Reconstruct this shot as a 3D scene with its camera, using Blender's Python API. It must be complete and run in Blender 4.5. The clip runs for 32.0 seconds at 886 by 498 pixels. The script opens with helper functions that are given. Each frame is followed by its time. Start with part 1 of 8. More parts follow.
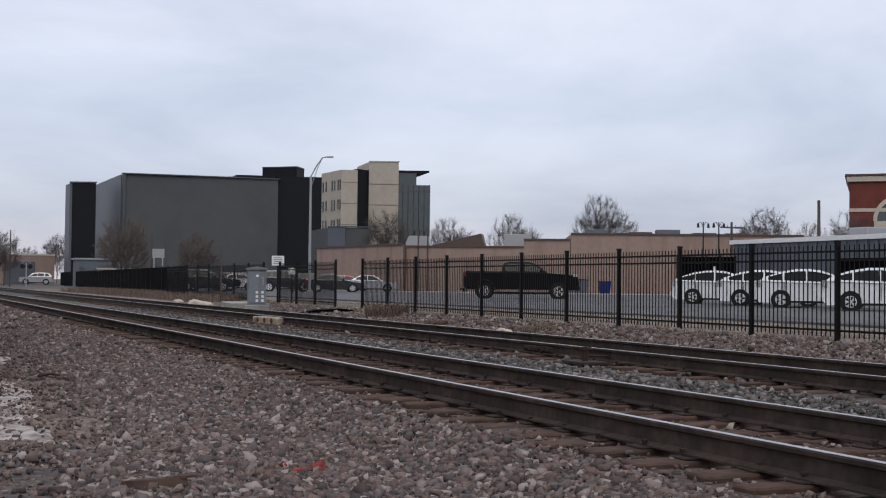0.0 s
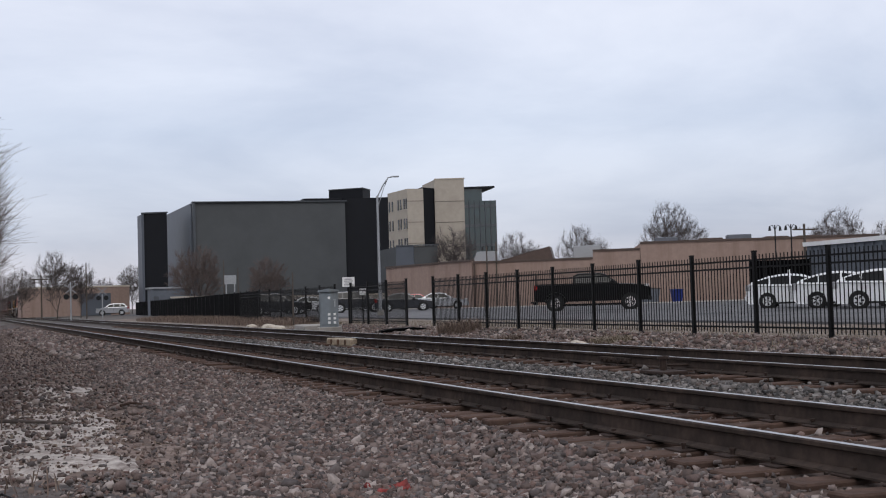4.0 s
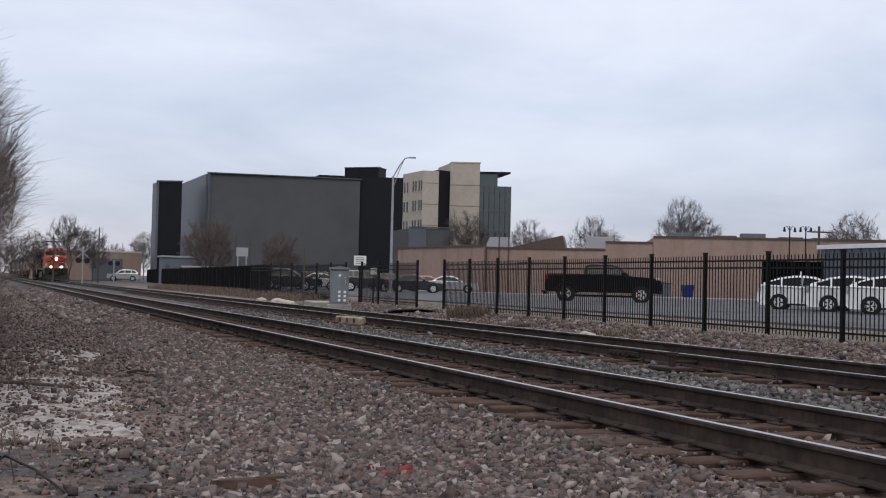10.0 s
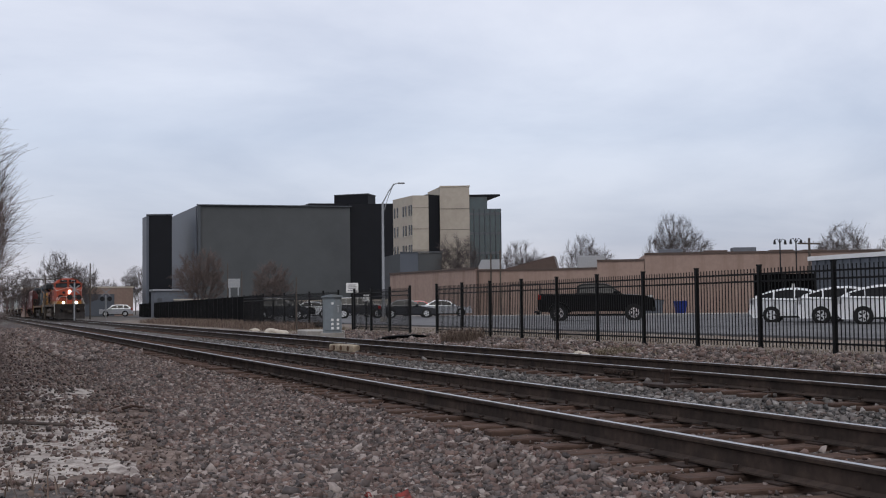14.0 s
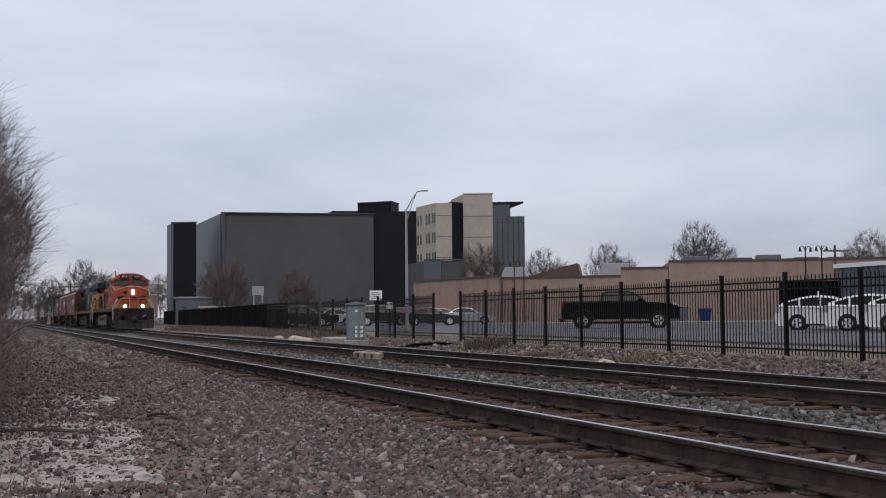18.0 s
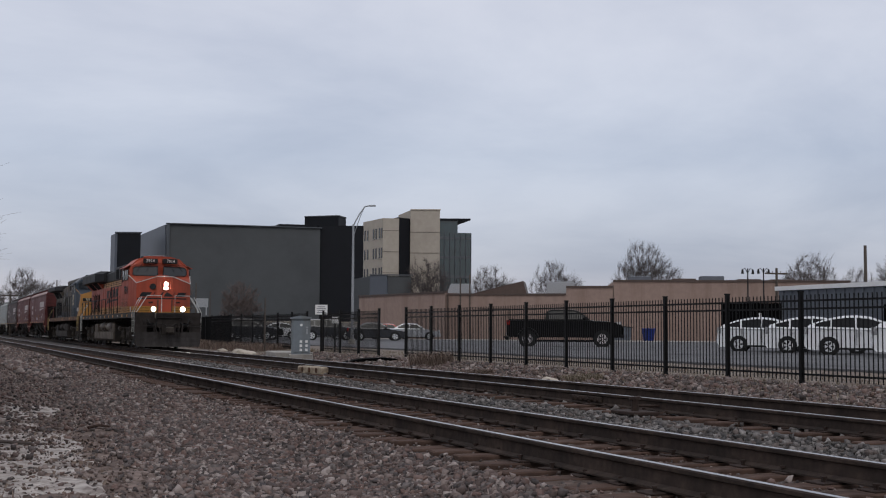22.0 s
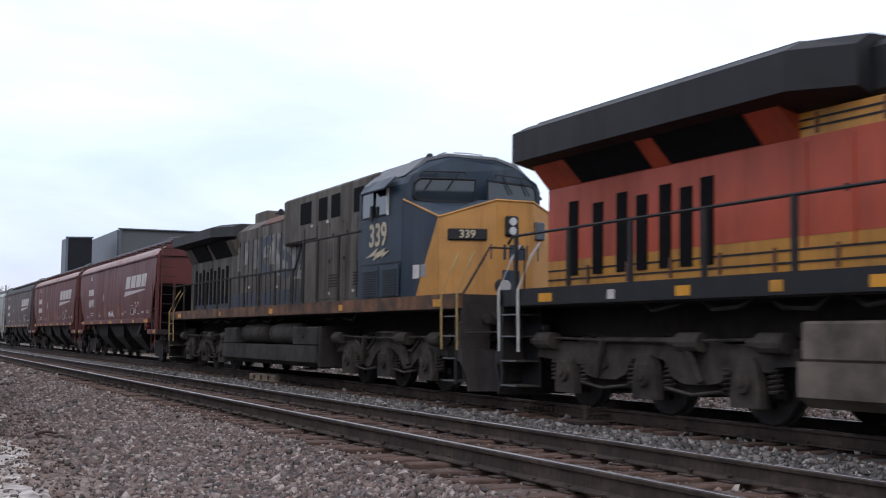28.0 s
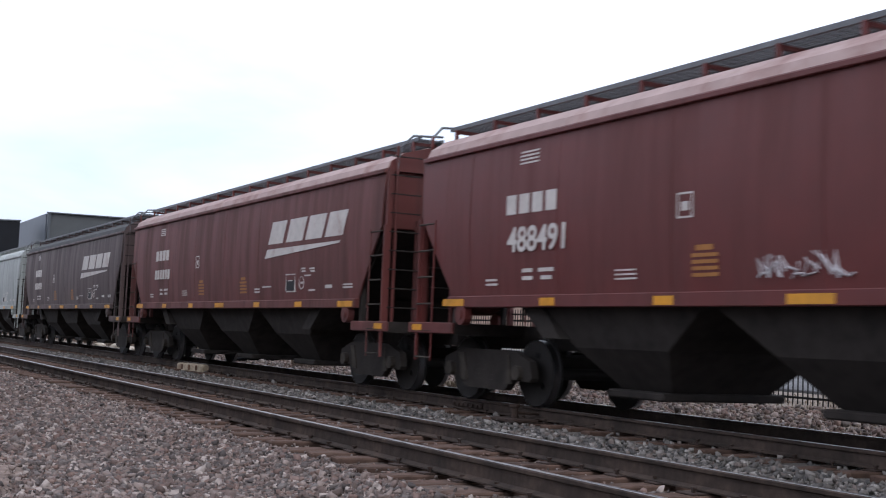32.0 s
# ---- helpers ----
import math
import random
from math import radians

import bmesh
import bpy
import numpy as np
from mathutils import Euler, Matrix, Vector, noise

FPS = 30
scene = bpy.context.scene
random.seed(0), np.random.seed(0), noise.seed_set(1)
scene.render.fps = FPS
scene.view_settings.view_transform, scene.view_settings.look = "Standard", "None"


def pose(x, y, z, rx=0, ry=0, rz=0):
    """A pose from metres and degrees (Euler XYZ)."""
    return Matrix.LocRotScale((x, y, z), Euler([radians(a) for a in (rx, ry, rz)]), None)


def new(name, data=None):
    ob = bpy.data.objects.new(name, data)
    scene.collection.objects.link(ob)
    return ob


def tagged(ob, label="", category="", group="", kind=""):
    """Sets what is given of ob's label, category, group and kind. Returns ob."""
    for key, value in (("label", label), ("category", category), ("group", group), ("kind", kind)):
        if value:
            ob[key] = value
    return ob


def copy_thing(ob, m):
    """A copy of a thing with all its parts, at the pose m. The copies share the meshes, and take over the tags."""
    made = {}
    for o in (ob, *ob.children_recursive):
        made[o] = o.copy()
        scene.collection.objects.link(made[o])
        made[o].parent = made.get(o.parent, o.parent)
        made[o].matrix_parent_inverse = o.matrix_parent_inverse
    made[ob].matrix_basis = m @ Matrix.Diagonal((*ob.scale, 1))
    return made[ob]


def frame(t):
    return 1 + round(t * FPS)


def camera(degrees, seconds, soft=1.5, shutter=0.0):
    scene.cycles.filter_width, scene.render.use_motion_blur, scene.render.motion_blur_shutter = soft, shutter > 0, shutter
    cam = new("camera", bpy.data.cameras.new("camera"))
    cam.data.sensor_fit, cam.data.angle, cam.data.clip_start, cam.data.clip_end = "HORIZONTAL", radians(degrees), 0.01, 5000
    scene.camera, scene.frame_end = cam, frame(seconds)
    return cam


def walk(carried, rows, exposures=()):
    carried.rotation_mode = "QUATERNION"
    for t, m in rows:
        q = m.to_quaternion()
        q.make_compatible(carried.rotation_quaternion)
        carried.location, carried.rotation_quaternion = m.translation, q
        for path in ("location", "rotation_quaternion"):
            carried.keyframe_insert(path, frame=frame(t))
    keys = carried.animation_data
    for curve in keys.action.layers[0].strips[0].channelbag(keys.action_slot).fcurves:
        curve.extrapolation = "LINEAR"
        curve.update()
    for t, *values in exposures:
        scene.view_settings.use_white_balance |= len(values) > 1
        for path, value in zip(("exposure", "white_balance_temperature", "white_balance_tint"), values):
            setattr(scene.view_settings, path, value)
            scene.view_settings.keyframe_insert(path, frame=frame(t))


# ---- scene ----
# Units: metres. The tracks run along +y, x points across them, z = 0 is the top of the rails.
cam = camera(40.0, 32.0, soft=1.1, shutter=0.25)
PATH = [
    (0, 0.011, -0.121, 0.893, 91.596, -0.608, -24.758),
    (0.5, -0.038, -0.118, 0.903, 91.423, -1.510, -25.157),
    (1, -0.047, -0.091, 0.907, 91.497, -1.076, -24.496),
    (1.5, -0.043, -0.078, 0.906, 92.363, -0.889, -22.936),
    (2, -0.043, -0.076, 0.897, 92.642, -0.205, -22.214),
    (2.5, -0.036, -0.052, 0.900, 92.826, -0.181, -21.665),
    (4.5, -0.008, -0.078, 0.891, 92.207, 2.008, -21.502),
    (5, 0.012, -0.102, 0.891, 91.943, 1.086, -21.323),
    (5.5, 0.071, -0.100, 0.880, 91.922, 1.800, -19.572),
    (6, 0.094, -0.058, 0.878, 91.598, 2.727, -17.935),
    (6.5, 0.061, -0.019, 0.893, 91.424, 0.379, -16.920),
    (7, 0.027, 0.006, 0.890, 91.283, 0.118, -17.459),
    (7.5, -0.002, -0.000, 0.891, 90.878, -0.019, -18.620),
    (8, 0.004, 0.011, 0.891, 90.761, 0.184, -19.373),
    (8.5, 0.001, -0.008, 0.895, 90.782, -0.120, -19.946),
    (9, 0.000, 0.000, 0.901, 90.970, -0.442, -20.223),
    (9.5, -0.007, -0.008, 0.902, 91.418, -0.975, -20.759),
    (10, -0.017, -0.004, 0.904, 91.586, -1.332, -21.009),
    (10.5, -0.016, -0.015, 0.906, 91.721, -0.667, -21.051),
    (11, -0.020, -0.013, 0.907, 91.923, -0.783, -21.143),
    (11.5, -0.023, -0.020, 0.911, 92.214, -0.672, -21.110),
    (12, -0.019, -0.015, 0.909, 92.283, -0.745, -20.947),
    (12.5, -0.021, -0.017, 0.909, 92.296, -0.445, -20.983),
    (13, -0.019, -0.010, 0.908, 92.472, -0.050, -20.957),
    (13.5, -0.019, -0.031, 0.911, 92.677, 0.489, -21.148),
    (14, -0.015, -0.037, 0.913, 92.719, 0.646, -21.330),
    (14.5, -0.019, -0.044, 0.912, 92.791, 0.820, -21.519),
    (16.5, -0.026, -0.039, 0.915, 92.774, 1.033, -21.617),
    (17, -0.028, -0.026, 0.909, 92.638, 0.950, -21.299),
    (17.5, -0.028, -0.021, 0.917, 92.760, 0.664, -20.754),
    (18, -0.022, -0.013, 0.916, 93.083, 0.617, -20.238),
    (18.5, -0.022, -0.013, 0.915, 93.390, 0.588, -20.203),
    (19, -0.027, -0.021, 0.916, 93.534, 0.316, -20.413),
    (19.5, -0.026, -0.018, 0.919, 93.580, 0.207, -20.721),
    (20, -0.027, -0.023, 0.916, 93.610, 0.290, -21.044),
    (20.5, -0.028, -0.022, 0.917, 93.752, 0.159, -21.436),
    (21, -0.040, -0.048, 0.920, 93.928, -0.274, -22.081),
    (21.5, -0.048, -0.056, 0.921, 93.894, -0.218, -22.598),
    (22, -0.049, -0.057, 0.919, 93.821, -0.340, -22.810),
    (22.5, -0.046, -0.059, 0.921, 93.860, -0.165, -23.026),
    (23, -0.047, -0.064, 0.921, 93.918, -0.389, -23.510),
    (23.5, -0.053, -0.069, 0.926, 93.905, -0.494, -23.963),
    (24, -0.050, -0.067, 0.923, 93.867, -0.238, -24.125),
    (24.5, -0.049, -0.074, 0.925, 93.890, -0.056, -24.047),
    (26.5, -0.030, -0.062, 0.917, 93.812, -0.343, -24.064),
    (27, -0.043, -0.067, 0.911, 94.018, -0.599, -24.422),
    (27.5, -0.045, -0.075, 0.909, 94.141, -0.811, -24.694),
    (28, -0.042, -0.084, 0.915, 94.244, -0.788, -24.977),
    (28.5, -0.039, -0.087, 0.918, 94.346, -0.898, -25.345),
    (29, -0.043, -0.087, 0.912, 94.374, -0.962, -25.480),
    (29.5, -0.038, -0.081, 0.912, 94.320, -0.796, -25.653),
    (30, -0.028, -0.084, 0.924, 94.494, -0.875, -26.882),
    (30.5, -0.025, -0.071, 0.910, 94.579, -0.972, -28.323),
    (31, -0.029, -0.087, 0.891, 94.633, -1.108, -28.680),
    (31.5, -0.045, -0.085, 0.889, 94.490, -1.879, -27.971),
    (32, -0.031, -0.048, 0.910, 94.134, -2.373, -28.218),
]
EXPOSURES = [(0, 0.0, 6500, 10), (2, 0.04, 6500, 10), (6, -0.01, 6500, 10), (9, 0.06, 6500, 10), (13, -0.04, 6500, 10), (17, -0.10, 6500, 10), (21, -0.27, 6500, 10), (24.5, -0.34, 6450, 10), (26.5, -0.12, 6400, 10), (27, 0.24, 6300, 10), (28, 0.50, 6150, 10), (32, 0.64, 6150, 10)]
walk(cam, [(t, pose(x, y, z, rx, ry, rz)) for t, x, y, z, rx, ry, rz in PATH], EXPOSURES)

# ---- sky and light: an overcast winter afternoon ----
world = bpy.data.worlds.new("world")
scene.world = world
world.use_nodes = True
wt = world.node_tree
wt.nodes.clear()
SUN_EL, SUN_AZ = 38.0, 200.0


def wnode(kind, **kw):
    n = wt.nodes.new(kind)
    for k, v in kw.items():
        n.inputs[k].default_value = v
    return n


sky = wt.nodes.new("ShaderNodeTexSky")
sky.sky_type = "NISHITA"
sky.sun_disc = False
sky.sun_elevation, sky.sun_rotation = radians(SUN_EL), radians(SUN_AZ)
sky.air_density, sky.dust_density, sky.ozone_density = 1.0, 2.0, 1.0
coord = wt.nodes.new("ShaderNodeTexCoord")
split = wt.nodes.new("ShaderNodeSeparateXYZ")
wt.links.new(coord.outputs["Generated"], split.inputs[0])
# clouds lie in a layer overhead and flatten towards the horizon
lift = wt.nodes.new("ShaderNodeMath")
lift.operation = "ADD"
lift.inputs[1].default_value = 0.22
wt.links.new(split.outputs["Z"], lift.inputs[0])
flat = wt.nodes.new("ShaderNodeCombineXYZ")
for i, a in enumerate("XY"):
    d = wt.nodes.new("ShaderNodeMath")
    d.operation = "DIVIDE"
    wt.links.new(split.outputs[a], d.inputs[0])
    wt.links.new(lift.outputs[0], d.inputs[1])
    wt.links.new(d.outputs[0], flat.inputs[i])
cloud = wnode("ShaderNodeTexNoise", Scale=1.15, Detail=6.0, Roughness=0.55, Distortion=0.3)
wt.links.new(flat.outputs[0], cloud.inputs["Vector"])
tone = wt.nodes.new("ShaderNodeValToRGB")
tone.color_ramp.elements[0].position, tone.color_ramp.elements[0].color = 0.30, (0.63, 0.648, 0.745, 1)
tone.color_ramp.elements[1].position, tone.color_ramp.elements[1].color = 0.66, (0.925, 0.91, 0.965, 1)
wt.links.new(cloud.outputs[0], tone.inputs[0])
low = wt.nodes.new("ShaderNodeValToRGB")
for pos, col in ((0.0, (0.80, 0.765, 0.77, 1)), (0.055, (0.70, 0.735, 0.80, 1)), (0.14, (0.74, 0.805, 0.885, 1)), (0.30, (1.0, 1.02, 1.04, 1))):
    e = low.color_ramp.elements.new(pos) if pos not in (0.0,) else low.color_ramp.elements[0]
    e.position, e.color = pos, col
low.color_ramp.elements[-1].color = (1.10, 1.11, 1.12, 1)
wt.links.new(split.outputs["Z"], low.inputs[0])
mul = wt.nodes.new("ShaderNodeMixRGB")
mul.blend_type = "MULTIPLY"
mul.inputs[0].default_value = 1.0
wt.links.new(tone.outputs[0], mul.inputs[1])
wt.links.new(low.outputs[0], mul.inputs[2])
bg_sky = wnode("ShaderNodeBackground", Strength=0.02)
wt.links.new(sky.outputs[0], bg_sky.inputs[0])
bg_cloud = wnode("ShaderNodeBackground", Strength=0.95)
wt.links.new(mul.outputs[0], bg_cloud.inputs[0])
both = wt.nodes.new("ShaderNodeAddShader")
wt.links.new(bg_sky.outputs[0], both.inputs[0])
wt.links.new(bg_cloud.outputs[0], both.inputs[1])
wout = wt.nodes.new("ShaderNodeOutputWorld")
wt.links.new(both.outputs[0], wout.inputs[0])
sun = new("sun", bpy.data.lights.new("sun", "SUN"))
sun.data.energy, sun.data.angle, sun.data.color = 0.5, radians(25), (1.0, 0.97, 0.92)
sun.matrix_world = pose(0, 0, 60, 90 - SUN_EL, 0, 180 - SUN_AZ)


# ---- materials ----
DEPTH = 1.28   # tonal contrast of the camera put into all base colours: deeper, a little richer


def mat(name, col, rough=0.7, metal=0.0, var=0.25, scale=6.0, bump=0.15, dirt=None, dirt_amount=0.5, dirt_scale=1.2, streak=False,
        island=None, rand=0.0, coat=0.0, bump_scale=None, spec=0.5):
    """A painted, metal or stone surface: a base colour with fine grain, larger blotches of dirt and a little relief."""
    col = tuple(c ** DEPTH for c in col)
    dirt = tuple(c ** DEPTH for c in dirt) if dirt else None
    island = [tuple(c ** DEPTH for c in q) for q in island] if island else None
    m = bpy.data.materials.new(name)
    m.use_nodes = True
    nt = m.node_tree
    b = nt.nodes["Principled BSDF"]
    b.inputs["Roughness"].default_value, b.inputs["Metallic"].default_value = rough, metal
    b.inputs["Coat Weight"].default_value = coat
    b.inputs["Specular IOR Level"].default_value = spec
    tc = nt.nodes.new("ShaderNodeTexCoord")
    fine = nt.nodes.new("ShaderNodeTexNoise")
    fine.inputs["Scale"].default_value, fine.inputs["Detail"].default_value = scale, 5
    nt.links.new(tc.outputs["Object"], fine.inputs["Vector"])
    ramp = nt.nodes.new("ShaderNodeValToRGB")
    a, z = ramp.color_ramp.elements
    a.position, z.position = 0.3, 0.7
    a.color = (*[c * (1 - var) for c in col], 1)
    z.color = (*[min(1, c * (1 + var)) for c in col], 1)
    nt.links.new(fine.outputs[0], ramp.inputs[0])
    out = ramp.outputs[0]

    def blend(kind, fac, one, two):
        mx = nt.nodes.new("ShaderNodeMixRGB")
        mx.blend_type = kind
        for slot, v in ((0, fac), (1, one), (2, two)):
            if hasattr(v, "links"):
                nt.links.new(v, mx.inputs[slot])
            elif isinstance(v, tuple):
                mx.inputs[slot].default_value = (*v, 1)
            else:
                mx.inputs[slot].default_value = v
        return mx.outputs[0]

    if island:
        geo = nt.nodes.new("ShaderNodeNewGeometry")
        r2 = nt.nodes.new("ShaderNodeValToRGB")
        r2.color_ramp.interpolation = "CONSTANT"
        for i, c in enumerate(island):
            e = r2.color_ramp.elements[i] if i < 2 else r2.color_ramp.elements.new(i / len(island))
            e.position, e.color = i / len(island), (*c, 1)
        nt.links.new(geo.outputs["Random Per Island"], r2.inputs[0])
        out = blend("MIX", 0.8, out, r2.outputs[0])
        out = blend("MULTIPLY", 0.35, out, fine.outputs[0])
    if rand:
        oi = nt.nodes.new("ShaderNodeObjectInfo")
        hsv = nt.nodes.new("ShaderNodeHueSaturation")
        mr = nt.nodes.new("ShaderNodeMapRange")
        mr.inputs[3].default_value, mr.inputs[4].default_value = 1 - rand, 1 + rand
        nt.links.new(oi.outputs["Random"], mr.inputs[0])
        nt.links.new(mr.outputs[0], hsv.inputs["Value"])
        nt.links.new(out, hsv.inputs["Color"])
        out = hsv.outputs[0]
    if dirt:
        big = nt.nodes.new("ShaderNodeTexNoise")
        big.inputs["Scale"].default_value, big.inputs["Detail"].default_value, big.inputs["Roughness"].default_value = dirt_scale, 8, 0.65
        if streak:
            mp = nt.nodes.new("ShaderNodeMapping")
            mp.inputs["Scale"].default_value = (2.2, 2.2, 0.22)
            nt.links.new(tc.outputs["Object"], mp.inputs[0])
            nt.links.new(mp.outputs[0], big.inputs["Vector"])
        else:
            nt.links.new(tc.outputs["Object"], big.inputs["Vector"])
        mask = nt.nodes.new("ShaderNodeValToRGB")
        mask.color_ramp.elements[0].position, mask.color_ramp.elements[1].position = 0.62 - 0.4 * dirt_amount, 0.82 - 0.3 * dirt_amount
        nt.links.new(big.outputs[0], mask.inputs[0])
        out = blend("MIX", mask.outputs[0], out, dirt)
        rg = nt.nodes.new("ShaderNodeMapRange")
        rg.inputs[3].default_value, rg.inputs[4].default_value = rough, min(1, rough + 0.25)
        nt.links.new(mask.outputs[0], rg.inputs[0])
        nt.links.new(rg.outputs[0], b.inputs["Roughness"])
    nt.links.new(out, b.inputs["Base Color"])
    if bump:
        bp = nt.nodes.new("ShaderNodeBump")
        bp.inputs["Strength"].default_value, bp.inputs["Distance"].default_value = bump, 0.02
        src = fine
        if bump_scale:
            src = nt.nodes.new("ShaderNodeTexNoise")
            src.inputs["Scale"].default_value, src.inputs["Detail"].default_value = bump_scale, 6
            nt.links.new(tc.outputs["Object"], src.inputs["Vector"])
        nt.links.new(src.outputs[0], bp.inputs["Height"])
        nt.links.new(bp.outputs[0], b.inputs["Normal"])
    return m


def lit(name, col, strength):
    m = bpy.data.materials.new(name)
    m.use_nodes = True
    b = m.node_tree.nodes["Principled BSDF"]
    b.inputs["Base Color"].default_value = (*col, 1)
    b.inputs["Emission Color"].default_value = (*col, 1)
    b.inputs["Emission Strength"].default_value = strength
    return m


def pane_mat(name, col, rough=0.06):
    """Dark window glass, glossy, with the gloom behind it in its base colour."""
    m = mat(name, col, rough=rough, var=0.15, scale=0.8, bump=0, spec=0.7)
    return m


STONE_COLS = [(0.235, 0.180, 0.164), (0.195, 0.170, 0.162), (0.325, 0.268, 0.245), (0.125, 0.108, 0.104), (0.250, 0.172, 0.150), (0.53, 0.47, 0.435), (0.205, 0.152, 0.136), (0.075, 0.068, 0.068), (0.245, 0.220, 0.210), (0.40, 0.335, 0.305), (0.155, 0.118, 0.104), (0.30, 0.215, 0.185)]
GREY_COLS = [(0.195, 0.180, 0.168), (0.140, 0.132, 0.128), (0.29, 0.268, 0.255), (0.085, 0.082, 0.082), (0.215, 0.175, 0.158), (0.42, 0.395, 0.375), (0.16, 0.143, 0.135)]
M_STONE = mat("ballast_stone", (0.28, 0.23, 0.21), 0.9, var=0.2, scale=30, bump=0.3, island=STONE_COLS)
M_STONE_GREY = mat("grey_ballast_stone", (0.26, 0.25, 0.24), 0.9, var=0.2, scale=30, bump=0.3, island=GREY_COLS)
# Bed darker than its stones: shade in the gaps put into its colour.
M_BALLAST = mat("ballast_bed", (0.100, 0.080, 0.073), 0.95, var=0.55, scale=14, bump=1.0, dirt=(0.13, 0.10, 0.09), dirt_amount=0.35, dirt_scale=0.5, bump_scale=18)
M_CESS = mat("track_bed_grey", (0.15, 0.135, 0.125), 0.95, var=0.5, scale=16, bump=1.0, dirt=(0.10, 0.09, 0.085), dirt_amount=0.4, dirt_scale=0.6, bump_scale=20)
M_REDMARK = mat("red_marking_paint", (0.30, 0.07, 0.06), 0.85, var=0.3, scale=20, bump=0.2)
M_SAND = mat("pale_sand", (0.50, 0.46, 0.425), 0.95, var=0.25, scale=7, bump=0.6, dirt=(0.22, 0.18, 0.16), dirt_amount=0.42, dirt_scale=4.5, bump_scale=25)
M_MUD = mat("dark_damp_cinders", (0.135, 0.122, 0.118), 0.92, spec=0.25, var=0.5, scale=18, bump=1.0, dirt=(0.21, 0.18, 0.165), dirt_amount=0.42, dirt_scale=3.0)
M_VERGE = mat("dry_winter_grass_soil", (0.26, 0.225, 0.19), 0.95, var=0.45, scale=5, bump=0.9, dirt=(0.17, 0.12, 0.10), dirt_amount=0.45, dirt_scale=0.7, bump_scale=14)
M_GRASS = mat("dry_grass_blades", (0.33, 0.28, 0.21), 0.9, var=0.3, scale=3, bump=0, island=[(0.36, 0.31, 0.24), (0.28, 0.23, 0.17), (0.42, 0.37, 0.30), (0.22, 0.17, 0.13)])
M_LEAF = mat("dead_leaves", (0.24, 0.185, 0.155), 0.9, var=0.3, scale=9, bump=0, island=[(0.25, 0.19, 0.155), (0.18, 0.135, 0.112), (0.33, 0.265, 0.22)])
M_PATH = mat("trodden_soil", (0.285, 0.232, 0.205), 0.95, spec=0.2, var=0.45, scale=11, bump=1.0, dirt=(0.145, 0.11, 0.095), dirt_amount=0.5, dirt_scale=1.1, bump_scale=22)
M_TRACKBED = mat("dusty_track_fill", (0.185, 0.145, 0.125), 0.95, spec=0.2, var=0.4, scale=10, bump=1.0, dirt=(0.10, 0.077, 0.067), dirt_amount=0.45, dirt_scale=2.4, bump_scale=20)
M_ASPHALT = mat("worn_asphalt", (0.17, 0.17, 0.175), 0.85, var=0.18, scale=9, bump=0.3, dirt=(0.11, 0.11, 0.115), dirt_amount=0.4, dirt_scale=0.25, bump_scale=60)
M_CONCRETE = mat("weathered_concrete", (0.42, 0.40, 0.37), 0.85, var=0.15, scale=5, bump=0.2, dirt=(0.25, 0.23, 0.21), dirt_amount=0.4)
M_FAR = mat("far_ground", (0.16, 0.145, 0.13), 0.95, var=0.3, scale=0.4, bump=0.2, dirt=(0.10, 0.09, 0.08), dirt_amount=0.4, dirt_scale=0.1)
M_RAIL = mat("rusty_rail_steel", (0.098, 0.074, 0.062), 0.85, spec=0.25, var=0.3, scale=12, bump=0.3, dirt=(0.050, 0.042, 0.038), dirt_amount=0.5, dirt_scale=2)
M_RAILTOP = mat("polished_rail_head", (0.50, 0.50, 0.51), 0.32, metal=1.0, var=0.1, scale=20, bump=0.05)
M_TIE = mat("creosoted_wood", (0.105, 0.074, 0.060), 0.92, spec=0.2, var=0.45, scale=9, bump=1.0, dirt=(0.175, 0.122, 0.100), dirt_amount=0.5, dirt_scale=2.2, rand=0.4)
M_PLATE = mat("rusty_tie_plate", (0.075, 0.05, 0.04), 0.8, metal=0.3, var=0.3, scale=20, bump=0.3)
M_BLACK = mat("black_powder_coat", (0.012, 0.012, 0.013), 0.55, spec=0.2, var=0.3, scale=10, bump=0.05)
M_SCREEN = mat("black_privacy_mesh", (0.009, 0.009, 0.010), 0.95, spec=0.05, var=0.35, scale=3, bump=0.3)
M_STUCCO = mat("tan_painted_block", (0.37, 0.285, 0.245), 0.9, var=0.08, scale=2.5, bump=0.15, dirt=(0.30, 0.225, 0.19), dirt_amount=0.35, dirt_scale=0.35, streak=True)
M_COPING = mat("brown_metal_coping", (0.12, 0.085, 0.07), 0.6, var=0.15, scale=3, bump=0.05)
M_CLAD = mat("charcoal_metal_cladding", (0.108, 0.115, 0.118), 0.55, var=0.06, scale=0.6, bump=0.03, dirt=(0.094, 0.10, 0.104), dirt_amount=0.4, dirt_scale=0.08)
M_CLAD2 = mat("blue_grey_metal_cladding", (0.13, 0.145, 0.17), 0.5, var=0.06, scale=0.6, bump=0.03)
M_CLADK = mat("black_metal_cladding", (0.020, 0.022, 0.028), 0.6, spec=0.2, var=0.12, scale=0.6, bump=0.03)
M_CREAM = mat("cream_precast_panel", (0.50, 0.455, 0.395), 0.85, var=0.06, scale=1.2, bump=0.08, dirt=(0.43, 0.39, 0.335), dirt_amount=0.3, dirt_scale=0.2)
M_JOINT = mat("dark_joint", (0.25, 0.225, 0.20), 0.9, var=0.1, scale=2, bump=0)
M_GLASS = pane_mat("green_tinted_glazing", (0.055, 0.092, 0.10), 0.08)
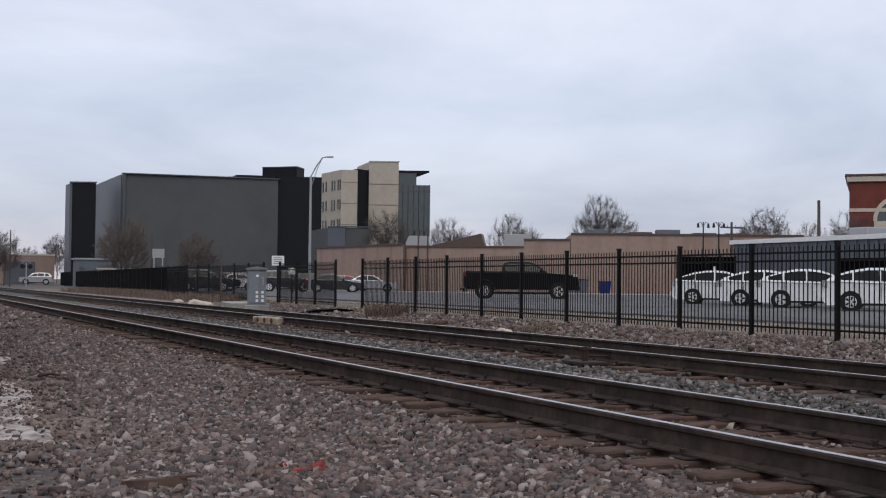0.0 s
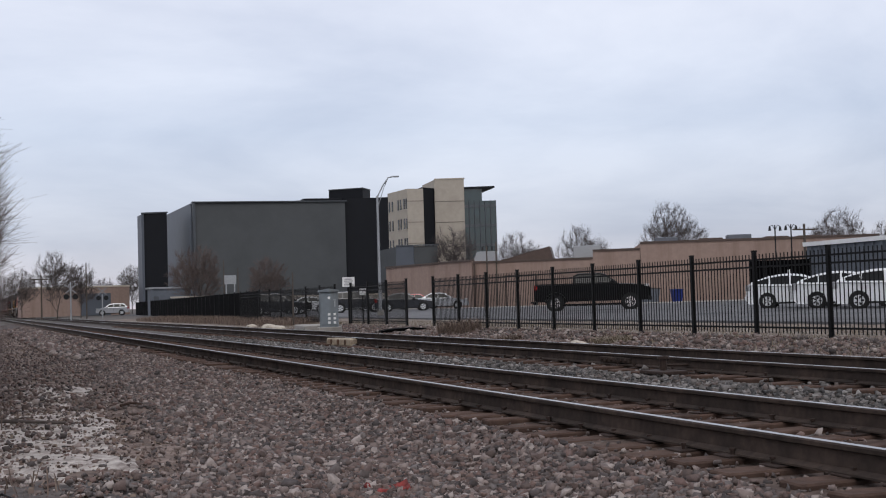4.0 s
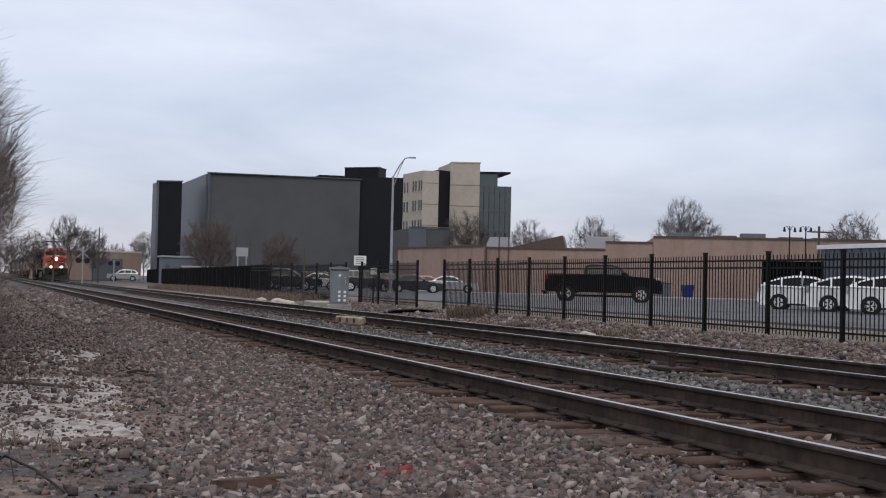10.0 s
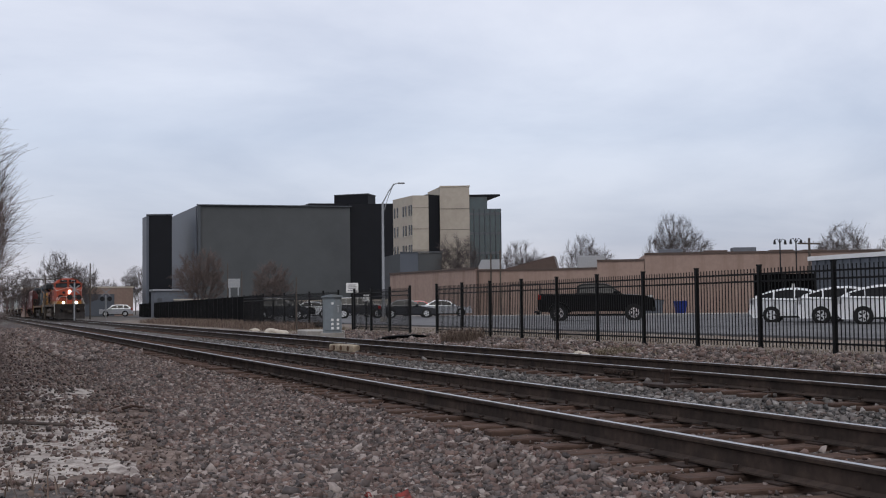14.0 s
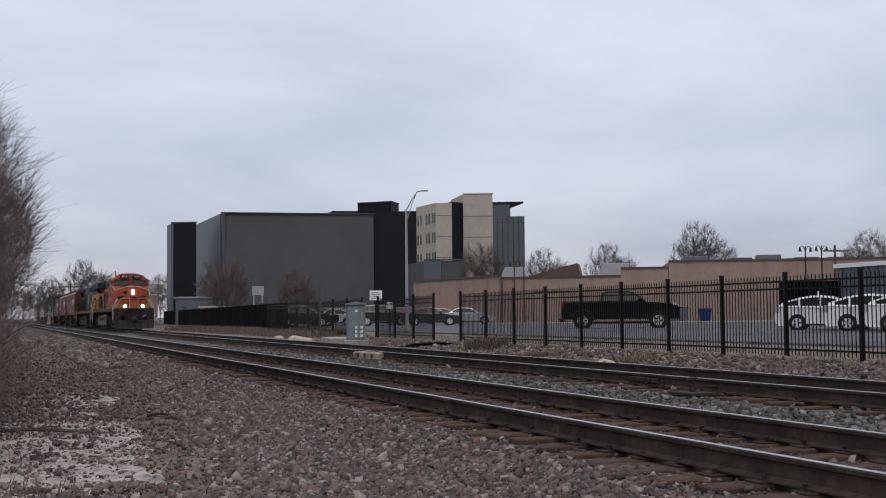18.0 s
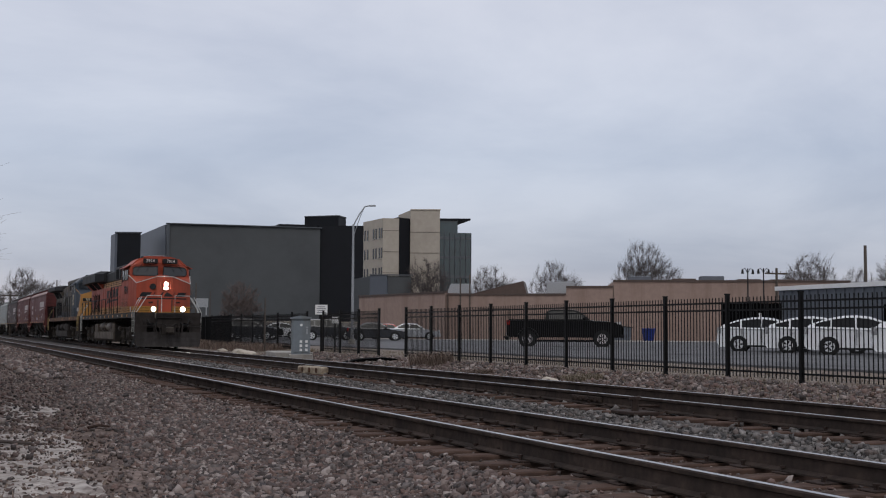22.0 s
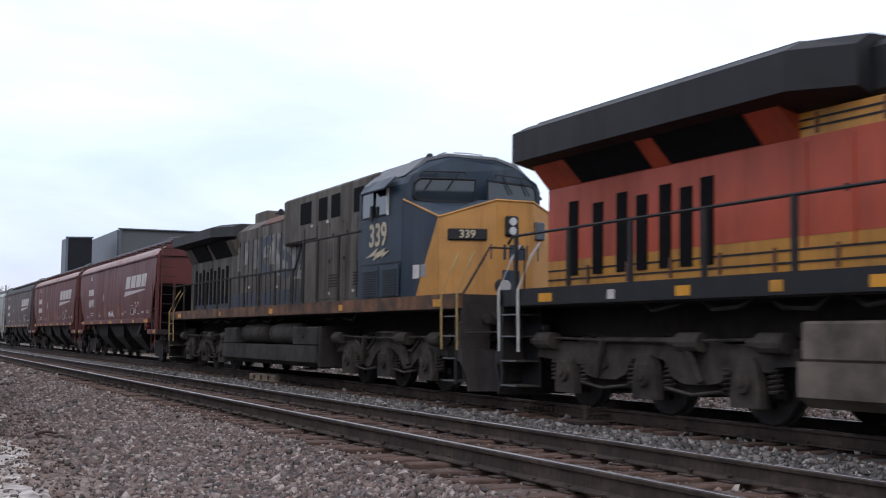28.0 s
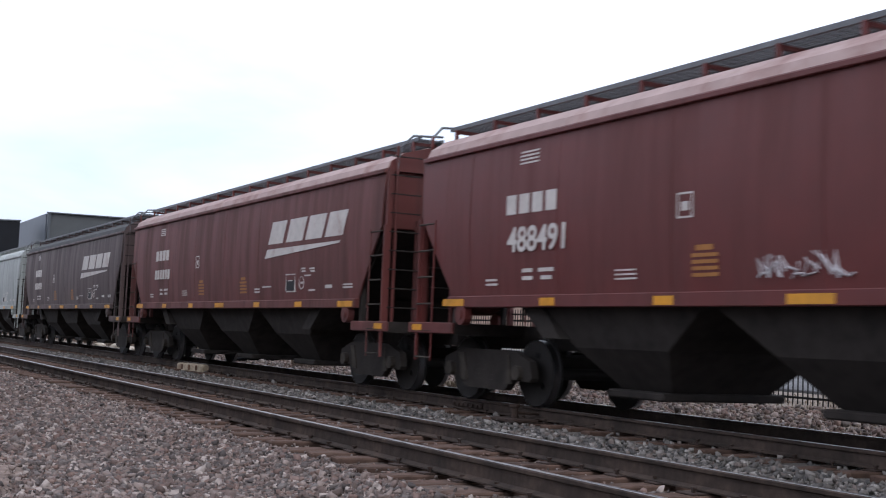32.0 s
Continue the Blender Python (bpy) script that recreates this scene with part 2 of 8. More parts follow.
M_DGLASS = mat("dark_window_glass", (0.012, 0.014, 0.017), rough=0.10, var=0.15, scale=0.8, bump=0, spec=0.22)
M_MULLION = mat("grey_aluminium", (0.14, 0.15, 0.16), 0.4, metal=0.6, var=0.1, scale=4, bump=0)
M_BRICK = mat("red_brick", (0.22, 0.075, 0.055), 0.9, var=0.25, scale=12, bump=0.3, dirt=(0.16, 0.06, 0.045), dirt_amount=0.4, dirt_scale=0.8)
M_STONETRIM = mat("pale_cast_stone", (0.55, 0.50, 0.43), 0.85, var=0.1, scale=3, bump=0.1)
M_WALLWHITE = mat("white_roof_edge", (0.78, 0.78, 0.77), 0.6, var=0.05, scale=3, bump=0.03)
M_SIDING = mat("blue_grey_siding", (0.17, 0.185, 0.21), 0.7, var=0.1, scale=3, bump=0.1)
M_GALV = mat("galvanised_steel", (0.42, 0.43, 0.44), 0.45, metal=0.7, var=0.12, scale=14, bump=0.05)
M_CABINET = mat("pale_grey_cabinet_paint", (0.24, 0.27, 0.29), 0.6, var=0.1, scale=5, bump=0.05, dirt=(0.20, 0.20, 0.19), dirt_amount=0.35, streak=True)
M_SIGN = mat("sign_white", (0.75, 0.75, 0.74), 0.6, var=0.05, scale=4, bump=0)
M_SIGNGREY = mat("sign_print_grey", (0.30, 0.30, 0.31), 0.6, var=0.05, scale=4, bump=0)
M_WOODPOLE = mat("weathered_pole_wood", (0.13, 0.11, 0.095), 0.9, var=0.25, scale=8, bump=0.4)
M_BARK = mat("grey_bark", (0.125, 0.105, 0.095), 0.95, var=0.3, scale=8, bump=0.5)
M_TWIG = mat("bare_twigs", (0.205, 0.165, 0.150), 0.95, var=0.3, scale=3, bump=0)
M_TWIGFAR = mat("distant_bare_twigs", (0.150, 0.130, 0.126), 0.95, var=0.25, scale=1, bump=0)
M_BUSHBARK = mat("brown_shrub_stems", (0.125, 0.10, 0.09), 0.95, var=0.35, scale=6, bump=0.3)
M_WHITECAR = mat("white_car_paint", (0.74, 0.75, 0.76), 0.25, var=0.03, scale=1, bump=0, coat=0.6)
M_BLACKCAR = mat("black_car_paint", (0.007, 0.007, 0.008), 0.35, var=0.1, scale=1, bump=0, spec=0.12)
M_GREYCAR = mat("dark_grey_car_paint", (0.045, 0.05, 0.06), 0.25, metal=0.3, var=0.05, scale=1, bump=0, coat=0.6)
M_SILVERCAR = mat("silver_car_paint", (0.45, 0.46, 0.48), 0.3, metal=0.5, var=0.05, scale=1, bump=0, coat=0.6)
M_REDCAR = mat("red_car_paint", (0.42, 0.02, 0.025), 0.25, var=0.05, scale=1, bump=0, coat=0.6)
M_TYRE = mat("tyre_rubber", (0.018, 0.018, 0.018), 0.85, var=0.2, scale=12, bump=0.1)
M_RIM = mat("alloy_rim", (0.60, 0.61, 0.62), 0.4, metal=0.3, var=0.1, scale=8, bump=0)
M_TAIL = mat("red_lamp_lens", (0.35, 0.015, 0.012), 0.2, var=0.1, scale=8, bump=0)
M_CHROME = mat("bright_chrome", (0.7, 0.7, 0.71), 0.15, metal=1.0, var=0.05, scale=8, bump=0)
M_BLUEBIN = mat("blue_plastic", (0.02, 0.05, 0.24), 0.5, var=0.1, scale=3, bump=0)
# train paint
GRIME = (0.055, 0.045, 0.04)
M_ORANGE = mat("locomotive_orange", (0.43, 0.090, 0.036), 0.5, var=0.10, scale=2.5, bump=0.04, dirt=(0.27, 0.075, 0.040), dirt_amount=0.42, dirt_scale=0.9, streak=True)
M_YELLOW = mat("locomotive_yellow", (0.47, 0.25, 0.04), 0.45, var=0.1, scale=3, bump=0.04, dirt=(0.28, 0.16, 0.04), dirt_amount=0.35, dirt_scale=1.2, streak=True)
M_LBLACK = mat("locomotive_black", (0.026, 0.026, 0.029), 0.6, spec=0.3, var=0.25, scale=3, bump=0.06, dirt=(0.042, 0.04, 0.038), dirt_amount=0.3, dirt_scale=0.9, streak=True)
M_ROOFDUST = mat("dusty_roof_black", (0.045, 0.046, 0.050), 0.75, var=0.25, scale=3, bump=0.06, dirt=(0.085, 0.083, 0.082), dirt_amount=0.35, dirt_scale=1.2)
M_NAVY = mat("faded_navy_paint", (0.034, 0.056, 0.082), 0.5, spec=0.35, var=0.22, scale=1.6, bump=0.04, dirt=(0.088, 0.106, 0.124), dirt_amount=0.42, dirt_scale=1.3, streak=True)
M_NOSE = mat("weathered_nose_yellow", (0.46, 0.255, 0.07), 0.5, var=0.12, scale=2.5, bump=0.04, dirt=(0.30, 0.16, 0.05), dirt_amount=0.3, dirt_scale=1.2, streak=True)
M_HOODGREY = mat("grimy_grey_hood", (0.150, 0.132, 0.110), 0.65, spec=0.35, var=0.25, scale=2.0, bump=0.06, dirt=(0.070, 0.060, 0.050), dirt_amount=0.48, dirt_scale=1.1, streak=True)
M_HOODBLUE = mat("faded_blue_patch", (0.046, 0.062, 0.092), 0.6, var=0.2, scale=3, bump=0.05, dirt=(0.072, 0.068, 0.064), dirt_amount=0.5, dirt_scale=1.8, streak=True)
M_PALEPAINT = mat("peeled_pale_paint", (0.27, 0.262, 0.245), 0.65, var=0.2, scale=4, bump=0.05, dirt=(0.11, 0.11, 0.11), dirt_amount=0.45, dirt_scale=1.8)
M_RUSTSILL = mat("faded_orange_sill", (0.22, 0.11, 0.05), 0.7, var=0.25, scale=4, bump=0.05, dirt=(0.06, 0.048, 0.04), dirt_amount=0.62, dirt_scale=1.6)
M_RUST = mat("rust_patch", (0.17, 0.085, 0.055), 0.8, var=0.3, scale=5, bump=0.15, dirt=(0.09, 0.06, 0.05), dirt_amount=0.4)
# Underframe grime; also painted shade on the tank front and hopper ends.
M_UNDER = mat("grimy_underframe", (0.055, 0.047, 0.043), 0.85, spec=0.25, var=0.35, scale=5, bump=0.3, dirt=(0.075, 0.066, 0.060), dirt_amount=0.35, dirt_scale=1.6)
M_TRUCK = mat("dusty_truck_casting", (0.090, 0.077, 0.066), 0.85, spec=0.3, var=0.3, scale=6, bump=0.3, dirt=(0.035, 0.031, 0.029), dirt_amount=0.45, dirt_scale=2.0)
M_TANK = mat("dusty_fuel_tank", (0.195, 0.165, 0.138), 0.8, spec=0.3, var=0.15, scale=3, bump=0.08, dirt=(0.065, 0.058, 0.052), dirt_amount=0.42, dirt_scale=0.9)
M_TANKCSX = mat("sooty_fuel_tank", (0.085, 0.076, 0.068), 0.85, spec=0.25, var=0.2, scale=3, bump=0.08, dirt=(0.03, 0.028, 0.027), dirt_amount=0.42, dirt_scale=0.9)
M_RESERVOIR = mat("air_reservoir_grime", (0.15, 0.115, 0.085), 0.5, var=0.2, scale=4, bump=0.08, dirt=(0.05, 0.045, 0.04), dirt_amount=0.45)
M_PLOW = mat("scraped_plow_steel", (0.060, 0.052, 0.049), 0.7, spec=0.35, var=0.25, scale=5, bump=0.1, dirt=(0.045, 0.04, 0.037), dirt_amount=0.5, dirt_scale=1.6, streak=True)
M_WHEEL = mat("wheel_steel", (0.035, 0.03, 0.028), 0.7, metal=0.1, var=0.3, scale=8, bump=0.1)
M_TREAD = mat("bright_wheel_tread", (0.55, 0.55, 0.56), 0.3, metal=1.0, var=0.1, scale=8, bump=0)
M_MAROON = mat("hopper_mineral_red", (0.150, 0.034, 0.030), 0.55, var=0.10, scale=2.0, bump=0.05, dirt=(0.125, 0.042, 0.037), dirt_amount=0.35, dirt_scale=0.7, streak=True)
M_MAROON2 = mat("hopper_faded_red", (0.165, 0.050, 0.044), 0.6, var=0.10, scale=2.0, bump=0.05, dirt=(0.11, 0.05, 0.045), dirt_amount=0.45, dirt_scale=0.8, streak=True)
M_DUSTROOF = mat("dust_covered_roof_red", (0.42, 0.33, 0.315), 0.85, var=0.12, scale=3, bump=0.05, dirt=(0.26, 0.15, 0.14), dirt_amount=0.35, dirt_scale=1.1)
M_HOPGREY = mat("hopper_dull_brown_grey", (0.125, 0.088, 0.086), 0.6, var=0.12, scale=2.0, bump=0.05, dirt=(0.088, 0.066, 0.066), dirt_amount=0.45, dirt_scale=0.8, streak=True)
M_HOPLIGHT = mat("hopper_pale_grey", (0.40, 0.42, 0.41), 0.6, var=0.08, scale=2.0, bump=0.05, dirt=(0.28, 0.29, 0.28), dirt_amount=0.4, dirt_scale=0.8, streak=True)
M_DECAL = mat("dull_white_lettering", (0.55, 0.52, 0.50), 0.7, var=0.12, scale=6, bump=0, dirt=(0.40, 0.32, 0.30), dirt_amount=0.25, dirt_scale=3)
M_NUMBER = mat("cream_number_paint", (0.50, 0.44, 0.33), 0.7, var=0.12, scale=6, bump=0)
M_REFLECT = mat("yellow_reflective_tape", (0.62, 0.33, 0.03), 0.5, var=0.12, scale=6, bump=0, dirt=(0.35, 0.2, 0.04), dirt_amount=0.3, dirt_scale=3)
M_STENCIL = mat("ochre_stencil", (0.34, 0.17, 0.05), 0.7, var=0.12, scale=6, bump=0)
M_SPRAY = mat("silver_spray_paint", (0.50, 0.48, 0.50), 0.6, var=0.12, scale=6, bump=0)
M_VENT = mat("dark_vent_opening", (0.018, 0.018, 0.019), 0.95, var=0.2, scale=9, bump=0, spec=0.1)
M_GRABYEL = mat("dirty_yellow_grab_iron", (0.36, 0.27, 0.12), 0.6, var=0.15, scale=6, bump=0)
M_GRABWHT = mat("dull_white_grab_iron", (0.50, 0.50, 0.48), 0.6, var=0.1, scale=6, bump=0)
M_GRATE = mat("galvanised_walkway", (0.20, 0.205, 0.215), 0.6, metal=0.4, var=0.15, scale=6, bump=0.1)
M_CABGLASS = pane_mat("cab_window_glass", (0.045, 0.055, 0.065), 0.05)
M_HEADLIGHT = lit("headlight_beam", (1.0, 0.95, 0.88), 110.0)
M_LENS = mat("unlit_lamp_lens", (0.5, 0.5, 0.5), 0.1, var=0.1, scale=8, bump=0)
M_ROCK = mat("pale_painted_block", (0.48, 0.42, 0.33), 0.85, var=0.3, scale=7, bump=0.4, dirt=(0.27, 0.20, 0.15), dirt_amount=0.45, dirt_scale=5)


# ---- mesh building ----
class Mesh:
    """Collects vertices and faces of one part."""

    def __init__(self):
        self.v, self.f, self.smooth = [], [], False

    def add(self, verts, faces):
        n = len(self.v)
        self.v += [tuple(p) for p in verts]
        self.f += [tuple(i + n for i in q) for q in faces]
        return self

    def box(self, x0, x1, y0, y1, z0, z1, c=0.0):
        """A box; c: the width of the chamfer along its upright and lying edges."""
        if c <= 0:
            return self.add([(x, y, z) for z in (z0, z1) for x, y in ((x0, y0), (x1, y0), (x1, y1), (x0, y1))],
                            [(3, 2, 1, 0), (4, 5, 6, 7), (0, 1, 5, 4), (1, 2, 6, 5), (2, 3, 7, 6), (3, 0, 4, 7)])
        c = min(c, (x1 - x0) / 2.1, (y1 - y0) / 2.1, (z1 - z0) / 2.1)

        def ring(z, i, o):
            return [(x0 + i, y0 + o, z), (x1 - i, y0 + o, z), (x1 - o, y0 + i, z), (x1 - o, y1 - i, z), (x1 - i, y1 - o, z), (x0 + i, y1 - o, z), (x0 + o, y1 - i, z), (x0 + o, y0 + i, z)]
        rings = [ring(z0, c * 1.5, c), ring(z0 + c, c, 0), ring(z1 - c, c, 0), ring(z1, c * 1.5, c)]
        return self.loft(rings)

    def loft(self, rings, caps=True, closed=True):
        n = len(rings[0])
        verts = [p for r in rings for p in r]
        faces = []
        for k in range(len(rings) - 1):
            for i in range(n if closed else n - 1):
                j = (i + 1) % n
                faces.append((k * n + i, k * n + j, (k + 1) * n + j, (k + 1) * n + i))
        if caps:
            faces += [tuple(range(n))[::-1], tuple(range((len(rings) - 1) * n, len(rings) * n))]
        return self.add(verts, faces)

    def prism(self, pts, axis, a, b):
        """An outline of (u, v) points pushed along an axis from a to b. Axis x: points are (y, z); y: (x, z); z: (x, y)."""
        put = {"x": lambda u, v, w: (w, u, v), "y": lambda u, v, w: (u, w, v), "z": lambda u, v, w: (u, v, w)}[axis]
        return self.loft([[put(u, v, a) for u, v in pts], [put(u, v, b) for u, v in pts]])

    def tube(self, pts, r, n=6, r2=None):
        """A round bar along points; r2: the radius at its end."""
        pts = [Vector(p) for p in pts]
        rings = []
        for i, p in enumerate(pts):
            d = (pts[min(i + 1, len(pts) - 1)] - pts[max(i - 1, 0)]).normalized()
            s = d.orthogonal().normalized() if abs(d.z) > 0.95 else d.cross(Vector((0, 0, 1))).normalized()
            u = d.cross(s)
            rad = r if r2 is None else r + (r2 - r) * i / (len(pts) - 1)
            rings.append([tuple(p + rad * (math.cos(2 * math.pi * k / n) * s + math.sin(2 * math.pi * k / n) * u)) for k in range(n)])
        return self.loft(rings)

    def disc(self, c, r, axis, a, b, n=20, r2=None):
        """A drum round an axis through c from a to b."""
        r2 = r if r2 is None else r2
        put = {"x": lambda u, v, w: (w, c[1] + u, c[2] + v), "y": lambda u, v, w: (c[0] + u, w, c[2] + v), "z": lambda u, v, w: (c[0] + u, c[1] + v, w)}[axis]
        return self.loft([[put(q * math.cos(2 * math.pi * k / n), q * math.sin(2 * math.pi * k / n), w) for k in range(n)] for q, w in ((r, a), (r2, b))])

    def data(self, name):
        me = bpy.data.meshes.new(name)
        me.from_pydata(self.v, [], self.f)
        bm = bmesh.new()
        bm.from_mesh(me)
        bmesh.ops.recalc_face_normals(bm, faces=bm.faces)
        bm.to_mesh(me)
        bm.free()
        if self.smooth:
            me.polygons.foreach_set("use_smooth", [True] * len(me.polygons))
        return me


def part(name, mesh, material, parent=None, label="", kind=""):
    """One mesh object, under its thing or part."""
    me = mesh.data(name) if isinstance(mesh, Mesh) else mesh
    if not me.materials:
        me.materials.append(material)
    ob = new(name, me)
    ob.parent = parent
    if label or kind:
        tagged(ob, label, kind=kind)
    return ob


def thing(name, label, category, group="", kind="", at=(0, 0, 0), turn=0):
    e = new(name)
    e.empty_display_size = 0.2
    e.matrix_basis = pose(*at, 0, 0, turn)
    return tagged(e, label, category, group, kind)


def plate(p0, p1, outline, out=0.006, thick=0.012):
    """A thin plate on the upright plane through the plan points p0 and p1: an outline of (way along it, height), standing proud by out on the right-hand side."""
    d = Vector((p1[0] - p0[0], p1[1] - p0[1], 0)).normalized()
    nn = Vector((d.y, -d.x, 0))
    return Mesh().loft([[tuple(Vector((p0[0], p0[1], z)) + d * u + nn * k) for u, z in outline] for k in (out - thick, out)])


def bx(*a, c=0.0):
    return Mesh().box(*a, c=c)


def letters(name, text, size, material, parent, at, rx, ry, rz, shear=0.0, depth=0.003, squeeze=1.0):
    """Raised lettering in the built-in font."""
    cu = bpy.data.curves.new(name, "FONT")
    cu.body, cu.size, cu.extrude, cu.shear, cu.align_x, cu.align_y, cu.offset = text, size, depth, shear, "CENTER", "CENTER", size * 0.018
    tmp = bpy.data.objects.new(name, cu)
    scene.collection.objects.link(tmp)
    me = bpy.data.meshes.new_from_object(tmp.evaluated_get(bpy.context.evaluated_depsgraph_get()))
    bpy.data.objects.remove(tmp)
    me.materials.clear()
    me.materials.append(material)
    me.transform(Matrix.Diagonal((squeeze, 1, 1, 1)))
    ob = new(name, me)
    ob.parent = parent
    ob.matrix_basis = pose(*at, rx, ry, rz)
    return ob


# ---- ground, one sheet from the tracks to the horizon ----
XN, XF, GAUGE = 4.687 + 0.7535, 9.94, 1.507   # centre lines of the near and the far track
TOP_BED = -0.224


def path_edge(y):
    """Where the ballast ends and the trodden path begins."""
    return np.interp(y, (0, 7.5, 10, 19, 40, 110), (0.7, 1.15, 1.75, 2.35, 2.6, 2.4)) + 0.16 * np.sin(y * 1.3) + 0.10 * np.sin(y * 4.1)


def ground_z(x, y):
    """Height of the ground: two ballasted tracks, a shallow ditch this side, a verge and a level lot beyond."""
    def bump(c):
        d = abs(x - c)
        return TOP_BED if d < 1.35 else TOP_BED - 0.02 - (d - 1.35) * 0.2
    if x < XN:
        z = max(bump(XN), -0.40)
    elif x < XF:
        z = max(bump(XN), bump(XF), -0.33)
    else:
        z = max(bump(XF), -0.30)
        if x > 12.5:
            z += min(1, (x - 12.5) / 3.0) * (-0.12 - max(bump(XF), -0.30))
        if x > 17:
            z += min(1, (x - 17) / 9) * 0.18
    if x < -1:
        z += min(1.0, (-1 - x) * 0.12)
    return z


def sheet(name, xs, ys, material, label, raise_by=0.0, rough=0.0, seed=0):
    m = Mesh()
    for y in ys:
        for x in xs:
            n = rough * noise.noise(Vector((x * 1.7, y * 1.7, seed))) if rough and abs(x) < 40 and y < 80 else 0
            m.v.append((x, y, ground_z(x, y) + raise_by + n))
    w = len(xs)
    m.f = [(j * w + i, j * w + i + 1, (j + 1) * w + i + 1, (j + 1) * w + i) for j in range(len(ys) - 1) for i in range(w - 1)]
    ob = part(name, m, material)
    return tagged(ob, label, "ground", kind="structure")


def steps(*runs):
    out = []
    for a, b, n in runs:
        out += [a + (b - a) * i / n for i in range(n)]
    return out + [runs[-1][1]]


GX = steps((-2500, -300, 4), (-300, -40, 6), (-40, -8, 8), (-8, 18, 130), (18, 30, 12), (30, 120, 10), (120, 600, 6), (600, 3000, 4))
GY = steps((-600, -60, 5), (-60, 0, 10), (0, 45, 150), (45, 120, 60), (120, 300, 18), (300, 1000, 7), (1000, 4500, 4))
ground = sheet("ground", GX, GY, M_BALLAST, "reddish-brown ballast and trodden soil beside the tracks", rough=0.03)
# material zones of the one sheet
ground.data.materials.append(M_CESS)
ground.data.materials.append(M_VERGE)
ground.data.materials.append(M_FAR)
ground.data.materials.append(M_TRACKBED)
ground.data.materials.append(M_PATH)
for poly in ground.data.polygons:
    cx, cy, _ = poly.center
    if abs(cy) > 130 or cx < -14 or cx > 120:
        poly.material_index = 3
    elif cx > 12.4:
        poly.material_index = 2
    elif abs(cx - XN) < 1.25:
        poly.material_index = 4
    elif cx > XN:
        poly.material_index = 1
    elif cx < path_edge(cy):
        poly.material_index = 5

lot = Mesh()
LY = steps((-30, 60, 30), (60, 190, 26))
LX = steps((21.0, 27, 8), (27, 130, 20))
for y in LY:
    for x in LX:
        lot.v.append((x, y, ground_z(x, y) + 0.02))
w = len(LX)
lot.f = [(j * w + i, j * w + i + 1, (j + 1) * w + i + 1, (j + 1) * w + i) for j in range(len(LY) - 1) for i in range(w - 1)]
tagged(part("parking_lot", lot, M_ASPHALT), "grey worn asphalt parking lot beyond the fence", "parking lot", kind="structure")
kerb = Mesh()
kerb.box(20.8, 21.0, -30, 190, -0.2, 0.03, c=0.02)
tagged(part("kerb", kerb, M_ASPHALT), "low worn asphalt kerb along the lot", "kerb", kind="structure")


apron = Mesh()
apron.prism([(40.5, 124.0), (43.0, 105.5), (53.0, 97.6), (75.0, 85.6), (66.0, 79.5), (47.0, 88.0), (40.0, 100.0), (38.0, 123.0)], "z", 0.0, 0.10)
tagged(part("apron", apron, M_CONCRETE), "pale concrete apron before the tan building", "apron", kind="structure")

PATCHES = []


def top_z(x, y):
    """The ground with the low mounds that lie on it."""
    z = 0.0
    for cx, cy, rx, ry, lift in PATCHES:
        q = math.hypot((x - cx) / rx, (y - cy) / ry) / 1.15
        z = max(z, lift * (1.35 - 1.9 * q * q))
    return ground_z(x, y) + z


def patch(name, cx, cy, rx, ry, material, label, seed, lift=0.012):
    """A ragged low mound lying on the ground."""
    PATCHES.append((cx, cy, rx, ry, lift))
    m = Mesh()
    n, rings = 72, 18
    m.v.append((cx, cy, ground_z(cx, cy) + lift + 0.012))
    for k in range(1, rings + 1):
        for i in range(n):
            a = 2 * math.pi * i / n
            c, d = math.cos(a), math.sin(a)
            q = k / rings * (1.15 + 0.42 * noise.noise(Vector((c * 1.6, d * 1.6, seed))) + 0.16 * noise.noise(Vector((c * 7, d * 7, seed))))
            x, y = cx + rx * q * c, cy + ry * q * d
            fall = (k / rings) ** 2
            m.v.append((x, y, ground_z(x, y) + lift * (1.35 - 1.9 * fall) + 0.05 * fall * noise.noise(Vector((x * 5, y * 5, seed))) + 0.03 * noise.noise(Vector((x * 1.9, y * 1.9, seed)))))
    m.f += [(0, 1 + i, 1 + (i + 1) % n) for i in range(n)]
    for k in range(rings - 1):
        for i in range(n):
            j = (i + 1) % n
            m.f.append((1 + k * n + i, 1 + (k + 1) * n + i, 1 + (k + 1) * n + j, 1 + k * n + j))
    m.smooth = True
    return tagged(part(name, m, material), label, "ground patch", kind="structure")


patch("sand_patch", 0.55, 14.2, 1.0, 4.4, M_SAND, "pale sandy patch strewn with leaves and stones", 3.0, 0.035)
patch("cinder_patch", 0.85, 8.9, 0.75, 1.0, M_MUD, "dark damp cinders on the trodden path", 7.0, 0.03)
patch("cinder_patch", 0.75, 7.0, 0.5, 0.7, M_MUD, "dark damp cinders among the stones", 9.0, 0.03)
patch("sand_patch", 1.25, 20.5, 0.55, 1.9, M_SAND, "thin pale sand on the trodden path", 5.0, 0.02)


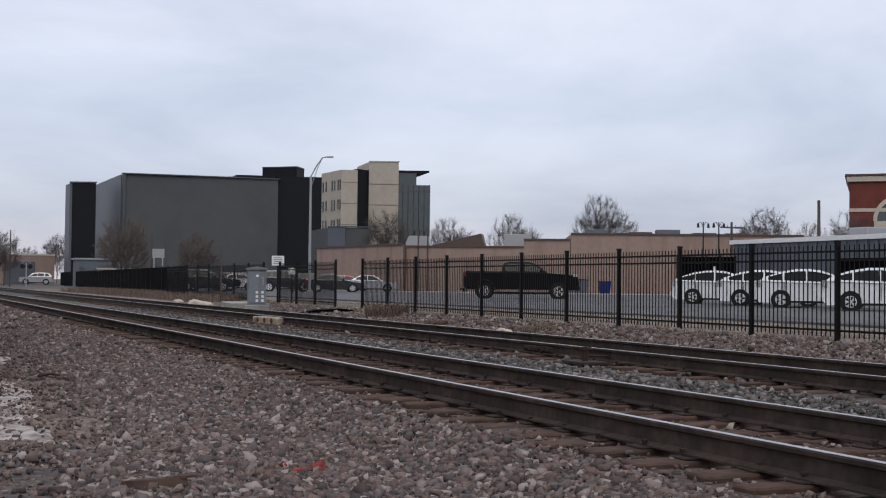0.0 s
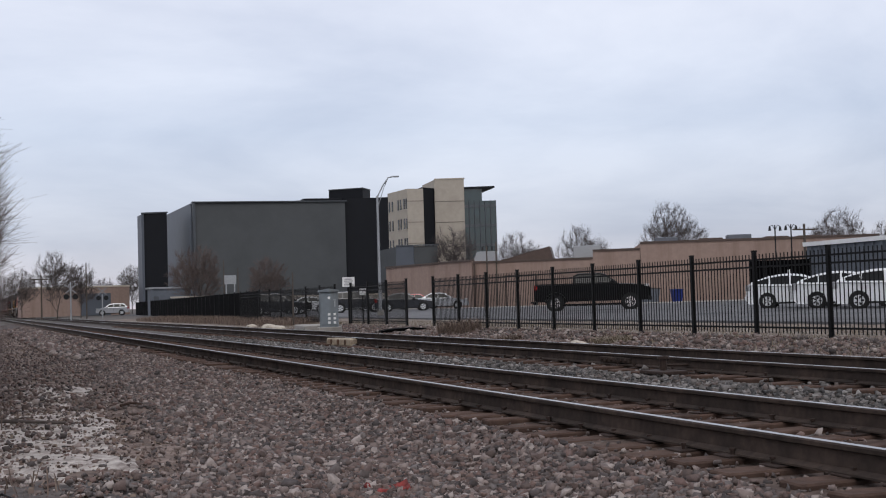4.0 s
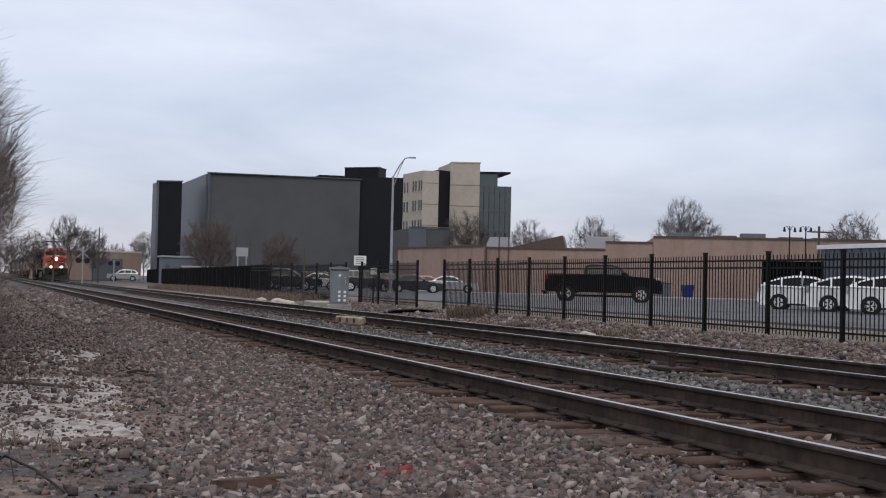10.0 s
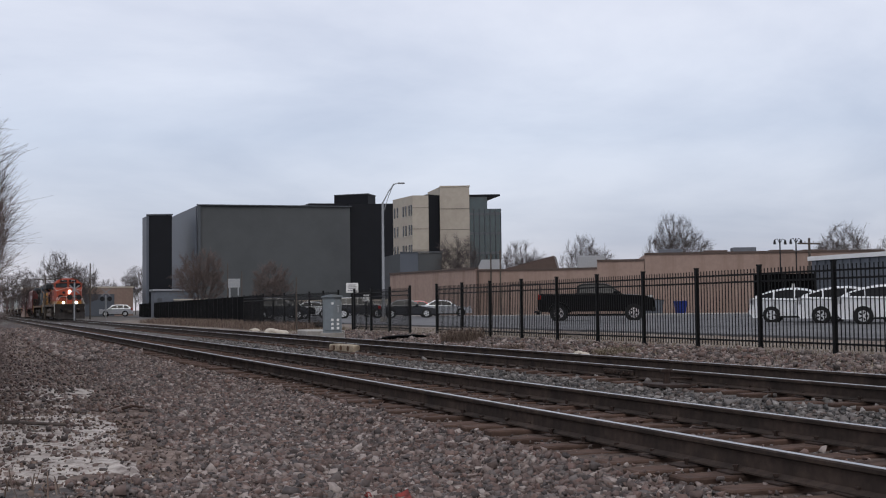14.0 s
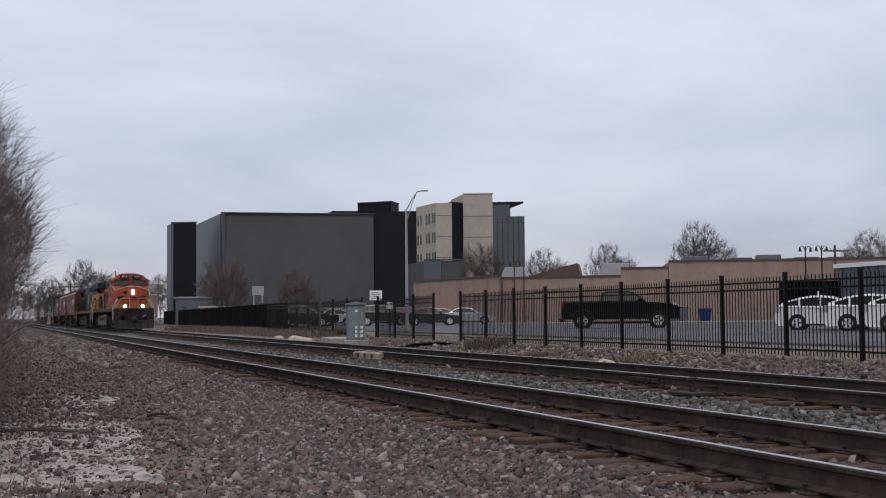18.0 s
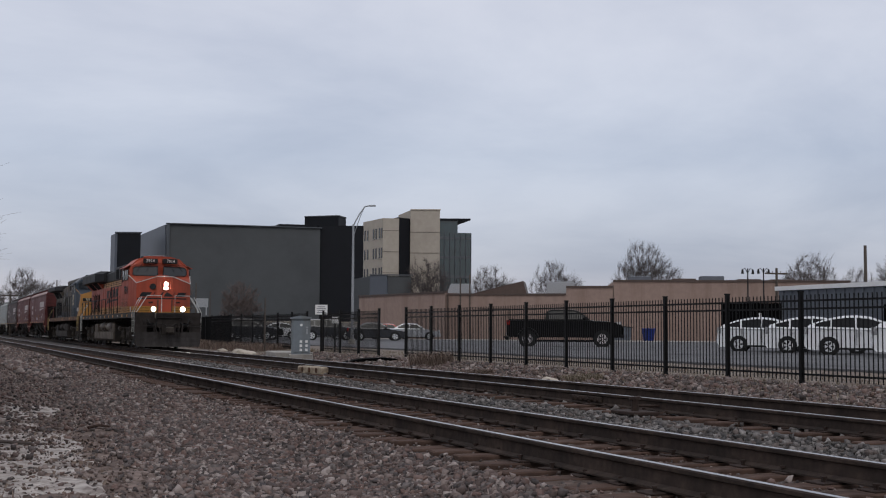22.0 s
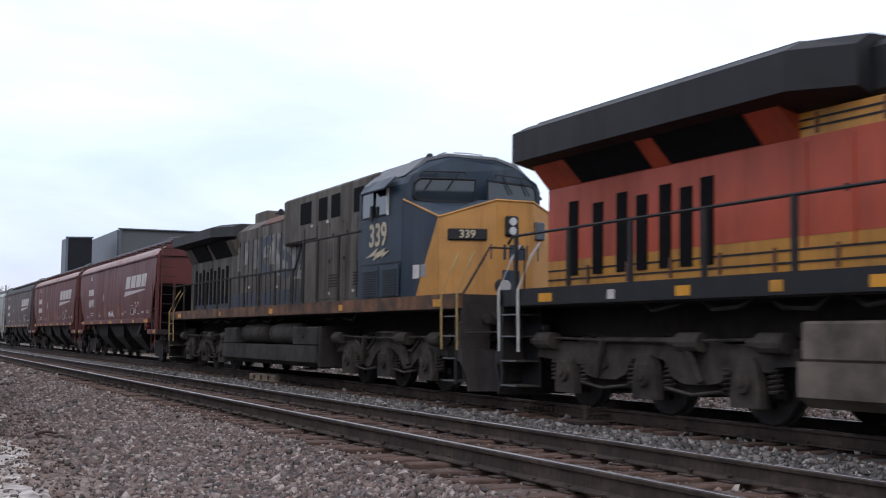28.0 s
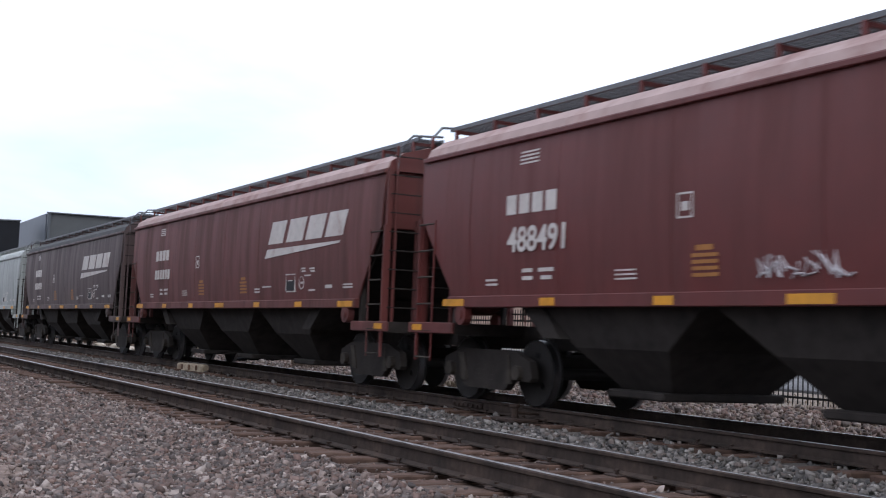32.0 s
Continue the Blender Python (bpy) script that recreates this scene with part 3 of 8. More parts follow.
# ---- loose stones ----
def stones(name, label, n, where, size, material, seed, flat=0.88):
    """Broken stones as one mesh: each a broken block with its own size and turn."""
    rng = np.random.default_rng(seed)
    base = np.array([(x, y, z) for z in (-1, 1) for x, y in ((-1, -1), (1, -1), (1, 1), (-1, 1))]) * 0.66
    tris = np.array([(3, 2, 1), (3, 1, 0), (4, 5, 6), (4, 6, 7), (0, 1, 5), (0, 5, 4), (1, 2, 6), (1, 6, 5), (2, 3, 7), (2, 7, 6), (3, 0, 4), (3, 4, 7)])
    pts = where(rng, n)
    n = len(pts)
    s = size * np.exp(rng.normal(0, 0.24, n))
    v = base[None] + rng.uniform(-0.50, 0.50, (n, 8, 3))
    v = v * np.stack([np.ones(n), rng.uniform(0.6, 1.0, n), rng.uniform(0.4, 0.85, n) * flat / 0.7], 1)[:, None] * s[:, None, None]
    a, b = rng.uniform(0, 6.283, n), rng.normal(0, 1.0, n)
    ca, sa, cb, sb = np.cos(a), np.sin(a), np.cos(b), np.sin(b)
    x, y, z = v[..., 0], v[..., 1] * cb[:, None] - v[..., 2] * sb[:, None], v[..., 1] * sb[:, None] + v[..., 2] * cb[:, None]
    x, y = x * ca[:, None] - y * sa[:, None], x * sa[:, None] + y * ca[:, None]
    gz = np.array([top_z(p[0], p[1]) for p in pts])
    v = np.stack([x + pts[:, 0:1], y + pts[:, 1:2], z + gz[:, None] + (s * rng.uniform(0.0, 1.05, n))[:, None]], 2).reshape(-1, 3)
    f = (tris[None] + 8 * np.arange(n)[:, None, None]).reshape(-1, 3)
    me = bpy.data.meshes.new(name)
    me.vertices.add(len(v))
    me.vertices.foreach_set("co", v.ravel())
    me.loops.add(f.size)
    me.loops.foreach_set("vertex_index", f.ravel().astype(np.int32))
    me.polygons.add(len(f))
    me.polygons.foreach_set("loop_start", np.arange(0, f.size, 3, dtype=np.int32))
    me.update(calc_edges=True)
    me.materials.append(material)
    return tagged(new(name, me), label, "ballast", kind="stuff")


def bed(x0, x1, y0, y1, power=1.0, keep=None):
    def where(rng, n):
        u = rng.uniform(0, 1, n) ** power
        p = np.stack([rng.uniform(x0, x1, n), y0 + (y1 - y0) * u], 1)
        if keep is not None:
            p = p[keep(p[:, 0], p[:, 1], rng)]
        return p
    return where


def shoulder(x, y, rng):
    """Dense by the track, thinning out over the trodden strip and the sand."""
    edge = path_edge(y)
    dens = np.clip((x - edge + 0.25) / 0.6, 0.02, 1)
    clump = np.sin(x * 5.1 + y * 2.3) * np.sin(y * 3.7 - x * 1.9)
    dens = np.where(x < edge - 0.2, 0.018 + 0.055 * (clump > 0.35), dens)
    return rng.uniform(0, 1, len(x)) < dens


def off_rails(x, y, rng):
    """Not against the rails, and few on top of the ties."""
    on_tie = abs((y - 2.0) / 0.52 - np.round((y - 2.0) / 0.52)) * 0.52 < 0.12
    ok = ~(on_tie & (np.minimum(abs(x - XN), abs(x - XF)) < 1.3) & (rng.uniform(0, 1, len(x)) < 0.80))
    for c in (XN, XF):
        for q in (-1, 1):
            ok &= abs(x - (c + q * GAUGE / 2)) > 0.11
    return ok


stones("ballast_stones", "loose reddish-brown and grey ballast stones", 185000, bed(-1.2, 4.10, 4.8, 34, 1.5, shoulder), 0.0245, M_STONE, 11)
stones("track_ballast", "dusty ballast stones between the ties", 14000, bed(4.0, 6.9, 4, 40, 1.3, off_rails), 0.019, M_STONE, 12, 0.5)
stones("far_shoulder", "reddish-brown ballast of the shoulder farther off", 15000, bed(2.3, 4.2, 32, 95, 1.3), 0.05, M_STONE, 16)
stones("path_stones", "scattered stones trodden into the path", 5000, bed(-1.6, 2.9, 16, 75, 1.5), 0.030, M_STONE, 19, 0.6)
stones("path_grit", "small dark grit and chips on the sand", 3500, bed(-0.7, 1.9, 6.8, 17.5, 1.2), 0.011, M_STONE, 17)
stones("centre_ballast", "grey ballast stones between the two tracks", 32000, bed(6.75, 8.6, 5, 50, 1.3, off_rails), 0.030, M_STONE_GREY, 13)
stones("far_ballast", "grey ballast and verge stones by the far track", 15000, bed(10.9, 15.8, 8, 52, 1.1), 0.042, M_STONE, 14)
stones("far_track_ballast", "dark ballast between the rails of the far track", 7000, bed(9.0, 11.0, 6, 45, 1.2, off_rails), 0.03, M_STONE_GREY, 15)

stones("paint_mark", "stones sprayed with red marking paint", 26, bed(2.52, 2.80, 7.59, 7.99), 0.03, M_REDMARK, 18)


# ---- tracks ----
RAIL_PROFILE = [(-0.070, -0.172), (0.070, -0.172), (0.070, -0.160), (0.012, -0.140), (0.009, -0.045), (0.034, -0.036), (0.036, -0.012), (0.028, -0.002), (-0.028, -0.002), (-0.036, -0.012), (-0.034, -0.036), (-0.009, -0.045), (-0.012, -0.140), (-0.070, -0.160)]
rail_me = Mesh().prism(RAIL_PROFILE, "y", -40, 420).data("rail")
head_me = Mesh().prism([(-0.027, -0.004), (0.027, -0.004), (0.022, 0.0), (-0.022, 0.0)], "y", -40, 420).data("rail_head")
tie_me = bx(-1.28, 1.28, -0.112, 0.112, -0.18, 0, c=0.012).data("tie")
plate_me = bx(-0.16, 0.16, -0.09, 0.09, 0, 0.014, c=0.004).data("tie_plate")
spike_me = Mesh().box(-0.012, 0.012, -0.012, 0.012, 0, 0.035).box(-0.022, 0.022, -0.018, 0.018, 0.03, 0.045).data("spike")


def track(name, xc, label, seed, ties):
    t = thing(name, label, "railway track", kind="structure", at=(xc, 0, 0))
    rng = random.Random(seed)
    for s in (-1, 1):
        rail = part("rail", rail_me, M_RAIL, t)
        rail.location.x = s * GAUGE / 2
        head = part("rail_head", head_me, M_RAILTOP, rail, "shiny worn running surface")
    for i in range(ties):
        y = 2.0 + i * 0.52
        tie = part("tie", tie_me, M_TIE, t)
        tie.matrix_basis = pose(rng.uniform(-0.05, 0.05), y + rng.uniform(-0.03, 0.03), -0.186 + rng.uniform(-0.012, 0.004), rng.uniform(-1.6, 1.6), rng.uniform(-0.8, 0.8), rng.uniform(-2.2, 2.2)) @ Matrix.Diagonal((rng.uniform(0.95, 1.0), rng.uniform(0.82, 1.06), 1, 1))
        if y < 30:
            for s in (-1, 1):
                p = part("tie_plate", plate_me, M_PLATE, tie)
                p.location.x = s * GAUGE / 2
                for q in (-1, 1):
                    k = part("spike", spike_me, M_PLATE, tie)
                    k.matrix_basis = pose(s * GAUGE / 2 + q * 0.085, rng.uniform(-0.06, 0.06), 0.012, 0, 0, rng.uniform(0, 90))
    return t


track("near_track", XN, "railway track with worn rails on old wooden ties", 5, 150)
track("far_track", XF, "second railway track with dark rails on wooden ties", 6, 150)

# a block between the tracks, a joint bar and bolts
blk = thing("painted_block", "pale yellowish painted concrete block lying beside the rail", "block", at=(9.05, 30.0, -0.22), turn=8)
part("block", bx(-0.16, 0.16, -0.75, 0.75, 0, 0.20, c=0.03), M_ROCK, blk)
for q in (-0.42, 0.0, 0.42):
    part("patch", Mesh().disc((0, q, 0.11), 0.07, "x", -0.168, -0.155, 12), M_RUSTSILL, blk)
jb = thing("joint_bar", "rusty bolted joint bar on the rail web", "joint bar", at=(XF - GAUGE / 2 - 0.03, 16.2, -0.1))
part("bar", bx(-0.02, 0.02, -0.45, 0.45, -0.04, 0.045, c=0.01), M_RAIL, jb)
for q in (-0.35, -0.21, -0.07, 0.07, 0.21, 0.35):
    part("bolt", Mesh().disc((0, q, 0), 0.022, "x", -0.05, -0.015, 6), M_PLATE, jb)
sw = thing("switch_rod_box", "rusty iron switch rod box bolted beside the far rail", "track fitting", at=(XF - GAUGE / 2 - 0.42, 14.2, -0.2))
part("base", bx(-0.2, 0.2, -0.3, 0.3, 0, 0.05, c=0.01), M_PLATE, sw)
part("post", Mesh().disc((0, 0, 0), 0.05, "z", 0.05, 0.2, 10).disc((0, 0, 0), 0.08, "z", 0.2, 0.24, 10), M_PLATE, sw)
part("rod", Mesh().tube([(0, 0, 0.12), (0.5, 0.05, 0.1)], 0.02), M_PLATE, sw)


# ---- steel picket fence along the lot ----
FX = 16.0
FZ = -0.13
post_me = Mesh().box(-0.04, 0.04, -0.04, 0.04, -0.1, 1.86).box(-0.048, 0.048, -0.048, 0.048, 1.86, 1.885).data("post")
picket_me = bx(-0.0085, 0.0085, -0.0085, 0.0085, 0.10, 1.80).data("picket")


def fence_run(y0, y1, label, pickets=True, span=2.44):
    f = thing("fence", label, "fence", at=(FX, y0, FZ))
    n = max(1, round((y1 - y0) / span))
    d = (y1 - y0) / n
    for i in range(n + 1):
        part("post", post_me, M_BLACK, f).location.y = i * d
    for z in (0.22, 1.52, 1.68):
        part("rail", bx(-0.018, 0.018, 0, y1 - y0, z - 0.02, z + 0.02), M_BLACK, f)
    if pickets:
        k = int((y1 - y0) / 0.122)
        for i in range(k):
            y = 0.06 + i * 0.122
            if abs((y / d) - round(y / d)) * d > 0.06:
                part("picket", picket_me, M_BLACK, f).location.y = y
    return f


fence_run(41.6 - 2.44 * 15, 41.6, "black steel picket fence on a gravel verge")
fence_run(44.5, 51.8, "black steel picket fence beside the cabinet")
far = fence_run(54.3, 75, "black steel picket fence farther along the lot")
# privacy screened chain-link fence in the distance
scr = thing("screened_fence", "long fence hung with black privacy mesh", "fence", at=(17.0, 74, -0.1))
for i in range(40):
    part("post", bx(-0.03, 0.03, -0.03, 0.03, 0, 1.95), M_BLACK, scr).location = (i * 0.13, i * 2.5, 0)
for i in range(39):
    m = Mesh()
    pts = [(i * 0.13 + 0.13 * k / 4 + 0.012 * math.sin(i * 3 + k * 2.1), i * 2.5 + 2.5 * k / 4) for k in range(5)]
    m.loft([[(x - 0.006, y, 0.12 + 0.02 * math.sin(i + k)), (x + 0.006, y, 0.12 + 0.02 * math.sin(i + k)), (x + 0.006, y, 1.86), (x - 0.006, y, 1.86)] for k, (x, y) in enumerate(pts)])
    part("mesh_panel", m, M_SCREEN, scr)


# ---- buildings ----
def slab(pts, z0, z1):
    return Mesh().prism(pts, "z", z0, z1)


# big charcoal hall
hall = thing("hall", "huge windowless hall clad in charcoal metal", "building")
part("wall", slab([(33.1, 187.4), (56.5, 184.8), (60.5, 212), (33.0, 212)], 0, 16.9), M_CLAD, hall, "charcoal sheet metal walls")
part("side_wall", slab([(32.7, 187.9), (33.05, 187.9), (32.95, 211.6), (32.6, 211.6)], 0, 16.85), M_CLAD2, hall, "blue-grey side wall")
part("corner_trim", slab([(32.85, 187.0), (33.25, 187.0), (33.25, 187.35), (32.85, 187.7)], 0, 16.95), M_MULLION, hall)
part("parapet", slab([(32.7, 186.9), (56.7, 184.4), (56.7, 184.9), (32.7, 187.5)], 16.9, 17.05), M_MULLION, hall)
tow = thing("stair_tower", "black clad stair tower at the end of the hall", "building")
part("wall", slab([(25.9, 192.6), (29.5, 190.8), (30.5, 197.6), (27.0, 199)], 0, 15.6), M_CLADK, tow)
# Paler blue-grey strip paints the light on the tower's left edge.
part("edge_panel", slab([(25.75, 196.4), (25.85, 192.5), (26.2, 192.3), (26.2, 196.4)], 0, 15.5), M_CLAD2, tow)
part("parapet", slab([(25.8, 192.4), (29.6, 190.6), (29.7, 191.0), (25.9, 192.8)], 15.6, 15.8), M_MULLION, tow)
bk = thing("rear_block", "black clad block with a rooftop plant room", "building")
part("wall", slab([(56.6, 185.2), (62.9, 182.4), (66, 200), (58, 205)], 0, 17.4), M_CLADK, bk)
part("plant_room", slab([(55.1, 188.9), (59.5, 184.8), (61.8, 188.0), (60, 196)], 16.9, 19.0), M_CLADK, bk)
part("plant_room_cap", slab([(55.0, 188.8), (59.5, 184.6), (61.9, 188.0), (60, 196.2)], 19.0, 19.15), M_CLAD, bk)
part("low_roof", slab([(50.5, 187.5), (56.5, 186.5), (57, 196), (51, 196)], 16.9, 17.6), M_CLADK, bk)
for i in range(5):
    part("roof_unit", bx(48.3 + i * 1.4, 49.1 + i * 1.4, 189, 190, 16.9, 17.2 + 0.25 * (i % 2), c=0.05), M_GALV, bk)

off = thing("office_block", "six-storey cream office block with glazed corner", "building")
part("wall", slab([(77.8, 225.8), (78.2, 215.6), (81.2, 214.9), (84.0, 232)], 0, 22.0), M_CREAM, off, "cream precast wall with slit windows")
part("recess", slab([(81.2, 215.6), (84.5, 217.3), (86.5, 232), (82, 232)], 0, 22.3), M_CLADK, off, "dark glazed recess")
part("lift_tower", slab([(84.3, 216.9), (89.5, 214.7), (92, 226), (86, 228)], 0, 23.9), M_CREAM, off, "tall cream lift tower")
part("lift_tower_coping", slab([(84.2, 216.8), (89.6, 214.5), (89.7, 214.9), (84.4, 217.2)], 23.9, 24.1), M_STONETRIM, off)
gl = part("glazing", slab([(89.5, 215.2), (95.2, 212.9), (98, 226), (91, 228)], 0, 19.6), M_GLASS, off, "green tinted curtain wall")
part("upper_glazing", slab([(89.5, 215.4), (92.9, 214.0), (94, 224), (90, 226)], 19.6, 22.0), M_GLASS, off)
part("roof_overhang", slab([(89.4, 215.0), (94.9, 212.4), (97, 224), (90, 226)], 22.0, 22.35), M_CLADK, off)
for k in range(1, 6):
    z = k * 3.75 - 0.35
    part("spandrel", slab([(89.5, 215.1), (95.25, 212.8), (95.3, 213.0), (89.6, 215.4)], z, z + 0.5), M_MULLION, off)
for i in range(7):
    q = i / 6
    part("mullion", bx(89.5 + 5.7 * q - 0.06, 89.5 + 5.7 * q + 0.06, 215.05 - 2.3 * q, 215.25 - 2.3 * q, 0, 19.6), M_MULLION, off)
for k in range(1, 6):
    z = k * 4.0 - 0.4
    part("panel_joint", slab([(84.25, 216.86), (89.5, 214.64), (89.5, 214.7), (84.3, 216.94)], z, z + 0.12), M_JOINT, off)
    part("panel_joint", slab([(78.15, 215.57), (81.2, 214.86), (81.2, 214.9), (78.2, 215.62)], z, z + 0.12), M_JOINT, off)
for k in range(5):
    for i, q in enumerate((0.08, 0.24, 0.55, 0.68, 0.86, 0.97)):
        y = 215.8 + 9.8 * (1 - q)
        x = 78.2 - 0.4 * (1 - q) - 0.02
        z = 3.2 + k * 3.75
        w1 = part("window", bx(x - 0.06, x + 0.05, y - 0.3, y + 0.3, z, z + 2.0), M_DGLASS, off)
        part("sill", bx(x - 0.1, x + 0.04, y - 0.34, y + 0.34, z - 0.1, z), M_STONETRIM, w1)
low = thing("low_wing", "low dark wing with a blue-grey screen wall", "building")
part("wall", slab([(49.8, 141.75), (51.65, 140.65), (54.5, 139.8), (58, 150), (51, 152)], 0, 7.55), M_CLAD, low)
part("screen_wall", slab([(49.7, 141.6), (51.6, 140.5), (51.7, 140.62), (49.8, 141.72)], 0, 7.6), M_CLAD2, low)
part("parapet", slab([(49.65, 141.5), (51.6, 140.4), (54.6, 139.6), (54.6, 139.85), (51.7, 140.75), (49.8, 141.8)], 7.6, 7.75), M_MULLION, low)

# long single-storey tan building along the lot
tan = thing("tan_store_building", "long low tan-painted block building with flat roofs", "building")
TW = [((42.4, 124.2), (44.9, 106.3), 4.45), ((45.0, 106.2), (54.4, 99.9), 4.25), ((54.4, 99.9), (58.0, 97.5), 4.95), ((58.0, 97.4), (77.0, 87.6), 5.5)]
for i, (a, b, h) in enumerate(TW):
    dx, dy = b[0] - a[0], b[1] - a[1]
    ln = math.hypot(dx, dy)
    nx, ny = -dy / ln, dx / ln
    if nx < 0:
        nx, ny = -nx, -ny
    D = 16.0
    wl = part("wall", slab([a, b, (b[0] + nx * D, b[1] + ny * D), (a[0] + nx * D, a[1] + ny * D)], -0.2, h), M_STUCCO, tan, "tan painted masonry wall")
    e = 0.12
    part("coping", slab([(a[0] - nx * e, a[1] - ny * e), (b[0] - nx * e, b[1] - ny * e), (b[0] + nx * 0.3, b[1] + ny * 0.3), (a[0] + nx * 0.3, a[1] + ny * 0.3)], h - 0.02, h + 0.16), M_COPING, wl)


def along(i, q, out=0.0):
    a, b, h = TW[i]
    dx, dy = b[0] - a[0], b[1] - a[1]
    ln = math.hypot(dx, dy)
    nx, ny = dy / ln, -dx / ln
    if nx > 0:
        nx, ny = -nx, -ny
    return a[0] + dx * q + nx * out, a[1] + dy * q + ny * out, math.degrees(math.atan2(dy, dx))


def fixed(name, i, q, mesh, material, label, out=0.03, parent=tan):
    x, y, r = along(i, q, out)
    ob = part(name, mesh, material, parent, label)
    ob.matrix_basis = pose(x, y, 0, 0, 0, r)
    return ob


fixed("downpipe", 1, 0.01, Mesh().disc((0, 0, 0), 0.09, "z", 0, 4.2, 8), M_COPING, "brown downpipe", 0.12)
fixed("door_frame", 1, 0.40, Mesh().box(-1.5, 1.5, -0.04, 0.04, 0, 3.0), M_COPING, "brown framed recess")
fixed("door", 1, 0.40, Mesh().box(-1.38, 1.38, -0.07, 0.05, 0, 2.88), M_STUCCO, "tan steel door")
for q in (0.12, 0.2):
    fixed("pipe", 1, q, Mesh().disc((0, 0, 0), 0.07, "z", 0, 5.4 + q * 4, 8), M_WOODPOLE, "rusty riser pipe", 0.25)
part("vent_hood", Mesh().prism([(-1.3, 0), (1.3, 0), (1.0, 1.1), (-0.8, 1.1)], "y", -1.0, 1.0), M_GALV, tan, "galvanised roof fan housing").matrix_basis = pose(47.2, 108, 4.3, 0, 0, -30)
part("roof_unit", bx(-1.3, 1.3, -1, 1, 0, 1.3, c=0.06), M_GALV, tan, "grey rooftop air unit").matrix_basis = pose(55.5, 103, 4.3, 0, 0, -30)
for k, (x, y) in enumerate(((66, 98), (68.5, 97), (72, 96), (63, 101), (75, 95))):
    part("roof_unit", bx(-1.1, 1.1, -0.8, 0.8, 0, 0.45 + 0.25 * (k % 2), c=0.05), M_SIDING if k % 2 else M_COPING, tan).matrix_basis = pose(x, y, 5.5, 0, 0, -27)
part("roof_gable", Mesh().prism([(-3.2, 0), (3.2, 0), (2.8, 1.5)], "y", -2, 2), M_COPING, tan, "sloping roof over a rear room").matrix_basis = pose(52, 110, 4.3, 0, 0, -30)

# grey-blue shop with white fascia
shop = thing("shop_building", "low blue-grey shop with white roof edge", "building")
part("wall", slab([(57.0, 72.4), (56.0, 40.0), (76, 40), (76, 72.4)], -0.1, 3.95), M_SIDING, shop)
part("fascia", slab([(56.8, 72.6), (55.8, 39.8), (56.3, 39.8), (57.3, 72.6)], 3.95, 4.25), M_WALLWHITE, shop, "white roof edge")
part("roof", slab([(57.2, 72.4), (56.2, 40.0), (76, 40), (76, 72.4)], 3.95, 4.1), M_WALLWHITE, shop)
for i in range(34):
    y = 71.8 - i * 0.95
    part("rib", bx(56.9 - (72.4 - y) * 0.031 - 0.03, 57.0 - (72.4 - y) * 0.031, y - 0.06, y + 0.06, 0, 3.9), M_SIDING, shop)
for y0, y1 in ((52.5, 60.9),):
    part("shutter", bx(56.55 - (72.4 - y1) * 0.031, 56.75 - (72.4 - y1) * 0.031, y0, y1, 0.0, 2.75), M_SCREEN, shop, "black screened bay")
for x, y in ((60, 62), (62, 58), (61, 52), (64, 66)):
    part("roof_unit", bx(x - 0.9, x + 0.9, y - 0.9, y + 0.9, 4.1, 4.9, c=0.06), M_GALV, shop)

encl = thing("screened_enclosure", "black screened yard enclosure beside the tan wall", "enclosure", at=(49.7, 69.2, 0.06), turn=-37)
for k in range(5):
    part("post", bx(-0.05 + k * 0.98, 0.05 + k * 0.98, -0.05, 0.05, 0, 2.9), M_BLACK, encl)
for k in range(4):
    part("mesh_panel", bx(0.05 + k * 0.98, 0.93 + k * 0.98, -0.02, 0.02, 0.05, 2.82), M_SCREEN, encl)
part("side_panel", bx(-0.02, 0.02, 0.05, 3.0, 0.05, 2.82), M_SCREEN, encl)
part("notice", bx(2.45, 2.62, -0.05, -0.022, 1.75, 2.15), M_SIGN, encl, "small white notice")

# red brick building with an arched window and stone bands
brk = thing("brick_building", "red brick building with pale stone cornice and arched window", "building", at=(102.7, 109.2, 0), turn=-44)
part("wall", bx(0, 26, 0, 14, 0, 13.2), M_BRICK, brk)
part("cornice", bx(-0.3, 26.3, -0.35, 14.3, 13.2, 13.9, c=0.06), M_STONETRIM, brk, "pale stone cornice")
part("cornice_cap", bx(-0.5, 26.5, -0.5, 14.5, 13.9, 14.1), M_COPING, brk)
for c in (5.7, 13.5, 21.3):
    arch = Mesh()
    arch.loft([[(c + r * math.cos(math.pi * k / 18), -0.16 if j in (0, 3) else -0.16, 8.6 + r * math.sin(math.pi * k / 18)) for r, j in ((3.1, 0), (2.65, 1))] +
               [(c + r * math.cos(math.pi * k / 18), 0.05, 8.6 + r * math.sin(math.pi * k / 18)) for r in (2.65, 3.1)] for k in range(19)])
    a = part("window", arch, M_STONETRIM, brk, "arched window with stone surround")
    part("pane", Mesh().prism([(c + 2.65 * math.cos(math.pi * k / 18), 8.6 + 2.65 * math.sin(math.pi * k / 18)) for k in range(19)], "y", -0.06, 0.05), M_GLASS, a)
    part("panel", bx(c - 3.0, c + 3.0, -0.12, 0.05, 6.4, 8.6), M_STONETRIM, a, "pale stone panel")
    part("shop_window", bx(c - 3.0, c + 3.0, -0.08, 0.05, 2.6, 6.2), M_DGLASS, brk)
part("band", bx(-0.08, 26.08, -0.1, 14.1, 9.7, 10.1), M_STONETRIM, brk)
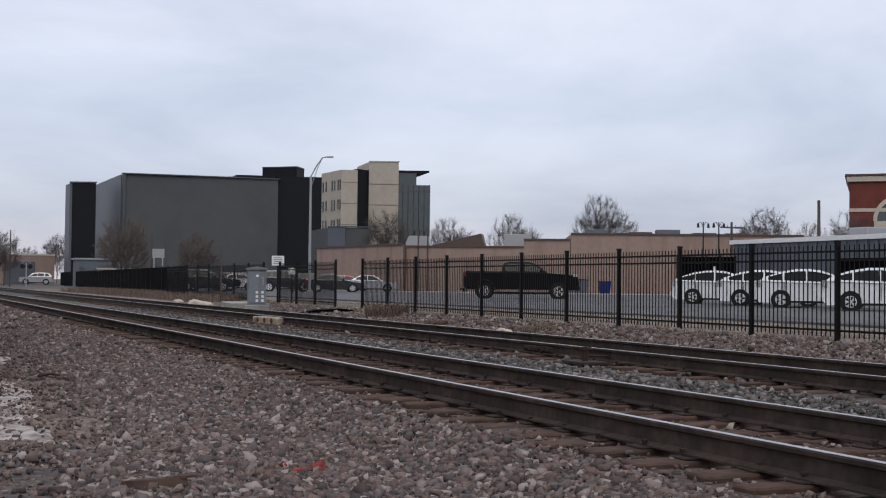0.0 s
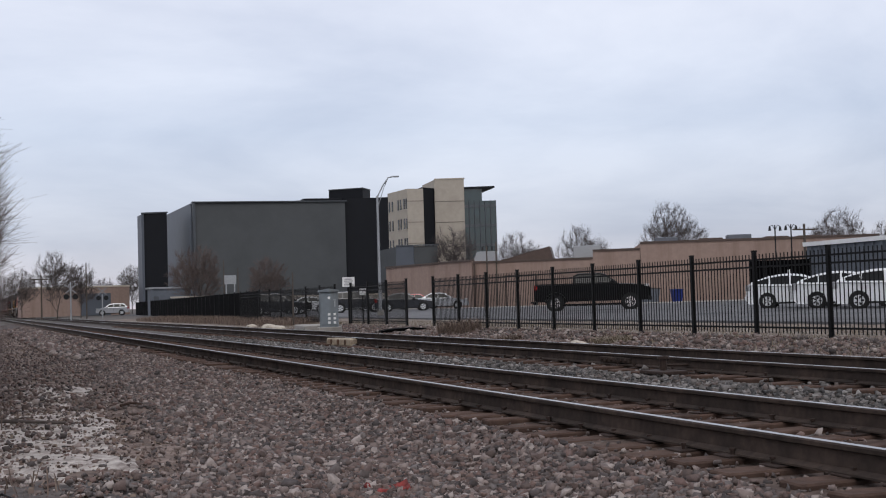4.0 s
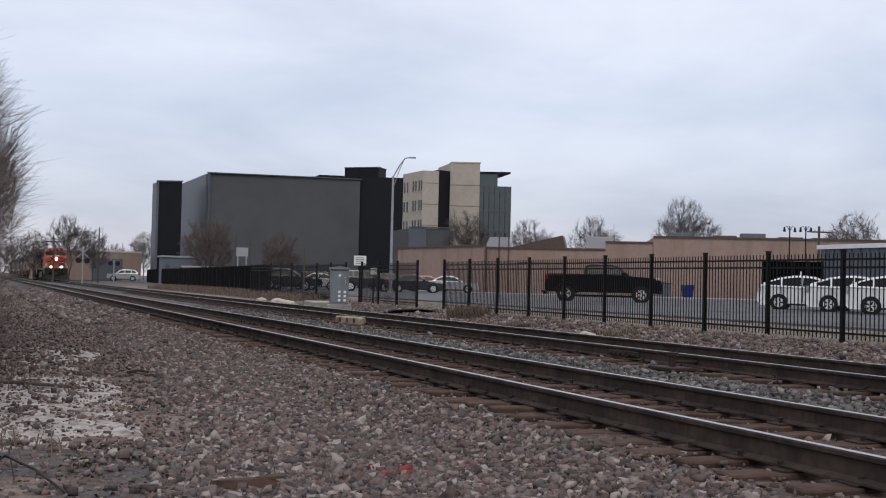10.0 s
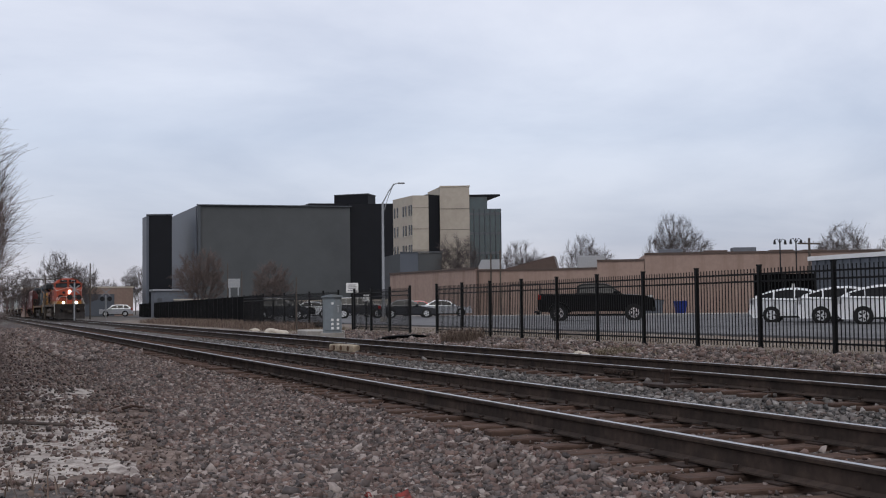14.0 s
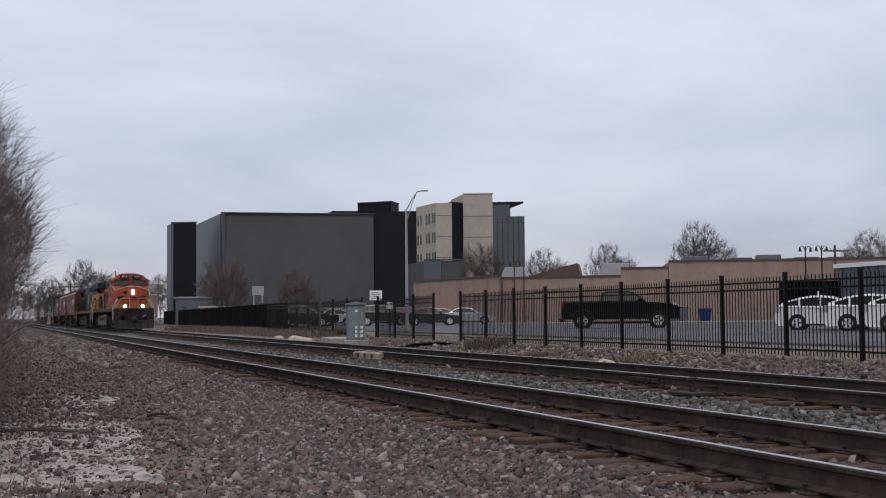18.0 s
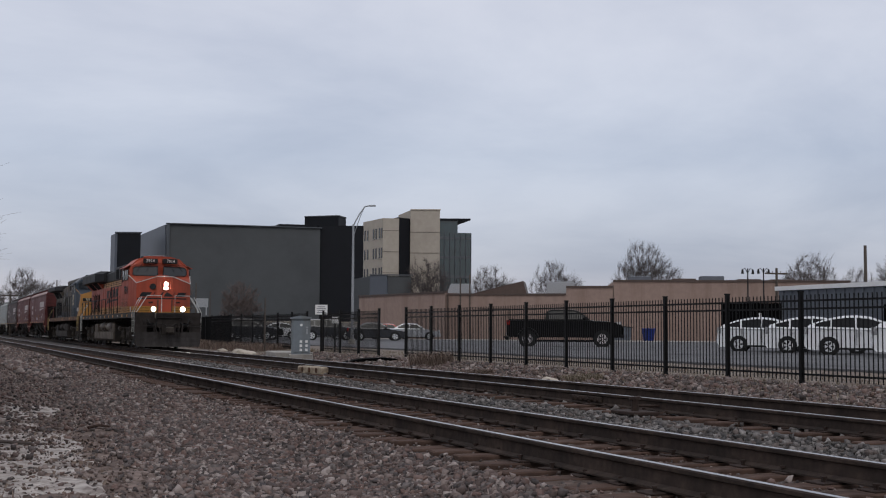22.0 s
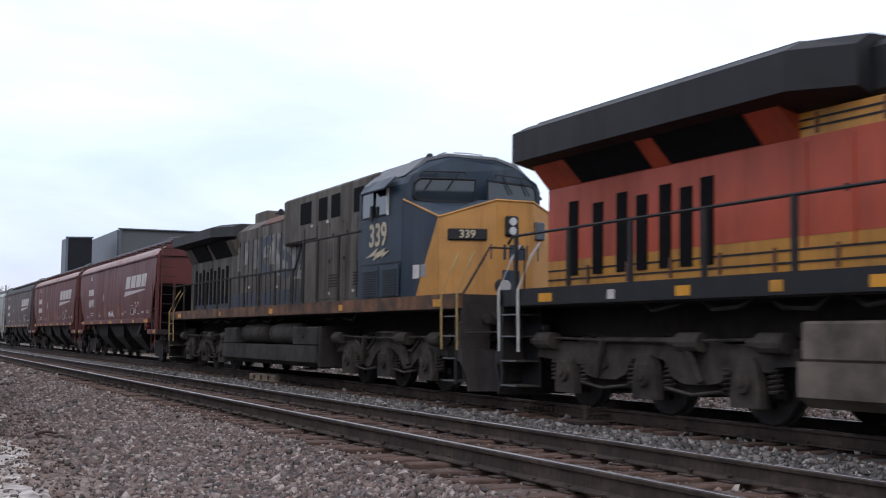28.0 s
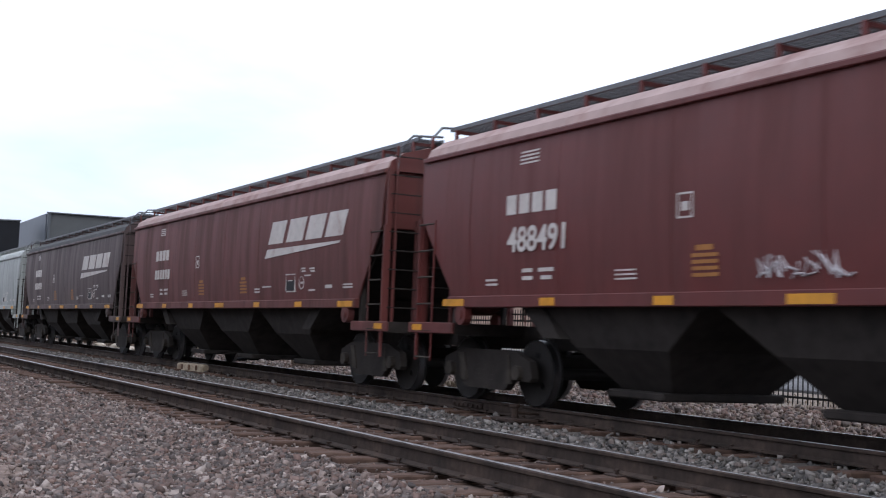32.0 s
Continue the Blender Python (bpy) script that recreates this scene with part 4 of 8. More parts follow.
part("base", bx(-0.06, 26.06, -0.09, 14.1, 0, 2.4), M_STONETRIM, brk)
# its clock tower, rising behind the cornice
tw = part("clock_tower", bx(8.5, 12.5, 0.3, 4.3, 14.1, 16.0), M_BRICK, brk, "clock tower with pale stone trim")
part("shaft", Mesh().box(8.9, 12.1, 0.7, 3.9, 16.0, 19.5).box(8.6, 12.4, 0.4, 4.2, 16.0, 16.7), M_STONETRIM, tw)
part("recess", bx(9.5, 11.5, 0.66, 0.72, 16.9, 19.3), M_BRICK, tw)
part("dial", Mesh().box(9.75, 11.25, 0.60, 0.68, 17.4, 19.1).disc((10.5, 0, 18.25), 0.62, "y", 0.54, 0.62, 20), M_SIGN, tw, "pale square clock dial")
part("hand", bx(10.46, 10.54, 0.52, 0.55, 18.2, 18.75), M_LBLACK, tw)
part("hand", bx(10.15, 10.5, 0.52, 0.55, 18.22, 18.30), M_LBLACK, tw)
part("tower_cornice", bx(8.4, 12.6, 0.2, 4.4, 19.5, 20.1, c=0.08), M_STONETRIM, tw)
part("tower_roof", Mesh().loft([[(8.5, 0.3, 20.1), (12.5, 0.3, 20.1), (12.5, 4.3, 20.1), (8.5, 4.3, 20.1)], [(10.2, 2.0, 22.2), (10.8, 2.0, 22.2), (10.8, 2.6, 22.2), (10.2, 2.6, 22.2)]]), M_MULLION, tw)
part("dormer", bx(10.1, 10.9, 0.7, 2.0, 20.3, 21.4, c=0.05), M_SIGN, tw)
part("dormer_opening", bx(10.3, 10.7, 0.67, 0.72, 20.5, 21.2), M_DGLASS, tw)

# low far buildings by the level crossing
fb = thing("far_shed", "low tan shed with a white roller door", "building", at=(16.5, 206, 0))
part("wall", bx(-8, 9, 0, 12, 0, 4.6), M_STUCCO, fb)
part("coping", bx(-8.1, 9.1, -0.1, 12.1, 4.6, 4.85), M_STONETRIM, fb)
part("roller_door", bx(1.2, 6.0, -0.08, 0.02, 0, 3.6), M_CLAD2, fb)
kiosk = thing("utility_hut", "small grey panelled utility hut", "hut", at=(23.5, 150, 0))
part("wall", bx(-2.6, 2.6, -1.5, 1.5, 0, 3.2), M_SIDING, kiosk)
part("roof", bx(-2.8, 2.8, -1.7, 1.7, 3.2, 3.4), M_GALV, kiosk)
part("door", bx(-0.5, 0.5, -1.56, -1.48, 0, 2.1), M_MULLION, kiosk)
for q in (-2.0, 1.4):
    part("vent", bx(q - 0.3, q + 0.3, -1.56, -1.48, 1.7, 2.3), M_MULLION, kiosk)
for i, (x, y, wd, h) in enumerate(((28, 140, 12, 2.0), (40, 135, 16, 1.7))):
    lw = thing("retaining_wall", "low pale concrete retaining wall before the hall", "wall", kind="structure", at=(x, y, 0))
    part("wall", bx(-wd / 2, wd / 2, 0, 0.4, 0, h), M_CONCRETE, lw)
    part("coping", bx(-wd / 2 - 0.1, wd / 2 + 0.1, -0.1, 0.5, h, h + 0.15), M_STONETRIM, lw)


# ---- poles, signs, cabinet ----
def lamp_post(x, y, h, arm, label, material=M_GALV, turn=0):
    p = thing("street_lamp", label, "street lamp", at=(x, y, 0), turn=turn)
    part("base", Mesh().disc((0, 0, 0), 0.22, "z", -0.1, 0.35, 12, 0.2), M_CONCRETE, p)
    part("pole", Mesh().tube([(0, 0, 0.3), (0, 0, h * 0.5), (0, 0, h)], 0.1, 10, 0.065), material, p)
    part("arm", Mesh().tube([(0, 0, h - 0.05), (arm * 0.35, 0, h + 0.62), (arm * 0.7, 0, h + 1.12), (arm, 0, h + 1.18)], 0.04, 8), material, p)
    part("brace", Mesh().tube([(0, 0, h - 0.75), (arm * 0.4, 0, h + 0.45), (arm * 0.66, 0, h + 1.05)], 0.025, 6), material, p)
    part("lamp_head", Mesh().box(arm - 0.05, arm + 0.38, -0.10, 0.10, h + 1.13, h + 1.22, c=0.03), material, p)
    return p


lamp_post(23.84, 71.11, 7.4, 1.0, "tall galvanised street lamp with a curved arm", turn=-20)


def pole(x, y, h, label, r=0.13, arms=0, material=M_WOODPOLE, name="utility_pole"):
    p = thing(name, label, "utility pole", at=(x, y, -0.1))
    part("pole", Mesh().tube([(0, 0, 0), (0, 0, h)], r, 8, r * 0.7), material, p)
    for i in range(arms):
        part("crossarm", bx(-1.1, 1.1, -0.05, 0.05, h - 0.5 - i * 0.7, h - 0.38 - i * 0.7), material, p)
        for q in (-0.95, -0.4, 0.4, 0.95):
            part("insulator", Mesh().disc((q, 0, 0), 0.04, "z", h - 0.38 - i * 0.7, h - 0.24 - i * 0.7, 8), M_GALV, p)
    return p


sp = thing("sign", "white square warning sign on a steel post", "sign", at=(16.4, 53.4, -0.15))
part("post", bx(-0.04, 0.04, -0.04, 0.04, 0, 1.9), M_BLACK, sp)
part("board", bx(-0.28, 0.28, -0.075, -0.045, 1.75, 2.2, c=0.01), M_SIGN, sp)
for k in range(4):
    part("text_bar", bx(-0.2 + 0.03 * (k % 2), 0.2 - 0.04 * (k % 2), -0.08, -0.076, 1.83 + k * 0.085, 1.868 + k * 0.085), M_SIGNGREY, sp)
sp.matrix_basis = pose(16.4, 53.4, -0.15, 0, 0, -18)
sp2 = thing("sign", "small white sign on a short post by the fence", "sign", at=(16.75, 52.4, -0.15), turn=-18)
part("board", bx(-0.14, 0.14, -0.07, -0.045, 1.35, 1.65, c=0.01), M_SIGN, sp2)
part("post", bx(-0.025, 0.025, -0.045, 0.005, 0, 1.6), M_BLACK, sp2)

cb = thing("signal_cabinet", "weathered pale grey railway signal cabinet with tags", "cabinet", at=(12.4, 42.9, -0.2), turn=-14)
part("base", bx(-0.42, 0.42, -0.45, 0.45, 0, 0.22, c=0.02), M_CONCRETE, cb)
part("body", bx(-0.33, 0.33, -0.38, 0.38, 0.2, 1.50, c=0.015), M_CABINET, cb)
part("roof", Mesh().prism([(-0.38, 1.50), (0.38, 1.50), (0.36, 1.56), (0, 1.62), (-0.36, 1.56)], "y", -0.46, 0.46), M_CABINET, cb)
dr = part("door", bx(-0.28, 0.28, -0.405, -0.378, 0.3, 1.42, c=0.008), M_CABINET, cb)
part("handle", bx(0.18, 0.23, -0.44, -0.405, 0.95, 1.15, c=0.008), M_GALV, dr)
part("hasp", bx(0.16, 0.25, -0.43, -0.405, 1.18, 1.22), M_GALV, dr)
for i in range(2):
    for k in range(3):
        part("tag_mark", bx(-0.05 + i * 0.2, 0.04 + i * 0.2, -0.41, -0.406, 0.34 + k * 0.15, 0.43 + k * 0.15), M_SIGN, dr)
part("vent", Mesh().disc((0.0, -0.4, 1.28), 0.05, "y", -0.43, -0.38, 14), M_SIGN, cb)
sb = thing("concrete_pad", "weathered concrete pad beside the signal cabinet", "concrete pad", at=(12.6, 45.2, -0.22), turn=-8)
part("slab", bx(-0.7, 0.7, -1.6, 1.6, 0, 0.3, c=0.03), M_CONCRETE, sb)

cp = thing("buried_mat", "black rubber crossing mat heaped beside the track", "mat", at=(14.3, 40.2, -0.2), turn=-14)
part("mat", Mesh().prism([(-1.1, 0), (1.1, 0), (0.9, 0.10), (0.3, 0.16), (-0.6, 0.11)], "y", -0.6, 0.6), M_SCREEN, cp)
for x, y, s in ((13.4, 56.4, 0.36), (13.9, 58.9, 0.33), (13.5, 54.9, 0.3), (13.8, 62, 0.28), (12.9, 24.5, 0.2)):
    bo = thing("boulder", "pale limestone boulder lying beside the track", "boulder", at=(x, y, -0.25))
    bm = bmesh.new()
    bmesh.ops.create_icosphere(bm, subdivisions=3, radius=s)
    for v in bm.verts:
        v.co *= 1 + 0.3 * noise.noise(v.co * 2.5 / s * 0.5 + Vector((x, y, 0)))
        v.co.z *= 0.65
    me = bpy.data.meshes.new("boulder")
    bm.to_mesh(me)
    bm.free()
    part("rock", me, M_STONETRIM, bo)


# ---- the train: every vehicle's own y starts at its front coupler and grows to the rear; the side at -x faces the path ----
LOCO_LEN, HOPPER_LEN = 22.6, 17.85
both = (-1, 1)


wheel_parts = {}


def wheelset(vehicle_, y, r, gauge=0.745):
    """An axle with two wheels, their bright treads and the holes in their plates."""
    if r not in wheel_parts:
        wheel_parts[r] = (Mesh().disc((0, 0, 0), 0.085, "x", -1.05, 1.05, 12).data("wheelset"),
                          [Mesh().disc((0, 0, 0), r, "x", s * (gauge - 0.03), s * (gauge + 0.075), 28, r * 0.985).disc((0, 0, 0), r * 1.06, "x", s * (gauge - 0.06), s * (gauge - 0.03), 28).data("wheel") for s in both],
                          [Mesh().loft([[(s * (gauge + q), rr * math.cos(2 * math.pi * k / 28), rr * math.sin(2 * math.pi * k / 28)) for k in range(28)] for q, rr in ((-0.028, r + 0.003), (0.07, r + 0.003))], caps=False).data("tread") for s in both],
                          [Mesh().disc((0, r * 0.55 * math.cos(k * 2.094), r * 0.55 * math.sin(k * 2.094)), 0.045, "x", -(gauge + 0.07), -(gauge + 0.082), 10).data("plate_hole") for k in range(3)])
    axle, wheels, treads, holes = wheel_parts[r]
    ob = part("wheelset", axle, M_WHEEL, vehicle_)
    ob.location = (0, y, r)
    for me in wheels:
        part("wheel", me, M_WHEEL, ob)
    for me in treads:
        part("tread", me, M_TREAD, ob, "bright worn wheel tread")
    for me in holes:
        part("plate_hole", me, M_VENT, ob)
    return ob


def loco_truck(parent, yc, arched=False):
    """Three-axle truck with cast side frames; arched: the older casting with sloping arms."""
    AX = (-1.95, 0, 1.95)
    t = part("truck", bx(-0.95, 0.95, -0.7, 0.7, 0.55, 0.95, c=0.04), M_UNDER, parent)
    t.location.y = yc
    for a in AX:
        wheelset(parent, yc + a, 0.5)
        # Motor-sized blocks added as dark backing, so the frame gaps read as shade.
        part("traction_motor", bx(-0.66, 0.66, a - 0.52, a + 0.52, 0.24, 0.9, c=0.06), M_UNDER, t)
    for s in both:
        part("brake_beam", bx(min(s * 0.84, s * 0.93), max(s * 0.84, s * 0.93), -2.3, 2.3, 0.30, 0.42, c=0.015), M_UNDER, t)
    for s in both:
        m = Mesh()
        if arched:
            half = [(0, 1.06), (0.38, 1.06), (0.95, 0.74), (1.25, 0.74), (1.62, 0.96), (2.30, 0.96), (2.72, 0.78), (2.72, 0.62), (2.38, 0.66), (2.24, 0.42), (1.66, 0.42), (1.48, 0.60), (1.20, 0.40), (0.86, 0.36), (0.55, 0.62), (0.30, 0.72), (0, 0.74)]
        else:
            half = [(0, 0.98), (1.15, 0.98), (1.42, 0.90), (2.30, 0.92), (2.78, 0.86), (2.80, 0.68), (2.42, 0.66), (2.28, 0.60), (1.62, 0.60), (1.46, 0.46), (1.20, 0.42), (0.74, 0.42), (0.50, 0.50), (0.34, 0.70), (0, 0.74)]
        m.prism(half + [(-y, z) for y, z in half[-2:0:-1]], "x", s * 0.98, s * 1.14)
        part("side_frame", m, M_TRUCK, t, "dusty cast side frame")
        rim = Mesh()
        k = 11 if arched else 6
        rim.tube([(s * 1.15, y, z - 0.04) for y, z in [(-y, z) for y, z in half[k - 5:0:-1]] + half[:k - 4]], 0.035, 6)
        part("top_flange", rim, M_TRUCK, t)
        for a in AX:
            w = 0.30 if arched else 0.26
            part("journal_box", Mesh().prism([(a - w, 0.20), (a + w, 0.20), (a + w, 0.32), (a + 0.21, 0.66), (a + 0.12, 0.76), (a - 0.12, 0.76), (a - 0.21, 0.66), (a - w, 0.32)], "x", s * 1.08, s * 1.20), M_TRUCK, t)
            part("bearing_cap", Mesh().disc((0, a, 0.50), 0.155, "x", s * 1.19, s * 1.25, 18, 0.14).disc((0, a, 0.50), 0.075, "x", s * 1.25, s * 1.28, 12), M_TRUCK, t)
            for q in (-0.40, 0.40):
                part("coil_spring", Mesh().tube([(s * 1.09 + 0.07 * math.cos(k * 1.047), a + q + 0.07 * math.sin(k * 1.047), 0.36 + k * 0.0095) for k in range(31)], 0.018, 5), M_TRUCK, t)
        for a in (-0.98, 0.98):
            part("pivot_pin", Mesh().disc((0, a, 0.62), 0.07, "x", s * 1.14, s * 1.18, 12), M_UNDER, t)
            part("brake_rod", Mesh().tube([(s * 1.17, a - 0.55, 0.36), (s * 1.19, a, 0.30), (s * 1.17, a + 0.55, 0.36)], 0.022, 6), M_TRUCK, t)
        for a in (-1.15, 1.15):
            part("damper", Mesh().tube([(s * 1.18, a, 0.45), (s * 1.24, a + 0.25 * (1 if a < 0 else -1), 0.95)], 0.05, 8), M_TRUCK, t)
        for a in (-2.45, -0.98, 2.45):
            part("brake_cylinder", Mesh().disc((s * 1.2, a, 0.92), 0.12, "y", a - 0.24, a + 0.20, 14).disc((s * 1.2, a, 0.92), 0.05, "y", a + 0.20, a + 0.42, 10), M_TRUCK, t)
        part("brake_pipe", Mesh().tube([(s * 1.2, -2.2, 0.96), (s * 1.22, -0.8, 0.93), (s * 1.22, 0.8, 0.93), (s * 1.2, 2.2, 0.96)], 0.02), M_TRUCK, t)
    return t


def stripes(parent, x, y0, y1, z0, z1, material=M_LBLACK):
    for s in both:
        for q in (0.30, 0.70):
            z = z0 + (z1 - z0) * q
            part("pinstripe", bx(min(s * x, s * (x + 0.004)), max(s * x, s * (x + 0.004)), y0, y1, z - 0.012, z + 0.012), material, parent)


def sloped_bars(name, parent, x, spots, z0, z1, lean, material, wedge=None):
    """Slanted plain blocks in place of a painted name, on the near side, and a wedge beneath."""
    for ya, yb in spots:
        part(name, Mesh().prism([(ya + lean, z0), (yb + lean, z0), (yb, z1), (ya, z1)], "x", x - 0.004, x + 0.002), material, parent)
    if wedge:
        part(name, Mesh().prism(wedge, "x", x - 0.004, x + 0.002), material, parent)


def steps_and_grabs(parent, y, toward, material, tread, edge=M_GRABWHT):
    """Corner steps with side plates and bent grab irons."""
    for s in both:
        st = part("steps", Mesh().box(min(s * 1.10, s * 1.12), max(s * 1.10, s * 1.12), y - 0.28, y + 0.28, 0.22, 1.42).box(min(s * 1.46, s * 1.5), max(s * 1.46, s * 1.5), y + toward * 0.22 - 0.03, y + toward * 0.22 + 0.03, 0.2, 1.6), M_LBLACK, parent)
        for z in (0.24, 0.60, 0.96, 1.28):
            part("tread", bx(min(s * 1.12, s * 1.5), max(s * 1.12, s * 1.5), y - 0.24, y + 0.24, z, z + 0.025), tread, st)
            part("tread_edge", bx(min(s * 1.5, s * 1.506), max(s * 1.5, s * 1.506), y - 0.24, y + 0.24, z, z + 0.022), edge, st)
        for q in both:
            yy = y + q * 0.30
            part("grab_iron", Mesh().tube([(s * 1.50, yy, 0.75), (s * 1.52, yy, 1.65), (s * 1.30, yy, 2.15), (s * 1.18, yy - toward * 0.05, 2.35)], 0.019, 6), material, parent)


def locomotive(style):
    A = style == "orange"
    lead = thing("locomotive", "orange, yellow and black freight locomotive with its headlights on" if A else "weathered blue-grey freight locomotive with a yellow nose", "locomotive", group="locomotives of the train")
    body_m, cab_m = (M_ORANGE, M_ORANGE) if A else (M_HOODGREY, M_NAVY)
    part("frame", Mesh().box(-0.55, 0.55, 0.95, 22.6, 0.95, 1.44, c=0.03).box(-1.44, 1.44, 1.1, 22.4, 1.40, 1.645), M_UNDER, lead)
    for s in both:
        sill = part("side_sill", bx(min(s * 1.44, s * 1.5), max(s * 1.44, s * 1.5), 1.15, 22.35, 1.42, 1.66), M_LBLACK if A else M_RUSTSILL, lead, "black side sill" if A else "faded orange side sill")
        n = 13 if A else 5
        for i in range(n):
            y = 1.8 + i * (19.0 / (n - 1))
            ln = (0.36, 0.2, 0.28, 0.16)[i % 4]
            part("reflector", bx(min(s * 1.498, s * 1.505), max(s * 1.498, s * 1.505), y, y + ln, 1.46, 1.58), M_REFLECT if i % 4 != 3 or not A else M_DECAL, sill)
    # ends
    for y0, d in ((1.1, -1), (22.4, 1)):
        yi = y0 - d * 0.12
        part("end_sill", Mesh().box(-1.46, 1.46, min(yi, y0), max(yi, y0), 1.16, 1.42, c=0.02).box(-0.34, 0.34, min(yi, y0 + d * 0.16), max(yi, y0 + d * 0.16), 0.62, 1.12, c=0.03), M_UNDER, lead)
        ac = part("anticlimber", bx(-0.62, 0.62, min(y0, y0 + d * 0.22), max(y0, y0 + d * 0.22), 1.38, 1.62, c=0.02), M_UNDER, lead)
        for k in range(3):
            part("rib", bx(-0.62, 0.62, min(y0 + d * 0.2, y0 + d * 0.26), max(y0 + d * 0.2, y0 + d * 0.26), 1.40 + k * 0.08, 1.43 + k * 0.08), M_PLOW, ac)
        # a bowed blade, its middle farthest out
        rows = []
        for z, out in ((0.10, 0.36), (0.30, 0.26), (0.52, 0.17), (0.76, 0.13)):
            w = 1.42 if z < 0.5 else 1.50
            rows.append([(x * w, y0 + d * (out * (1 - 0.55 * abs(x)) - th), z) for x, th in ((-1, 0), (-0.5, 0), (-0.12, 0), (0.12, 0), (0.5, 0), (1, 0), (1, 0.05), (0.5, 0.05), (0.12, 0.05), (-0.12, 0.05), (-0.5, 0.05), (-1, 0.05))])
        bl = part("plow", Mesh().loft(rows), M_PLOW, lead, "scraped steel snow plow")
        part("centre_rib", Mesh().prism([(y0 + d * 0.16, 0.72), (y0 + d * 0.38, 0.11), (y0 + d * 0.42, 0.11), (y0 + d * 0.19, 0.72)], "x", -0.03, 0.03), M_PLOW, bl)
        for s in both:
            part("pilot_sheet", bx(min(s * 0.95, s * 1.5), max(s * 0.95, s * 1.5), min(yi, y0), max(yi, y0), 0.55, 1.2, c=0.02), M_UNDER, lead)
            part("brace", bx(s * 0.62 - 0.05, s * 0.62 + 0.05, min(yi, y0 + d * 0.08), max(yi, y0 + d * 0.08), 0.5, 1.2, c=0.015), M_UNDER, lead)
            part("uncoupling_lever", Mesh().tube([(s * 1.42, y0 + d * 0.10, 1.02), (s * 0.55, y0 + d * 0.12, 1.06), (s * 0.30, y0 + d * 0.22, 1.16), (s * 0.12, y0 + d * 0.3, 1.05)], 0.018, 6), M_PLOW, lead)
            part("cable", Mesh().tube([(s * 0.95, y0 + d * 0.04, 1.36), (s * 0.85, y0 + d * 0.18, 1.14), (s * 0.6, y0 + d * 0.2, 1.10), (s * 0.42, y0 + d * 0.06, 1.34)], 0.022, 6), M_LBLACK, lead)
            part("angle_cock", Mesh().disc((s * 1.05, 0, 1.25), 0.07, "y", y0, y0 + d * 0.09, 12), M_PLOW, lead)
        cp = part("coupler", bx(-0.13, 0.13, min(y0, y0 + d * 0.55), max(y0, y0 + d * 0.55), 0.72, 0.98, c=0.03), M_TRUCK, lead)
        part("knuckle", Mesh().box(-0.22, 0.16, min(y0 + d * 0.5, y0 + d * 0.78), max(y0 + d * 0.5, y0 + d * 0.78), 0.70, 1.0, c=0.06), M_TRUCK, cp)
        for x in (-0.6, -0.45, 0.45, 0.6):
            part("hose", Mesh().tube([(x, y0 + d * 0.06, 1.2), (x, y0 + d * 0.3, 0.95), (x * 0.8, y0 + d * 0.42, 0.5)], 0.022), M_UNDER, lead)
    steps_and_grabs(lead, 1.50, -1, M_GRABWHT if A else M_GRABYEL, M_TRUCK, M_GRABWHT if A else M_GRATE)
    steps_and_grabs(lead, 22.05, 1, M_GRABWHT if A else M_GRABYEL, M_TRUCK, M_GRATE if A else M_GRABYEL)
    # tank and reservoirs
    tank = part("fuel_tank", Mesh().prism([(-1.28, 0.27), (1.28, 0.27), (1.45, 0.38), (1.45, 0.74), (-1.45, 0.74), (-1.45, 0.38)], "y", 8.25, 15.9), M_TANK if A else M_TANKCSX, lead, "dusty fuel tank")
    part("tank_end", bx(-1.43, 1.43, 8.27, 9.93, 0.74, 1.15, c=0.03), M_TANK if A else M_TANKCSX, tank)
    part("tank_end", bx(-1.43, 1.43, 14.72, 15.88, 0.74, 1.15, c=0.03), M_TANK if A else M_TANKCSX, tank)
    # Dark plate over the tank's front end, its shade put into the colour.
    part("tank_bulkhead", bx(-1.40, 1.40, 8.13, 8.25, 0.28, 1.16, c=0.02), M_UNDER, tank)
    for s in both:
        for ya, yb in ((10.02, 12.12), (12.48, 14.58)):
            m = Mesh()
            m.loft([[(s * 1.12 + q * math.cos(2 * math.pi * k / 18), y, 1.0 + q * math.sin(2 * math.pi * k / 18)) for k in range(18)] for y, q in ((ya, 0.12), (ya + 0.06, 0.22), (ya + 0.16, 0.25), (yb - 0.16, 0.25), (yb - 0.06, 0.22), (yb, 0.12))])
            m.smooth = True
            rv = part("air_reservoir", m, M_RESERVOIR if A else M_TANKCSX, lead, "dull metal air reservoir")
            for q in (ya + 0.35, yb - 0.35):
                part("strap", Mesh().disc((s * 1.12, 0, 1.0), 0.258, "y", q - 0.02, q + 0.02, 18), M_UNDER, rv)
        part("filler", Mesh().disc((0, 9.2, 0.95), 0.05, "x", s * 1.40, s * 1.46, 10), M_UNDER, tank)
        for i in range(9):
            y = 6.3 + i * 1.15 if i < 2 else 8.4 + i * 1.2
            part("conduit", Mesh().tube([(s * 1.25, y, 1.42), (s * 1.30, y + 0.2, 1.28 + 0.04 * (i % 3)), (s * 1.28, y + 0.7, 1.30), (s * 1.25, y + 0.95, 1.42)], 0.025, 6), M_UNDER, lead)
    loco_truck(lead, 5.05, not A)
    loco_truck(lead, 19.0, not A)
